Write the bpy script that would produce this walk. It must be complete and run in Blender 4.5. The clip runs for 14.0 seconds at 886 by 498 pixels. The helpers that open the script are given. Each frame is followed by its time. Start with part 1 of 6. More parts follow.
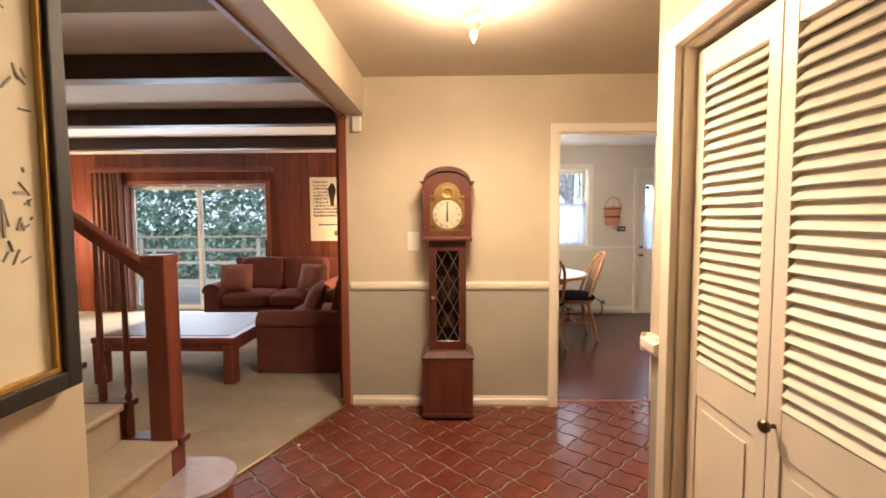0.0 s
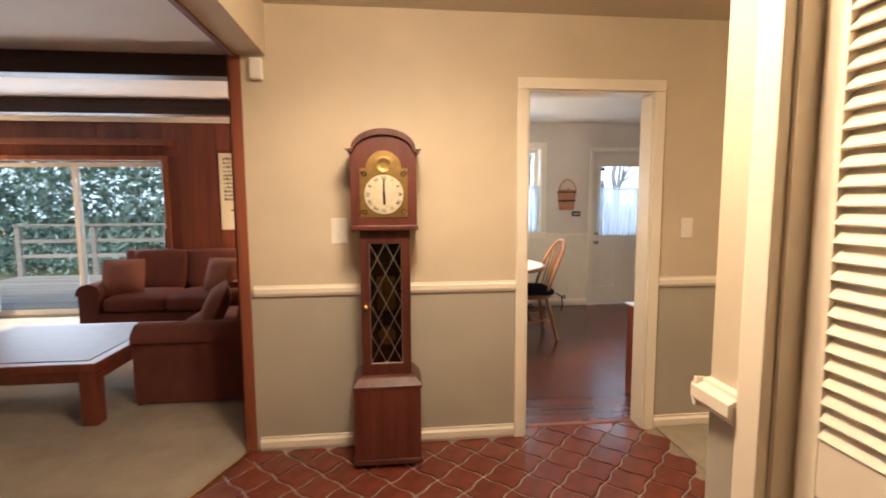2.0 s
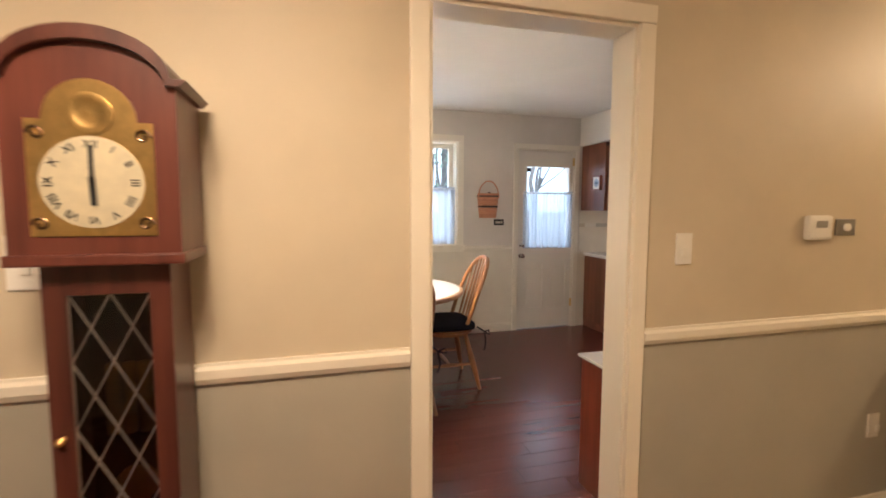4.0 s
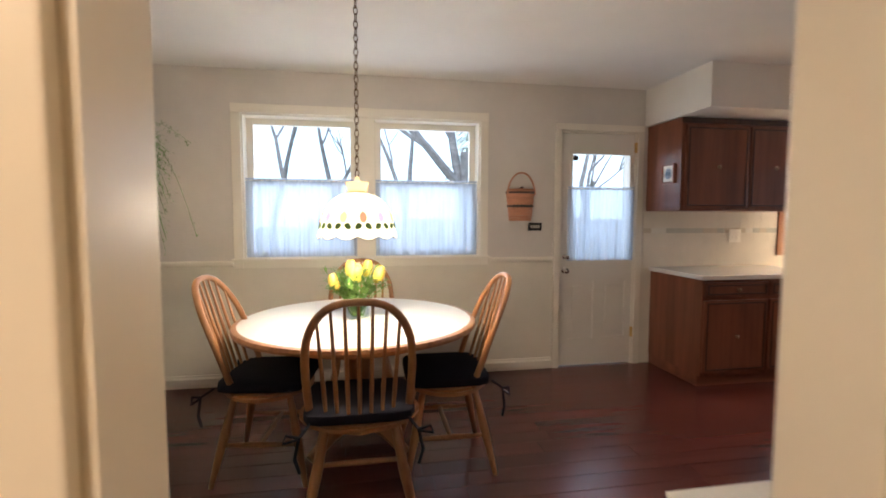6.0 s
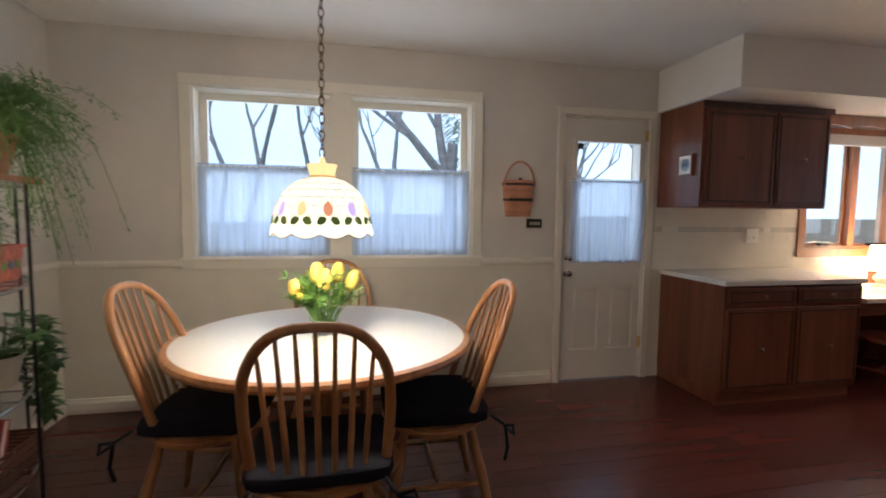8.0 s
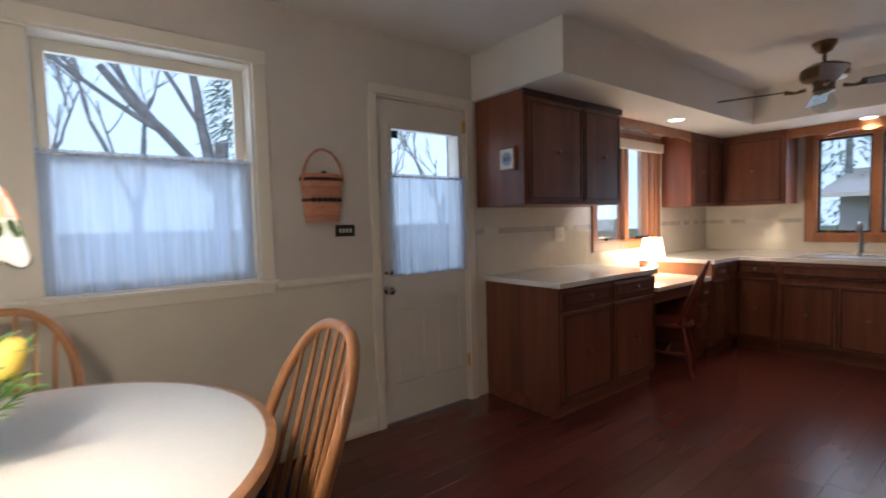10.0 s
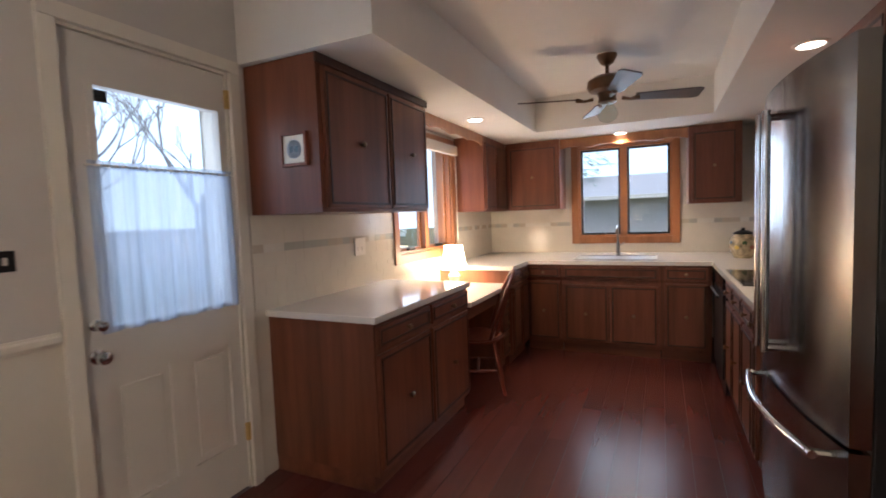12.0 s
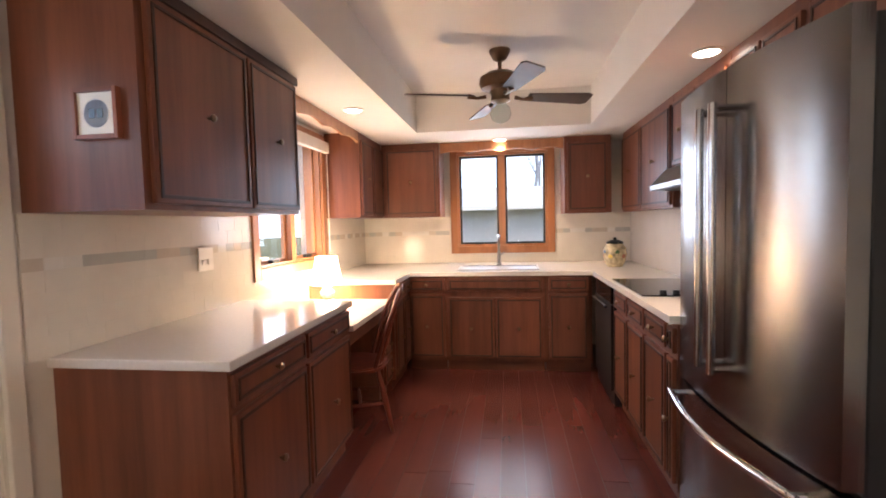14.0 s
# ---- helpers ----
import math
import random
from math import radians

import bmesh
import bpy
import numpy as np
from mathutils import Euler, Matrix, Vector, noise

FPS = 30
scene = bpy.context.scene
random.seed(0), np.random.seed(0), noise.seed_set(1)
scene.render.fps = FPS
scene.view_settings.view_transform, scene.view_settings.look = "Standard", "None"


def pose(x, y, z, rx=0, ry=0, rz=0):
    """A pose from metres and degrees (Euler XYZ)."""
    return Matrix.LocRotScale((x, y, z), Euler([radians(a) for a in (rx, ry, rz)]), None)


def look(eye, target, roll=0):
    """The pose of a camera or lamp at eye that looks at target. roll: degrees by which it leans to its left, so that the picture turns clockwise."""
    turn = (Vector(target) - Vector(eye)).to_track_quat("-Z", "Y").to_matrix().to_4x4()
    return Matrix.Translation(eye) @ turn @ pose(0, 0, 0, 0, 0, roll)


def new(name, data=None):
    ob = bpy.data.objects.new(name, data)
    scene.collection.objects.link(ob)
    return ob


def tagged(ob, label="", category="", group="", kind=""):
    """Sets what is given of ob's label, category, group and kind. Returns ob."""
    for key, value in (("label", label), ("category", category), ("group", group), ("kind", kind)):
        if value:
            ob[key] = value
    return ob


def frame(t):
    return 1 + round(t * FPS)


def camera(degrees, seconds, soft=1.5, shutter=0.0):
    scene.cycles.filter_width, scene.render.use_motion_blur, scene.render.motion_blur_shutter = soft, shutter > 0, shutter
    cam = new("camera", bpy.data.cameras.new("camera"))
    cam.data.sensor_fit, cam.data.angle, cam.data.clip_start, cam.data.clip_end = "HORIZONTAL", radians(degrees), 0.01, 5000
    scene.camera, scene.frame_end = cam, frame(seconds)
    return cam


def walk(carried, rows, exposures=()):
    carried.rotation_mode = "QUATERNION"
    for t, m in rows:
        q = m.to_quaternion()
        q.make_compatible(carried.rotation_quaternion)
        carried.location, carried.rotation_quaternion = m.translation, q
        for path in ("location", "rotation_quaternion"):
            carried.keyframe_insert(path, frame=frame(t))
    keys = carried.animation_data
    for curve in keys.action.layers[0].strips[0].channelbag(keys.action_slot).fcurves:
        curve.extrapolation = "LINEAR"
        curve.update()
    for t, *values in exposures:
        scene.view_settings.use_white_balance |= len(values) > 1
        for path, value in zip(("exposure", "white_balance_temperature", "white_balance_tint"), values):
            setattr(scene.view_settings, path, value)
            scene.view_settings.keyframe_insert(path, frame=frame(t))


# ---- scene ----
cam = camera(87.0, 14.0, 1.8, 0.5)
PATH = [
    (0, (0.460, 0.078, 1.432), (0.412, 2.073, 1.296), -0.3),
    (0.5, (0.448, 0.167, 1.434), (0.415, 2.161, 1.288), -0.7),
    (1, (0.434, 0.365, 1.416), (0.434, 2.358, 1.245), -0.7),
    (1.5, (0.435, 0.621, 1.410), (0.529, 2.609, 1.220), -0.5),
    (2, (0.457, 0.893, 1.407), (0.667, 2.872, 1.210), -0.3),
    (2.5, (0.531, 1.182, 1.396), (0.861, 3.146, 1.204), -0.4),
    (3, (0.614, 1.470, 1.394), (1.050, 3.413, 1.214), -0.3),
    (3.5, (0.706, 1.787, 1.403), (1.266, 3.699, 1.228), 0.3),
    (6, (1.432, 3.146, 1.331), (1.775, 5.101, 1.195), 0.1),
    (6.5, (1.423, 3.356, 1.337), (1.702, 5.329, 1.205), 0.6),
    (7, (1.450, 3.442, 1.316), (1.697, 5.423, 1.184), 0.7),
    (9.5, (1.611, 4.217, 1.328), (2.617, 5.938, 1.165), -0.3),
    (10, (1.679, 4.460, 1.279), (2.902, 6.037, 1.168), -1.5),
    (10.5, (1.742, 4.635, 1.299), (3.171, 6.029, 1.176), -1.8),
    (11, (1.892, 4.805, 1.319), (3.468, 6.030, 1.189), -2.3),
    (11.5, (2.055, 4.937, 1.332), (3.767, 5.963, 1.191), -2.5),
    (12, (2.189, 5.073, 1.341), (3.995, 5.921, 1.205), -2.1),
    (12.5, (2.304, 5.189, 1.341), (4.179, 5.874, 1.219), -2.1),
    (13, (2.426, 5.257, 1.352), (4.353, 5.775, 1.219), -1.5),
    (13.5, (2.545, 5.305, 1.339), (4.505, 5.682, 1.213), -1.5),
    (14, (2.611, 5.381, 1.319), (4.588, 5.660, 1.208), -1.4),
]
walk(cam, [(t, look(eye, target, roll)) for t, eye, target, roll in PATH],
     [(0.0, 1.25, 6500, 10), (3.5, 0.93, 6350, 10), (6.0, 0.7, 6350, 10), (7.0, 0.38, 6200, 10), (9.5, -0.1, 5900, 10), (10.5, -0.05, 5920, 11), (11.0, 0.18, 5950, 12), (12.5, 0.48, 6100, 14), (14.0, 1.1, 6500, 18)])

# ---- world and light ----
world = bpy.data.worlds.new("world")
scene.world = world
world.use_nodes = True
wn = world.node_tree
sky = wn.nodes.new("ShaderNodeTexSky")
sky.sky_type, sky.sun_disc = "NISHITA", False
sky.sun_elevation, sky.sun_rotation, sky.dust_density, sky.air_density = radians(46), radians(218), 1.0, 1.0
wn.links.new(sky.outputs[0], wn.nodes["Background"].inputs[0])
wn.nodes["Background"].inputs[1].default_value = 0.15

sun = new("sun", bpy.data.lights.new("sun", "SUN"))
sun.data.energy, sun.data.angle, sun.data.color = 1.5, radians(25), (1.0, 0.96, 0.9)
sun.matrix_world = look((-7, -9, 12), (0, 0, 0))

WARM = (1.0, 0.72, 0.45)
SOFT = (1.0, 0.82, 0.62)


def point_lamp(x, y, z, watts, colour, radius):
    ob = new("bulb_light", bpy.data.lights.new("bulb_light", "POINT"))
    ob.data.energy, ob.data.color, ob.data.shadow_soft_size = watts, colour, radius
    ob.location = (x, y, z)
    return ob


def spot_lamp(x, y, z, watts, colour, angle=130):
    ob = new("downlight_beam", bpy.data.lights.new("downlight_beam", "SPOT"))
    ob.data.energy, ob.data.color, ob.data.shadow_soft_size = watts, colour, 0.05
    ob.data.spot_size, ob.data.spot_blend = radians(angle), 0.6
    ob.location = (x, y, z)
    return ob


def window_light(x, y, z, w, h, turn, watts):
    ob = new("sky_window", bpy.data.lights.new("sky_window", "AREA"))
    ob.data.shape, ob.data.size, ob.data.size_y = "RECTANGLE", w, h
    ob.data.energy, ob.data.color = watts, (0.72, 0.84, 1.0)
    ob.matrix_world = pose(x, y, z, 90, 0, turn)
    return ob


HALL_LIGHT = (0.55, 2.2)
for dx, dy in ((-0.16, 0.0), (0.16, 0.0), (0.0, 0.16), (0.0, -0.16)):
    point_lamp(HALL_LIGHT[0] + dx, HALL_LIGHT[1] + dy, 2.33, 7, (1.0, 0.75, 0.53), 0.03)
    spot_lamp(HALL_LIGHT[0] + dx, HALL_LIGHT[1] + dy, 2.29, 13, (1.0, 0.75, 0.53), 172)
point_lamp(1.415, 5.52, 1.36, 25, SOFT, 0.06)
DOWNLIGHTS = ((5.83, 6.45), (7.31, 5.45), (5.12, 4.40))
for dx, dy in DOWNLIGHTS:
    spot_lamp(dx, dy, 2.10, 28, WARM)
point_lamp(6.0, 6.76, 0.98, 13, WARM, 0.05)
point_lamp(0.0, 5.60, 1.15, 4, WARM, 0.04)
# invented fill lamp, out of view, to lift the dark corridor
point_lamp(4.6, 2.75, 2.30, 30, WARM, 0.08)
point_lamp(-5.25, 6.25, 1.2, 50, WARM, 0.08)
point_lamp(-0.75, 6.55, 1.15, 26, WARM, 0.08)
window_light(1.47, 7.16, 1.6, 1.8, 1.1, 180, 13)
window_light(3.55, 7.16, 1.45, 0.55, 0.9, 180, 2.5)
window_light(7.75, 5.48, 1.5, 0.9, 1.0, 90, 9)
window_light(5.9, 7.16, 1.5, 0.9, 0.9, 180, 5)
window_light(-3.4, 7.12, 1.0, 2.0, 1.8, 180, 45)


# ---- materials ----
def mat_base(name):
    m = bpy.data.materials.new(name)
    m.use_nodes = True
    return m, m.node_tree, m.node_tree.nodes["Principled BSDF"]


def coords(nt, scale=(1, 1, 1)):
    tc, mp = nt.nodes.new("ShaderNodeTexCoord"), nt.nodes.new("ShaderNodeMapping")
    mp.inputs["Scale"].default_value = scale
    nt.links.new(tc.outputs["Object"], mp.inputs["Vector"])
    return mp.outputs[0]


def noise_tex(nt, vec, scale, detail=4.0, rough=0.55):
    n = nt.nodes.new("ShaderNodeTexNoise")
    n.inputs["Scale"].default_value, n.inputs["Detail"].default_value, n.inputs["Roughness"].default_value = scale, detail, rough
    nt.links.new(vec, n.inputs["Vector"])
    return n.outputs["Fac"]


def ramp(nt, fac, stops):
    r = nt.nodes.new("ShaderNodeValToRGB")
    while len(r.color_ramp.elements) < len(stops):
        r.color_ramp.elements.new(0.5)
    for e, (p, c) in zip(r.color_ramp.elements, stops):
        e.position, e.color = p, (*c, 1)
    nt.links.new(fac, r.inputs[0])
    return r.outputs[0]


def bump(nt, bsdf, fac, strength, dist=0.01):
    b = nt.nodes.new("ShaderNodeBump")
    b.inputs["Strength"].default_value, b.inputs["Distance"].default_value = strength, dist
    nt.links.new(fac, b.inputs["Height"])
    nt.links.new(b.outputs[0], bsdf.inputs["Normal"])


def tint(c, k):
    return tuple(min(1.0, v * k) for v in c)


def paint(name, c, rough=0.5, vary=0.06, grain=160, relief=0.12, spec=0.4):
    m, nt, b = mat_base(name)
    v = coords(nt)
    col = ramp(nt, noise_tex(nt, v, 2.3), [(0.3, tint(c, 1 - vary)), (0.7, tint(c, 1 + vary))])
    nt.links.new(col, b.inputs["Base Color"])
    b.inputs["Roughness"].default_value = rough
    b.inputs["Specular IOR Level"].default_value = spec
    bump(nt, b, noise_tex(nt, v, grain, 2.0), relief, 0.003)
    return m


def wood(name, dark, light, axis="x", grain=9.0, rough=0.38, spread=0.25, coat=0.0):
    m, nt, b = mat_base(name)
    sc = {"x": (0.07, 1, 1), "y": (1, 0.07, 1), "z": (1, 1, 0.07)}[axis]
    v = coords(nt, sc)
    rnd = nt.nodes.new("ShaderNodeObjectInfo")
    add = nt.nodes.new("ShaderNodeVectorMath")
    add.operation = "ADD"
    sc2 = nt.nodes.new("ShaderNodeMath")
    sc2.operation = "MULTIPLY"
    sc2.inputs[1].default_value = 37.0
    nt.links.new(rnd.outputs["Random"], sc2.inputs[0])
    nt.links.new(v, add.inputs[0])
    nt.links.new(sc2.outputs[0], add.inputs[1])
    g = noise_tex(nt, add.outputs[0], grain * 3, 7.0, 0.65)
    col = ramp(nt, g, [(0.3, dark), (0.5, tuple((a + c) / 2 for a, c in zip(dark, light))), (0.72, light)])
    hs = nt.nodes.new("ShaderNodeHueSaturation")
    mr = nt.nodes.new("ShaderNodeMapRange")
    mr.inputs["To Min"].default_value, mr.inputs["To Max"].default_value = 1 - spread, 1 + spread
    nt.links.new(rnd.outputs["Random"], mr.inputs["Value"])
    nt.links.new(mr.outputs[0], hs.inputs["Value"])
    nt.links.new(col, hs.inputs["Color"])
    nt.links.new(hs.outputs[0], b.inputs["Base Color"])
    b.inputs["Roughness"].default_value = rough
    b.inputs["Coat Weight"].default_value = coat
    b.inputs["Coat Roughness"].default_value = 0.15
    bump(nt, b, g, 0.05, 0.004)
    return m


def plain(name, c, rough=0.4, metal=0.0, vary=0.05, scale=12.0, spec=0.5):
    m, nt, b = mat_base(name)
    v = coords(nt)
    f = noise_tex(nt, v, scale)
    nt.links.new(ramp(nt, f, [(0.3, tint(c, 1 - vary)), (0.7, tint(c, 1 + vary))]), b.inputs["Base Color"])
    b.inputs["Roughness"].default_value, b.inputs["Metallic"].default_value = rough, metal
    b.inputs["Specular IOR Level"].default_value = spec
    return m


def fabric(name, c, scale=420, rough=0.95, relief=0.5, vary=0.18, blot=4.0):
    m, nt, b = mat_base(name)
    v = coords(nt)
    nt.links.new(ramp(nt, noise_tex(nt, v, blot, 6.0, 0.7), [(0.3, tint(c, 1 - vary)), (0.7, tint(c, 1 + vary))]), b.inputs["Base Color"])
    b.inputs["Roughness"].default_value = rough
    b.inputs["Specular IOR Level"].default_value = 0.15
    bump(nt, b, noise_tex(nt, v, scale, 2.0), relief, 0.004)
    return m


def brushed(name, c):
    """Stainless steel with fine upright brushing and faint smudges."""
    m, nt, b = mat_base(name)
    b.inputs["Base Color"].default_value, b.inputs["Metallic"].default_value = (*c, 1), 1.0
    streak = noise_tex(nt, coords(nt, (1, 1, 0.012)), 260, 3.0)
    smudge = noise_tex(nt, coords(nt, (1, 1, 0.5)), 5, 5.0)
    mr = nt.nodes.new("ShaderNodeMapRange")
    mr.inputs["From Min"].default_value, mr.inputs["From Max"].default_value = 0.3, 0.7
    mr.inputs["To Min"].default_value, mr.inputs["To Max"].default_value = 0.17, 0.27
    nt.links.new(smudge, mr.inputs["Value"])
    nt.links.new(mr.outputs[0], b.inputs["Roughness"])
    tan = nt.nodes.new("ShaderNodeTangent")
    tan.direction_type, tan.axis = "RADIAL", "Z"
    nt.links.new(tan.outputs[0], b.inputs["Tangent"])
    b.inputs["Anisotropic"].default_value, b.inputs["Anisotropic Rotation"].default_value = 0.85, 0.25
    bump(nt, b, streak, 0.06, 0.002)
    return m


def glow(name, c, strength):
    m, nt, b = mat_base(name)
    b.inputs["Base Color"].default_value = (*c, 1)
    b.inputs["Emission Color"].default_value = (*c, 1)
    b.inputs["Emission Strength"].default_value = strength
    return m


def glass_pane(name, c=(1, 1, 1), rough=0.0):
    m, nt, b = mat_base(name)
    nt.nodes.remove(b)
    mix, tr, gl = nt.nodes.new("ShaderNodeMixShader"), nt.nodes.new("ShaderNodeBsdfTransparent"), nt.nodes.new("ShaderNodeBsdfGlossy")
    lw = nt.nodes.new("ShaderNodeLayerWeight")
    lw.inputs["Blend"].default_value = 0.5
    fr, pw = nt.nodes.new("ShaderNodeMath"), nt.nodes.new("ShaderNodeMath")
    pw.operation, pw.inputs[1].default_value = "POWER", 4.0
    fr.operation, fr.inputs[1].default_value, fr.inputs[2].default_value = "MULTIPLY_ADD", 0.6, 0.03
    nt.links.new(lw.outputs["Facing"], pw.inputs[0])
    nt.links.new(pw.outputs[0], fr.inputs[0])
    gl.inputs["Roughness"].default_value = rough
    tr.inputs["Color"].default_value = (*c, 1)
    for a, i in ((fr.outputs[0], 0), (tr.outputs[0], 1), (gl.outputs[0], 2)):
        nt.links.new(a, mix.inputs[i])
    nt.links.new(mix.outputs[0], nt.nodes["Material Output"].inputs[0])
    return m


def sheer(name, c, clear):
    m, nt, b = mat_base(name)
    nt.nodes.remove(b)
    mix, tr, tl, df, m2 = (nt.nodes.new("ShaderNode" + k) for k in ("MixShader", "BsdfTransparent", "BsdfTranslucent", "BsdfDiffuse", "MixShader"))
    tl.inputs[0].default_value = df.inputs[0].default_value = (*c, 1)
    m2.inputs[0].default_value = 0.45
    nt.links.new(tl.outputs[0], m2.inputs[1])
    nt.links.new(df.outputs[0], m2.inputs[2])
    f = noise_tex(nt, coords(nt, (60, 60, 2)), 1.0)
    mr = nt.nodes.new("ShaderNodeMapRange")
    mr.inputs["To Min"].default_value, mr.inputs["To Max"].default_value = clear - 0.25, clear + 0.2
    nt.links.new(f, mr.inputs["Value"])
    nt.links.new(mr.outputs[0], mix.inputs[0])
    nt.links.new(m2.outputs[0], mix.inputs[1])
    nt.links.new(tr.outputs[0], mix.inputs[2])
    nt.links.new(mix.outputs[0], nt.nodes["Material Output"].inputs[0])
    return m


M_TAN = paint("hall_wall_tan", (0.57, 0.49, 0.36))
M_SAGE = paint("hall_wall_sage", (0.40, 0.37, 0.30))
M_TRIM = paint("cream_trim", (0.78, 0.72, 0.60), 0.35, 0.03, 60, 0.05)
M_CEIL = paint("hall_ceiling_paint", (0.60, 0.53, 0.42), 0.7, 0.03, 220, 0.2)
M_KWALL = paint("kitchen_wall_grey", (0.58, 0.545, 0.51), 0.5)
M_KLOW = paint("kitchen_wall_cream", (0.64, 0.60, 0.52), 0.5)
M_KCEIL = paint("kitchen_ceiling_white", (0.74, 0.71, 0.67), 0.7, 0.03, 220, 0.2)
M_KTRIM = paint("kitchen_trim", (0.72, 0.68, 0.60), 0.35, 0.03, 60, 0.05)
M_DOOR = paint("door_paint", (0.66, 0.63, 0.58), 0.4, 0.03, 60, 0.05)
M_CLOSET = paint("closet_paint", (0.78, 0.70, 0.56), 0.4, 0.03, 60, 0.05)
M_LRCEIL = paint("living_ceiling_white", (0.72, 0.69, 0.65), 0.7, 0.04, 150, 0.3)
M_BEAM = wood("dark_beam_wood", (0.018, 0.008, 0.006), (0.06, 0.024, 0.016), "x", 5, 0.5)
M_RED = wood("redwood_panel", (0.10, 0.024, 0.014), (0.20, 0.055, 0.03), "z", 4, 0.42, 0.22)
M_REDTRIM = wood("redwood_trim", (0.15, 0.04, 0.02), (0.26, 0.08, 0.04), "z", 4, 0.42)
M_STAIR = wood("stained_stair_wood", (0.09, 0.018, 0.011), (0.19, 0.045, 0.025), "z", 6, 0.33)
M_CLOCK = wood("mahogany_clock_wood", (0.055, 0.014, 0.010), (0.12, 0.034, 0.022), "z", 7, 0.33)
M_CARPET = fabric("beige_carpet", (0.36, 0.31, 0.235), 260, 1.0, 0.8, 0.14, 3.0)
M_RCARPET = fabric("stair_carpet", (0.40, 0.33, 0.25), 260, 1.0, 0.8, 0.12, 3.0)
M_TILE = plain("terracotta_tile", (0.145, 0.034, 0.022), 0.2, 0, 0.28, 9)
M_GROUT = plain("tile_grout", (0.27, 0.21, 0.165), 0.85, 0, 0.2, 30)
M_PLANK = wood("cherry_floor_plank", (0.092, 0.023, 0.018), (0.120, 0.031, 0.025), "x", 3, 0.27, 0.12)
M_JOINT = plain("floor_joint", (0.10, 0.06, 0.05), 0.6)
M_CAB = wood("walnut_cabinet", (0.100, 0.031, 0.0165), (0.215, 0.075, 0.039), "z", 4, 0.36, 0.12)
M_CABX = wood("walnut_cabinet_rail", (0.100, 0.031, 0.0165), (0.215, 0.075, 0.039), "x", 4, 0.36, 0.12)
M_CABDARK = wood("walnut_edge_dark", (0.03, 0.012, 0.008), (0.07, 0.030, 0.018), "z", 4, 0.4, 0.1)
M_WINWOOD = wood("orange_window_wood", (0.25, 0.095, 0.035), (0.42, 0.18, 0.075), "z", 5, 0.35, 0.12)
M_OAK = wood("golden_oak", (0.27, 0.115, 0.045), (0.46, 0.23, 0.10), "z", 6, 0.32, 0.1)
M_QUARTZ = plain("white_quartz", (0.74, 0.71, 0.67), 0.12, 0, 0.04, 90)
M_LAMINATE = plain("white_table_laminate", (0.80, 0.79, 0.76), 0.3, 0, 0.02, 60)
M_STEEL = plain("stainless_steel", (0.29, 0.285, 0.28), 0.31, 1.0, 0.06, 3)
M_BRUSHED = brushed("brushed_fridge_steel", (0.235, 0.225, 0.215))
M_STEELDARK = plain("dark_appliance", (0.012, 0.012, 0.013), 0.35)
M_BLACK = plain("black_gloss", (0.006, 0.006, 0.007), 0.08)
M_BRASS = plain("brass", (0.62, 0.42, 0.16), 0.28, 1.0, 0.12, 40)
M_DIAL = plain("silvered_dial", (0.80, 0.72, 0.52), 0.35, 0.6, 0.06, 40)
M_BRONZE = plain("antique_bronze", (0.16, 0.10, 0.06), 0.3, 1.0, 0.12, 25)
M_KNOB = plain("pewter_knob", (0.28, 0.20, 0.13), 0.3, 1.0)
M_CHROME = plain("chrome", (0.7, 0.7, 0.7), 0.12, 1.0)
M_IRON = plain("dark_iron", (0.035, 0.035, 0.035), 0.4, 0.8)
M_LEAD = plain("lead_came", (0.33, 0.29, 0.26), 0.4, 0.9)
M_INK = plain("black_ink", (0.012, 0.011, 0.010), 0.6)
M_INKGREY = plain("grey_ink", (0.30, 0.28, 0.24), 0.8)
M_PAPER = plain("cream_paper", (0.72, 0.66, 0.50), 0.8, 0, 0.03, 10)
M_WHITE = plain("white_plastic", (0.78, 0.75, 0.68), 0.35, 0, 0.02)
M_NAVY = fabric("navy_cushion", (0.012, 0.013, 0.022), 300)
M_SOFA = fabric("wine_sofa_fabric", (0.135, 0.046, 0.036), 380, 0.9, 0.5, 0.14)
M_PILLOW = fabric("rose_pillow_fabric", (0.24, 0.105, 0.08), 300)
M_CURTAINRED = fabric("brown_drape", (0.10, 0.045, 0.035), 300)
M_SHEER = sheer("white_sheer", (0.56, 0.64, 0.77), 0.27)
M_GLASS = glass_pane("window_glass")
M_CLOCKGLASS = glass_pane("clock_glass", (0.55, 0.5, 0.45))
M_VASE = glass_pane("vase_glass", (0.86, 0.92, 0.92))
M_TERRA = plain("terracotta_pot", (0.36, 0.13, 0.07), 0.7, 0, 0.15)
M_BLUEPOT = plain("blue_rim_glaze", (0.06, 0.12, 0.18), 0.3)
M_CREAMPOT = plain("cream_pot_glaze", (0.55, 0.50, 0.42), 0.35)
M_SOIL = plain("potting_soil", (0.03, 0.02, 0.013), 0.95)
M_LEAF = plain("ivy_leaf", (0.045, 0.105, 0.03), 0.42, 0, 0.35, 14)
M_FERN = plain("fern_frond", (0.10, 0.20, 0.05), 0.6, 0, 0.4, 10)
M_TULIPLEAF = plain("tulip_leaf", (0.15, 0.30, 0.06), 0.45, 0, 0.3, 14)
M_TULIP = plain("yellow_tulip", (0.85, 0.60, 0.12), 0.5, 0, 0.2, 20)
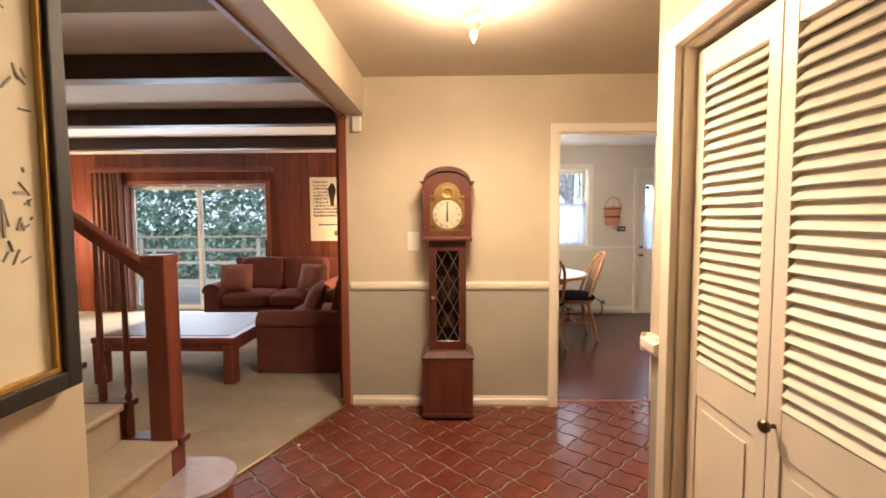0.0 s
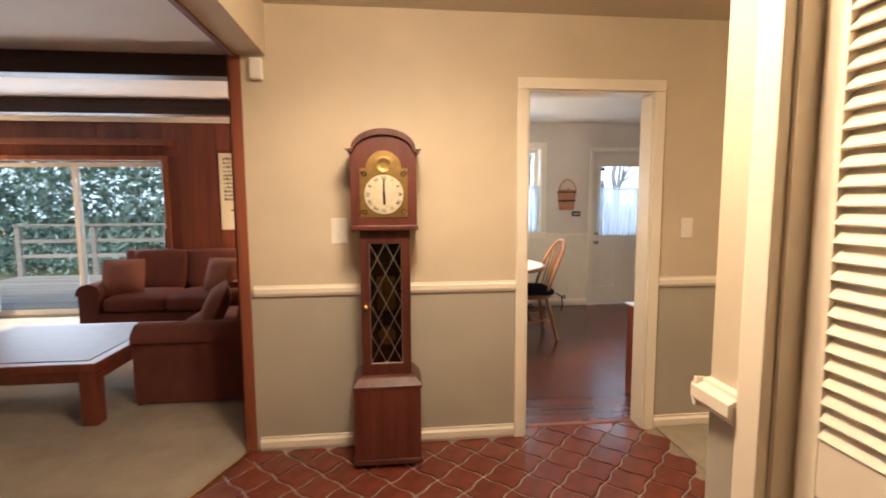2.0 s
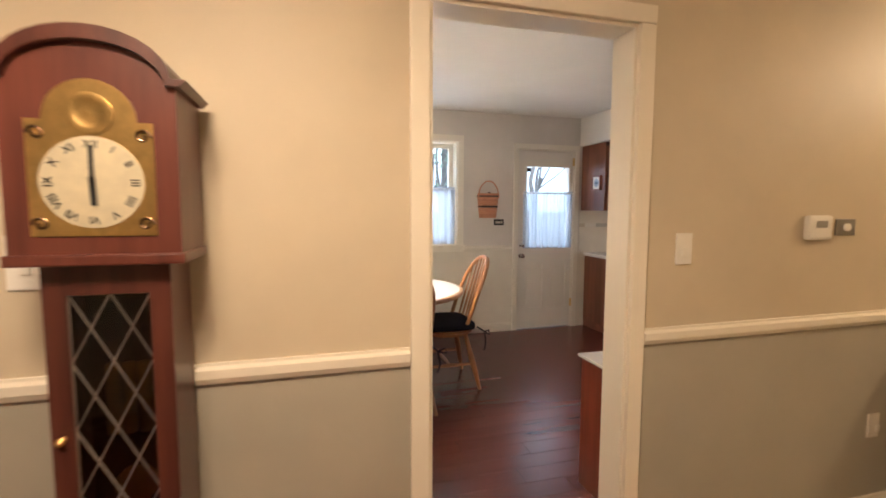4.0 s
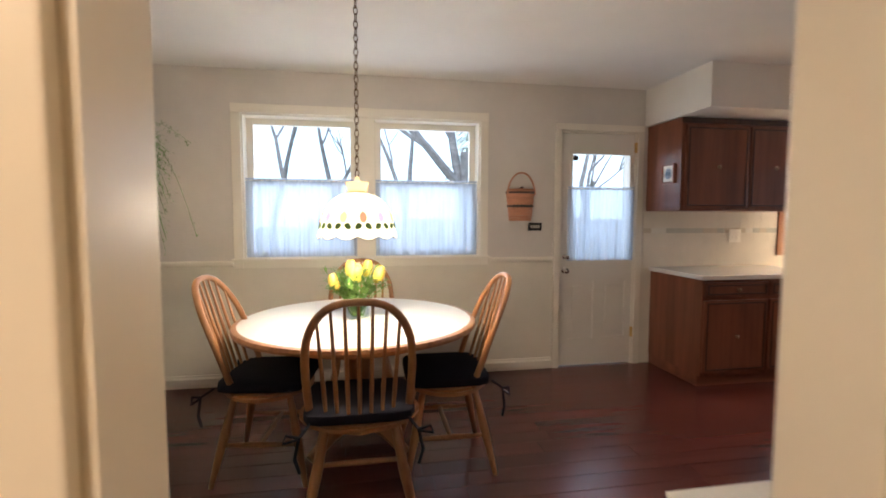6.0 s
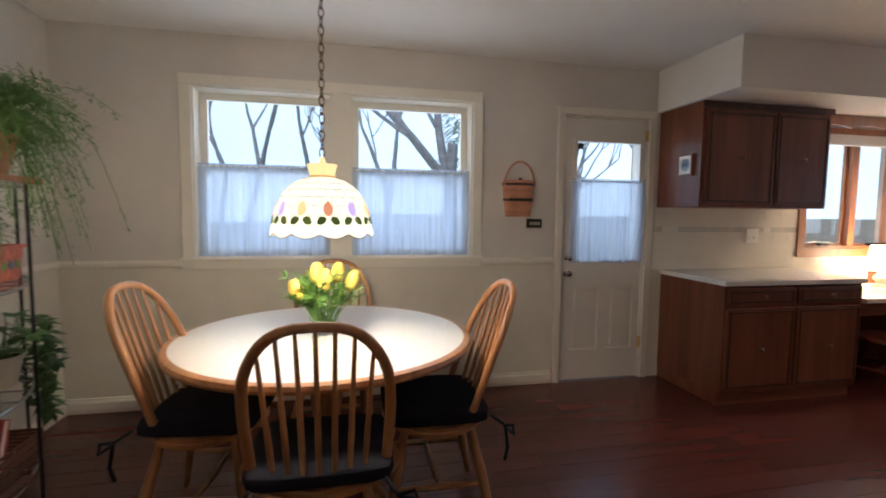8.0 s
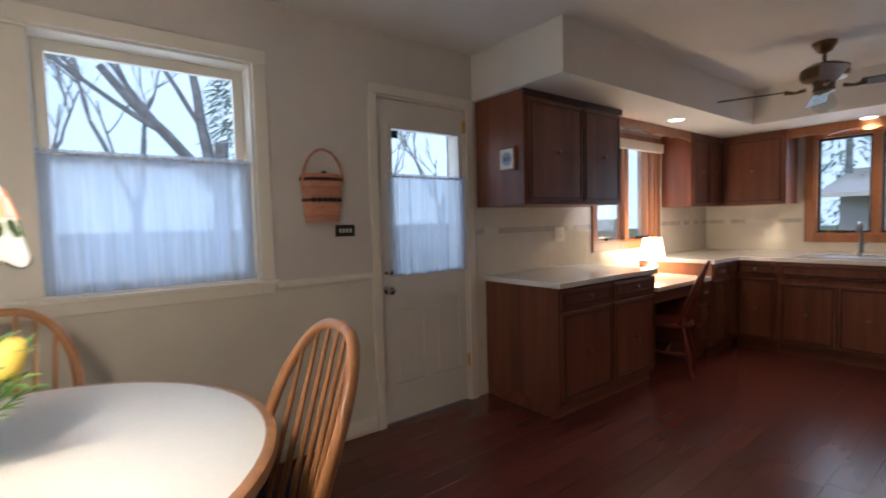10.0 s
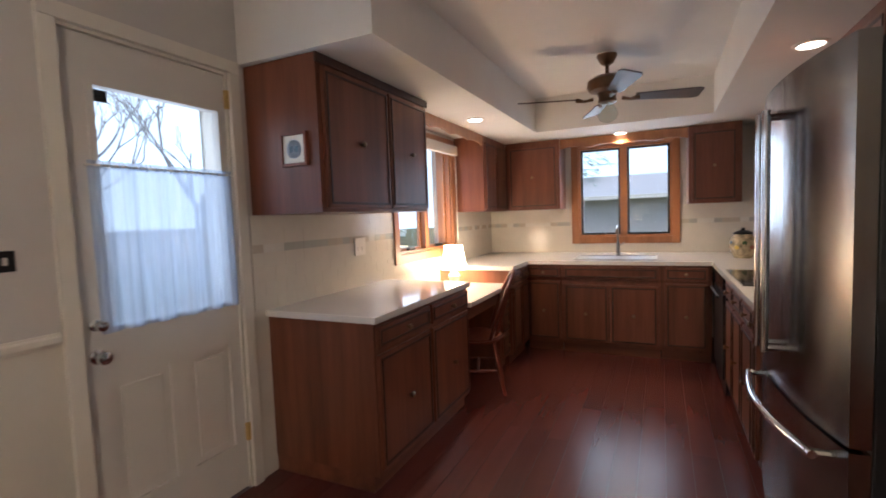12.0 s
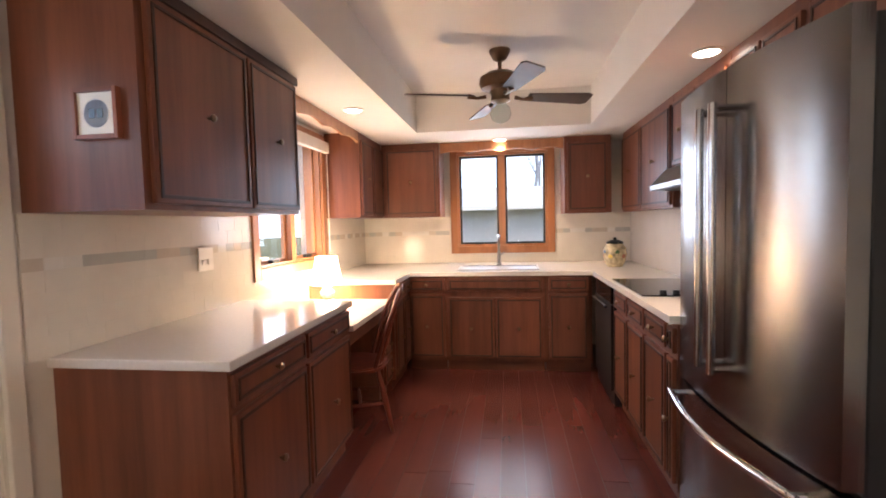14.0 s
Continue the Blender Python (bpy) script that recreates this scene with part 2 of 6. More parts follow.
M_BASKET = wood("woven_basket_splint", (0.40, 0.16, 0.09), (0.58, 0.27, 0.16), "x", 20, 0.6, 0.1)
M_WICKER = wood("dark_wicker", (0.05, 0.02, 0.012), (0.20, 0.09, 0.06), "x", 30, 0.6, 0.4)
# bark colour paled and blued to carry the outdoor haze
M_BARK = plain("hazed_grey_bark", (0.27, 0.28, 0.30), 0.9, 0, 0.3, 8)
M_LAWN = plain("winter_lawn", (0.12, 0.13, 0.06), 1.0, 0, 0.35, 1.5)
M_BUSH = plain("shrub_leaf", (0.27, 0.39, 0.33), 0.6, 0, 0.5, 3)
M_DECK = wood("weathered_deck", (0.22, 0.20, 0.17), (0.36, 0.33, 0.28), "x", 6, 0.8)
M_ROOF = plain("pale_shingle_roof", (0.55, 0.55, 0.56), 0.9, 0, 0.15, 30)
M_SIDING = plain("pale_brick_siding", (0.50, 0.48, 0.46), 0.9, 0, 0.15, 30)
M_SHADE = glow("lit_lampshade", (1.0, 0.72, 0.42), 3.2)
M_SHADEHOT = glow("bright_lampshade", (1.0, 0.80, 0.52), 9.0)
M_BULB = glow("lit_bulb", (1.0, 0.78, 0.5), 6.0)
M_DOWN = glow("downlight_lens", (1.0, 0.90, 0.76), 7.0)
M_STGLASS = glow("cream_stained_glass", (1.0, 0.90, 0.70), 1.15)
M_HAZE = glow("overcast_sky_glow", (0.70, 0.85, 1.0), 0.55)
M_FAINTGLASS = plain("turned_fixture_paint", (0.34, 0.24, 0.17), 0.3)
M_CONTAINER = plain("painted_terracotta_red", (0.46, 0.11, 0.06), 0.45, 0, 0.5, 22)
M_JARBLUE = plain("painted_jar", (0.50, 0.40, 0.24), 0.25, 0, 0.5, 26)
M_REDBOX = plain("red_card", (0.35, 0.03, 0.035), 0.6)


# ---- mesh tools ----
def thing(name, label, category, loc=(0, 0, 0), turn=0.0, group="", kind=""):
    ob = new(name)
    ob.empty_display_size = 0.1
    ob.matrix_world = pose(*loc, 0, 0, turn)
    return tagged(ob, label, category, group, kind)


def mesh_from(bm, name, mat, smooth=False):
    bmesh.ops.recalc_face_normals(bm, faces=bm.faces)
    me = bpy.data.meshes.new(name)
    bm.to_mesh(me)
    bm.free()
    me.materials.append(mat)
    if smooth:
        me.polygons.foreach_set("use_smooth", [True] * len(me.polygons))
        me.set_sharp_from_angle(angle=radians(38))
    return me


def part(name, bm, mat, parent=None, label="", smooth=False, kind=""):
    ob = new(name, mesh_from(bm, name, mat, smooth))
    if parent is not None:
        ob.parent = parent
    return tagged(ob, label, "", "", kind)


def solid(name, bm, mat, label, category, kind="", smooth=False, group=""):
    return tagged(new(name, mesh_from(bm, name, mat, smooth)), label, category, group, kind)


def box(x0, x1, y0, y1, z0, z1, bevel=0.0, bm=None):
    bm = bm or bmesh.new()
    vs = [bm.verts.new((x, y, z)) for x in (x0, x1) for y in (y0, y1) for z in (z0, z1)]
    fs = [bm.faces.new([vs[i] for i in q]) for q in ((0, 1, 3, 2), (4, 6, 7, 5), (0, 4, 5, 1), (2, 3, 7, 6), (0, 2, 6, 4), (1, 5, 7, 3))]
    if bevel:
        es = list({e for f in fs for e in f.edges})
        bmesh.ops.bevel(bm, geom=es, offset=bevel, segments=2, affect="EDGES", profile=0.6)
    return bm


def ring_pts(c, axis, r, seg, up=None):
    axis = Vector(axis).normalized()
    u = axis.orthogonal().normalized() if up is None else Vector(up)
    w = axis.cross(u)
    return [Vector(c) + r * (math.cos(2 * math.pi * k / seg) * u + math.sin(2 * math.pi * k / seg) * w) for k in range(seg)]


def skin(bm, rings, caps=True, closed=True):
    vr = [[bm.verts.new(p) for p in r] for r in rings]
    n = len(rings[0])
    for a, b in zip(vr, vr[1:]):
        for k in range(n if closed else n - 1):
            bm.faces.new((a[k], a[(k + 1) % n], b[(k + 1) % n], b[k]))
    if caps:
        bm.faces.new(vr[0][::-1])
        bm.faces.new(vr[-1])
    return bm


def rod(p0, p1, r0, r1=None, seg=8, bm=None):
    p0, p1 = Vector(p0), Vector(p1)
    r1 = r0 if r1 is None else r1
    u = (p1 - p0).normalized().orthogonal().normalized()
    return skin(bm or bmesh.new(), [ring_pts(p0, p1 - p0, r0, seg, u), ring_pts(p1, p1 - p0, r1, seg, u)])


def tube(pts, radii, seg=8, bm=None, loop=False):
    pts = [Vector(p) for p in pts]
    if isinstance(radii, (int, float)):
        radii = [radii] * len(pts)
    rings, u = [], None
    for i, p in enumerate(pts):
        d = (pts[min(i + 1, len(pts) - 1)] - pts[max(i - 1, 0)]).normalized()
        u = d.orthogonal().normalized() if u is None else (u - d * u.dot(d)).normalized()
        rings.append(ring_pts(p, d, radii[i], seg, u))
    return skin(bm or bmesh.new(), rings)


def lathe(profile, seg=20, centre=(0, 0, 0), bm=None, caps=True):
    cx, cy, cz = centre
    rings = [[Vector((cx + r * math.cos(2 * math.pi * k / seg), cy + r * math.sin(2 * math.pi * k / seg), cz + z)) for k in range(seg)] for r, z in profile]
    return skin(bm or bmesh.new(), rings, caps)


def prism(outline, y0, y1, bm=None):
    """An outline in x and z, drawn out from y0 to y1."""
    return skin(bm or bmesh.new(), [[Vector((x, y0, z)) for x, z in outline], [Vector((x, y1, z)) for x, z in outline]])


def slab(outline, z0, z1, bm=None):
    """An outline in x and y, drawn out from z0 to z1."""
    return skin(bm or bmesh.new(), [[Vector((x, y, z0)) for x, y in outline], [Vector((x, y, z1)) for x, y in outline]])


def turned(bm, m):
    bmesh.ops.transform(bm, matrix=m, verts=bm.verts)
    return bm


def wall_along(along, a0, a1, b0, b1, z0, z1, holes=()):
    """A wall from a0 to a1 along x or y, b0..b1 thick, with holes (a, a, z, z) through it."""
    bm = bmesh.new()
    cuts_a = sorted({a0, a1, *(min(max(h[i], a0), a1) for h in holes for i in (0, 1))})
    cuts_z = sorted({z0, z1, *(min(max(h[i], z0), z1) for h in holes for i in (2, 3))})
    for p, q in zip(cuts_a, cuts_a[1:]):
        for s, t in zip(cuts_z, cuts_z[1:]):
            m, n = (p + q) / 2, (s + t) / 2
            if not any(h[0] < m < h[1] and h[2] < n < h[3] for h in holes):
                box(*((p, q, b0, b1) if along == "x" else (b0, b1, p, q)), s, t, 0, bm)
    bmesh.ops.remove_doubles(bm, verts=bm.verts, dist=1e-5)
    seen = {}
    for f in bm.faces:
        seen.setdefault(tuple(sorted(v.index for v in f.verts)), []).append(f)
    bm.verts.index_update()
    seen = {}
    for f in bm.faces:
        seen.setdefault(tuple(sorted(v.index for v in f.verts)), []).append(f)
    bmesh.ops.delete(bm, geom=[f for fs in seen.values() if len(fs) > 1 for f in fs], context="FACES_ONLY")
    return bm


def structure(name, bm, mat, label, smooth=False):
    return solid(name, bm, mat, label, name.split("_")[0], "structure", smooth)


# ---- shell ----
CEIL = 2.45
DOORWAY = (1.222, 1.975, -1, 2.04)
# wall between hall and kitchen: hall skin above and below the rail, kitchen skin behind
structure("wall_hall_upper", wall_along("x", -0.33, 6.0, 3.53, 3.59, 0.93, CEIL, [DOORWAY]), M_TAN, "tan painted hall wall above the chair rail")
structure("wall_hall_lower", wall_along("x", -0.33, 6.0, 3.53, 3.59, 0.0, 0.93, [DOORWAY]), M_SAGE, "sage grey painted hall wall below the chair rail")
structure("wall_kitchen_south_upper", wall_along("x", -0.26, 3.5, 3.59, 3.65, 0.98, CEIL, [DOORWAY]), M_KWALL, "pale grey kitchen wall beside the doorway")
structure("wall_kitchen_south_lower", wall_along("x", -0.26, 3.5, 3.59, 3.65, 0.0, 0.98, [DOORWAY]), M_KLOW, "cream kitchen wall below the chair rail")
DWIN = (0.535, 2.415, 1.00, 2.12)
KDOOR = (3.135, 3.85, -1, 2.075)
LWIN = (5.40, 6.46, 1.05, 2.02)
structure("wall_north_upper", wall_along("x", -0.26, 7.7, 6.975, 7.17, 0.98, CEIL, [DWIN, KDOOR, LWIN]), M_KWALL, "pale grey painted panel wall with windows and door")
structure("wall_north_lower", wall_along("x", -0.26, 7.7, 6.975, 7.17, 0.0, 0.98, [DWIN, KDOOR]), M_KLOW, "cream wall below the chair rail")
structure("wall_west_upper", wall_along("y", 3.65, 6.975, -0.38, -0.26, 0.98, CEIL), M_KWALL, "pale grey dining wall behind the plant rack")
structure("wall_west_lower", wall_along("y", 3.65, 6.975, -0.38, -0.26, 0.0, 0.98), M_KLOW, "cream dining wall below the chair rail")
FWIN = (4.97, 5.92, 1.06, 2.05)
structure("wall_east", wall_along("y", 3.98, 7.17, 7.65, 7.8, 0.0, CEIL, [FWIN]), M_KWALL, "kitchen end wall with the sink window")
structure("wall_kitchen_step", wall_along("y", 3.65, 4.13, 3.38, 3.50, 0.0, CEIL), M_KWALL, "short wall return beside the fridge")
structure("wall_range", wall_along("x", 3.50, 7.65, 3.98, 4.13, 0.0, CEIL), M_KWALL, "kitchen wall behind fridge and cooktop")
structure("wall_hall_closet", wall_along("y", -1.6, 1.985, 1.27, 1.39, 0.93, CEIL, [(0.04, 1.79, -1, 2.03)]), M_TAN, "tan closet wall above the rail")
structure("wall_hall_closet_lower", wall_along("y", -1.6, 1.985, 1.27, 1.39, 0.0, 0.93, [(0.04, 1.79, -1, 2.03)]), M_SAGE, "sage closet wall below the rail")
structure("wall_corridor_south", wall_along("x", 1.39, 6.0, 1.90, 1.985, 0.0, CEIL), M_TAN, "tan corridor wall")
structure("wall_corridor_east", wall_along("y", 1.9, 3.59, 6.0, 6.12, 0.0, CEIL), M_TAN, "tan corridor end wall")
structure("wall_closet_back", wall_along("y", -0.2, 1.9, 1.95, 2.05, 0.0, CEIL), M_TAN, "inside of the closet")
structure("wall_closet_side", wall_along("x", 1.39, 1.95, -0.2, -0.1, 0.0, CEIL), M_TAN, "side of the closet")
structure("wall_entry", wall_along("x", -0.45, 1.27, -1.72, -1.6, 0.0, CEIL), M_TAN, "tan entry wall behind")
structure("wall_hall_left", wall_along("y", -1.6, 1.03, -0.45, -0.33, 0.0, CEIL), M_TAN, "tan hall wall with the framed drawing")
structure("wall_stair_south", wall_along("x", -4.5, -0.45, 0.91, 1.03, 0.0, 5.0), M_TAN, "tan wall beside the stairs")
structure("ceiling_hall", box(-0.33, 6.12, -1.72, 3.59, CEIL, CEIL + 0.1), M_CEIL, "cream painted hall ceiling")
structure("ceiling_kitchen", box(-0.38, 7.75, 3.59, 7.17, CEIL, CEIL + 0.1), M_KCEIL, "white kitchen ceiling")
structure("header_beam", box(-0.35, -0.20, 1.03, 3.53, 2.185, CEIL), M_TAN, "tan boxed header over the living room opening")
structure("trim_header_edge", box(-0.375, -0.35, 1.03, 3.59, 2.17, 2.45), M_REDTRIM, "redwood edge on the living side of the header")
structure("trim_opening_post", box(-0.385, -0.33, 3.52, 3.66, 0.0, 2.18), M_REDTRIM, "redwood corner post at the living room opening")

# soffits round the kitchen ceiling tray
ST = 2.13
for nm, b in (("soffit_north", (3.92, 7.65, 6.18, 6.975)), ("soffit_east", (6.77, 7.65, 4.67, 6.18)), ("soffit_south", (3.50, 7.65, 4.13, 4.67))):
    structure(nm, box(*b, ST, CEIL), M_KCEIL, "white boxed ceiling soffit")

# living room shell
SLIDE = (-4.50, -2.36, -1, 1.94)
structure("wall_living_north", wall_along("x", -7.6, -0.38, 7.07, 7.24, 0.0, 2.47, [SLIDE]), M_RED, "redwood panelled living room wall core")
structure("wall_living_east", wall_along("y", 3.66, 7.07, -0.44, -0.385, 0.0, 2.47), M_RED, "redwood living room side wall")
structure("wall_living_west", wall_along("y", 0.9, 7.24, -7.72, -7.6, 0.0, 2.47), M_RED, "redwood living room end wall")
structure("wall_living_south", wall_along("x", -7.6, -4.5, 0.91, 1.03, 0.0, 2.47), M_TAN, "living room back wall")
structure("ceiling_living", wall_along("x", -7.72, -0.375, 2.42, 7.24, 2.45, 2.55), M_LRCEIL, "white living room ceiling between beams")
structure("ceiling_stairwell", box(-4.6, -0.33, 0.9, 2.42, 4.9, 5.0), M_LRCEIL, "white ceiling over the stairs")
structure("wall_stairwell_north", wall_along("x", -4.6, -0.33, 2.42, 2.5, 2.55, 5.0), M_TAN, "upper stairwell wall")
structure("wall_stairwell_west", wall_along("y", 0.9, 2.5, -4.72, -4.6, 2.5, 5.0), M_TAN, "upper stairwell end wall")
structure("wall_stairwell_east", wall_along("y", 0.9, 2.5, -0.33, -0.25, 2.55, 5.0), M_TAN, "upper stairwell wall over the hall")
structure("ceiling_living_back", box(-7.72, -4.6, 0.9, 2.42, 2.45, 2.55), M_LRCEIL, "white living room ceiling")

# floors
EDGE = [(-0.36, 3.55), (-0.80, 2.44), (-0.80, 1.03)]
structure("floor_living", slab([(-7.7, 0.9), (-0.80, 0.9), (-0.80, 2.44), (-0.36, 3.55), (-0.36, 7.24), (-7.7, 7.24)], -0.12, 0.012), M_CARPET, "beige cut-pile living room carpet")
structure("floor_hall_bed", slab([(-0.33, -1.7), (2.06, -1.7), (2.06, 3.63), (-0.36, 3.63), *EDGE[1:], (-0.33, 1.03)][::-1], -0.1, 0.0), M_GROUT, "pale grout bed of the hall tiles")
structure("floor_corridor", box(2.06, 6.1, 1.9, 3.53, -0.1, 0.012), M_CARPET, "beige corridor carpet")
structure("floor_kitchen_bed", box(-0.38, 7.75, 3.63, 7.17, -0.1, -0.002), M_JOINT, "joints of the plank floor")
structure("threshold", box(1.16, 2.03, 3.615, 3.655, -0.01, 0.010, 0.003), M_REDTRIM, "wooden threshold strip in the doorway")


# ---- trim ----
def strip(name, a, b, face, out, z0, z1, along="x", mat=M_TRIM, label="cream painted wooden trim", proud=0.022):
    """A moulded strip on a wall: a back board with a rounded proud band."""
    bm = bmesh.new()
    prof = [(0, z0), (proud * 0.55, z0), (proud, z0 + (z1 - z0) * 0.3), (proud, z0 + (z1 - z0) * 0.72), (proud * 0.5, z0 + (z1 - z0) * 0.86), (proud * 0.45, z1), (0, z1)]
    rings = []
    for s in (a, b):
        rings.append([Vector((s, face + out * d, z)) if along == "x" else Vector((face + out * d, s, z)) for d, z in prof])
    structure(name, skin(bm, rings), mat, label)


for a, b in ((-0.31, 1.157), (2.04, 5.98)):
    strip("trim_chair_rail", a, b, 3.53, -1, 0.895, 0.955)
    strip("baseboard", a, b, 3.53, -1, 0.0, 0.085)
strip("trim_chair_rail", 1.862, 1.995, 1.27, -1, 0.88, 0.955, "y", proud=0.045)
strip("baseboard", 1.862, 1.985, 1.27, -1, 0.0, 0.085, "y")
strip("trim_chair_rail", 1.23, 5.98, 1.985, 1, 0.88, 0.955)
strip("baseboard", -1.6, 1.03, -0.33, 1, 0.0, 0.085, "y")
strip("baseboard", 1.39, 5.98, 1.985, 1, 0.0, 0.085)
for a, b in ((-0.26, 0.46), (2.49, 3.07)):
    strip("trim_kitchen_rail", a, b, 6.975, -1, 0.945, 0.99, mat=M_KTRIM)
for a, b in ((-0.26, 3.07),):
    strip("baseboard_kitchen", a, b, 6.975, -1, 0.0, 0.10, mat=M_KTRIM)
strip("trim_kitchen_rail", 3.65, 6.975, -0.26, 1, 0.945, 0.99, "y", M_KTRIM)
strip("baseboard_kitchen", 3.65, 6.975, -0.26, 1, 0.0, 0.10, "y", M_KTRIM)


def casing(name, a0, a1, z0, z1, face, out, w=0.062, along="x", mat=M_TRIM, sill=False, depth=0.02, label="cream painted door casing"):
    root = tagged(new(name), label, "casing", "", "structure")
    def put(n, p, q, s, t, d=depth):
        lo, hi = sorted((face, face + out * d))
        part(n, box(*((p, q, lo, hi) if along == "x" else (lo, hi, p, q)), s, t, 0.004), mat, root)
    put("side_casing", a0 - w, a0, z0 - (w if sill else 0), z1)
    put("side_casing", a1, a1 + w, z0 - (w if sill else 0), z1)
    put("head_casing", a0 - w, a1 + w, z1, z1 + w, depth + 0.003)
    if sill:
        put("apron", a0, a1, z0 - w, z0)
    return root


def jamb(name, a0, a1, z0, z1, b0, b1, along="x", mat=M_TRIM, t=0.012, sill=False):
    root = tagged(new(name), "painted lining of the opening", "jamb", "", "structure")
    def put(p, q, s, u):
        part("lining", box(*((p, q, b0, b1) if along == "x" else (b0, b1, p, q)), s, u), mat, root)
    put(a0, a0 + t, z0, z1)
    put(a1 - t, a1, z0, z1)
    put(a0 + t, a1 - t, z1 - t, z1)
    if sill:
        put(a0 + t, a1 - t, z0, z0 + t)


casing("door_casing_hall", 1.222, 1.975, 0, 2.04, 3.53, -1)
casing("door_casing_kitchen", 1.222, 1.975, 0, 2.04, 3.65, 1, mat=M_KTRIM)
jamb("door_jamb", 1.222, 1.975, 0, 2.04, 3.528, 3.652)
casing("closet_casing", 0.04, 1.79, 0, 2.03, 1.27, -1, 0.07, "y", M_CLOSET, depth=0.028)
jamb("closet_jamb", 0.04, 1.79, 0, 2.03, 1.272, 1.388, "y", M_CLOSET)
casing("back_door_casing", 3.135, 3.85, 0, 2.075, 6.975, -1, 0.058, mat=M_KTRIM)
jamb("back_door_jamb", 3.135, 3.85, 0, 2.075, 6.977, 7.17, mat=M_KTRIM)


# ---- closet doors ----
def louvred_leaf(parent, y0, y1, knob=None):
    x0, x1, s = 1.315, 1.345, 0.052
    leaf = part("door_leaf", box(x0, x1, y0, y0 + s, 0.02, 2.0, 0.003), M_CLOSET, parent)
    part("stile", box(x0, x1, y1 - s, y1, 0.02, 2.0, 0.003), M_CLOSET, leaf)
    for z0, z1 in ((0.02, 0.16), (0.80, 0.92), (1.91, 2.0)):
        part("rail", box(x0 + 0.001, x1 - 0.001, y0 + s, y1 - s, z0, z1, 0.002), M_CLOSET, leaf)
    part("raised_panel", box(x0 + 0.006, x1 - 0.006, y0 + s, y1 - s, 0.16, 0.80), M_CLOSET, leaf)
    part("panel_field", box(x0 + 0.0005, x0 + 0.006, y0 + s + 0.04, y1 - s - 0.04, 0.20, 0.76, 0.003), M_CLOSET, leaf)
    n = 27
    sl = mesh_from(turned(box(-0.027, 0.027, 0, y1 - y0 - 2 * s, -0.0035, 0.0035, 0.002), pose(0, 0, 0, 0, -52, 0)), "slat", M_CLOSET)
    for i in range(n):
        ob = new("slat", sl)
        ob.location = ((x0 + x1) / 2, y0 + s, 0.945 + i * (1.89 - 0.945) / (n - 1))
        ob.parent = leaf
    if knob:
        part("knob", turned(lathe([(0.006, 0), (0.006, 0.014), (0.016, 0.022), (0.019, 0.031), (0.013, 0.039), (0.001, 0.041)], 16), pose(x0, knob, 0.87, 0, -90, 0)), M_BRONZE, leaf, "small round bronze knob", True)


closet = thing("closet_door", "cream louvred bifold closet doors, closed, in the hall", "door")
for i in range(4):
    louvred_leaf(closet, 0.056 + 0.43 * i, 0.056 + 0.43 * (i + 1) - 0.005, 0.056 + 0.43 * 3 - 0.035 if i == 2 else None)


# ---- grandfather clock ----
def arch(w, z0, z1, rise, n=14, flat=0.12):
    """Broken-arch outline, half width w: upright sides, a flat shoulder, then a round arch."""
    a = w * (1 - flat)
    pts = [(-w, z0), (-w, z1)]
    pts += [(-a * math.cos(math.pi * k / n), z1 + rise * math.sin(math.pi * k / n)) for k in range(n + 1)]
    return pts + [(w, z1), (w, z0)]


clock = thing("grandfather_clock", "mahogany longcase clock with brass dial against the hall wall", "clock", (0.413, 3.50, 0))
part("plinth", box(-0.175, 0.175, -0.235, 0.0, 0.03, 0.44, 0.004), M_CLOCK, clock)
part("foot", box(-0.11, 0.11, -0.20, -0.01, 0.0, 0.03), M_CABDARK, clock)
part("plinth_base", box(-0.180, 0.180, -0.242, 0.0, 0.03, 0.055, 0.004), M_CLOCK, clock)
part("plinth_moulding", skin(bmesh.new(), [[Vector((sx * w, y, z)) for sx, y in ((-1, -d), (1, -d), (1, 0), (-1, 0))] for w, d, z in ((0.178, 0.238, 0.44), (0.182, 0.243, 0.455), (0.150, 0.205, 0.49), (0.135, 0.19, 0.50))]), M_CLOCK, clock)
trunk = part("trunk", wall_along("x", -0.128, 0.128, -0.185, -0.165, 0.50, 1.27, [(-0.083, 0.083, 0.56, 1.20)]), M_CLOCK, clock)
part("trunk_side", box(-0.128, -0.110, -0.165, 0.0, 0.50, 1.27), M_CLOCK, clock)
part("trunk_side", box(0.110, 0.128, -0.165, 0.0, 0.50, 1.27), M_CLOCK, clock)
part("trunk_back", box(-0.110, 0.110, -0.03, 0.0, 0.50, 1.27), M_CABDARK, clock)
part("trunk_glass", box(-0.083, 0.083, -0.172, -0.169, 0.56, 1.20), M_CLOCKGLASS, trunk)
lead = bmesh.new()
W2, Z0, Z1 = 0.083, 0.56, 1.20
for sgn in (1, -1):
    for k in range(-4, 9):
        za = Z0 + (k - 0.0) * (Z1 - Z0) / 4 / 1.0
        pts = []
        for i in range(41):
            u = -W2 + 2 * W2 * i / 40
            z = za + sgn * (u / W2) * (Z1 - Z0) / 4
            if Z0 <= z <= Z1:
                pts.append((u, -0.175, z))
        if len(pts) > 2:
            tube([pts[0], pts[-1]], 0.0026, 5, lead)
for a, b in (((-W2, Z0), (W2, Z0)), ((-W2, Z1), (W2, Z1)), ((-W2, Z0), (-W2, Z1)), ((W2, Z0), (W2, Z1))):
    tube([(a[0], -0.175, a[1]), (b[0], -0.175, b[1])], 0.0032, 5, lead)
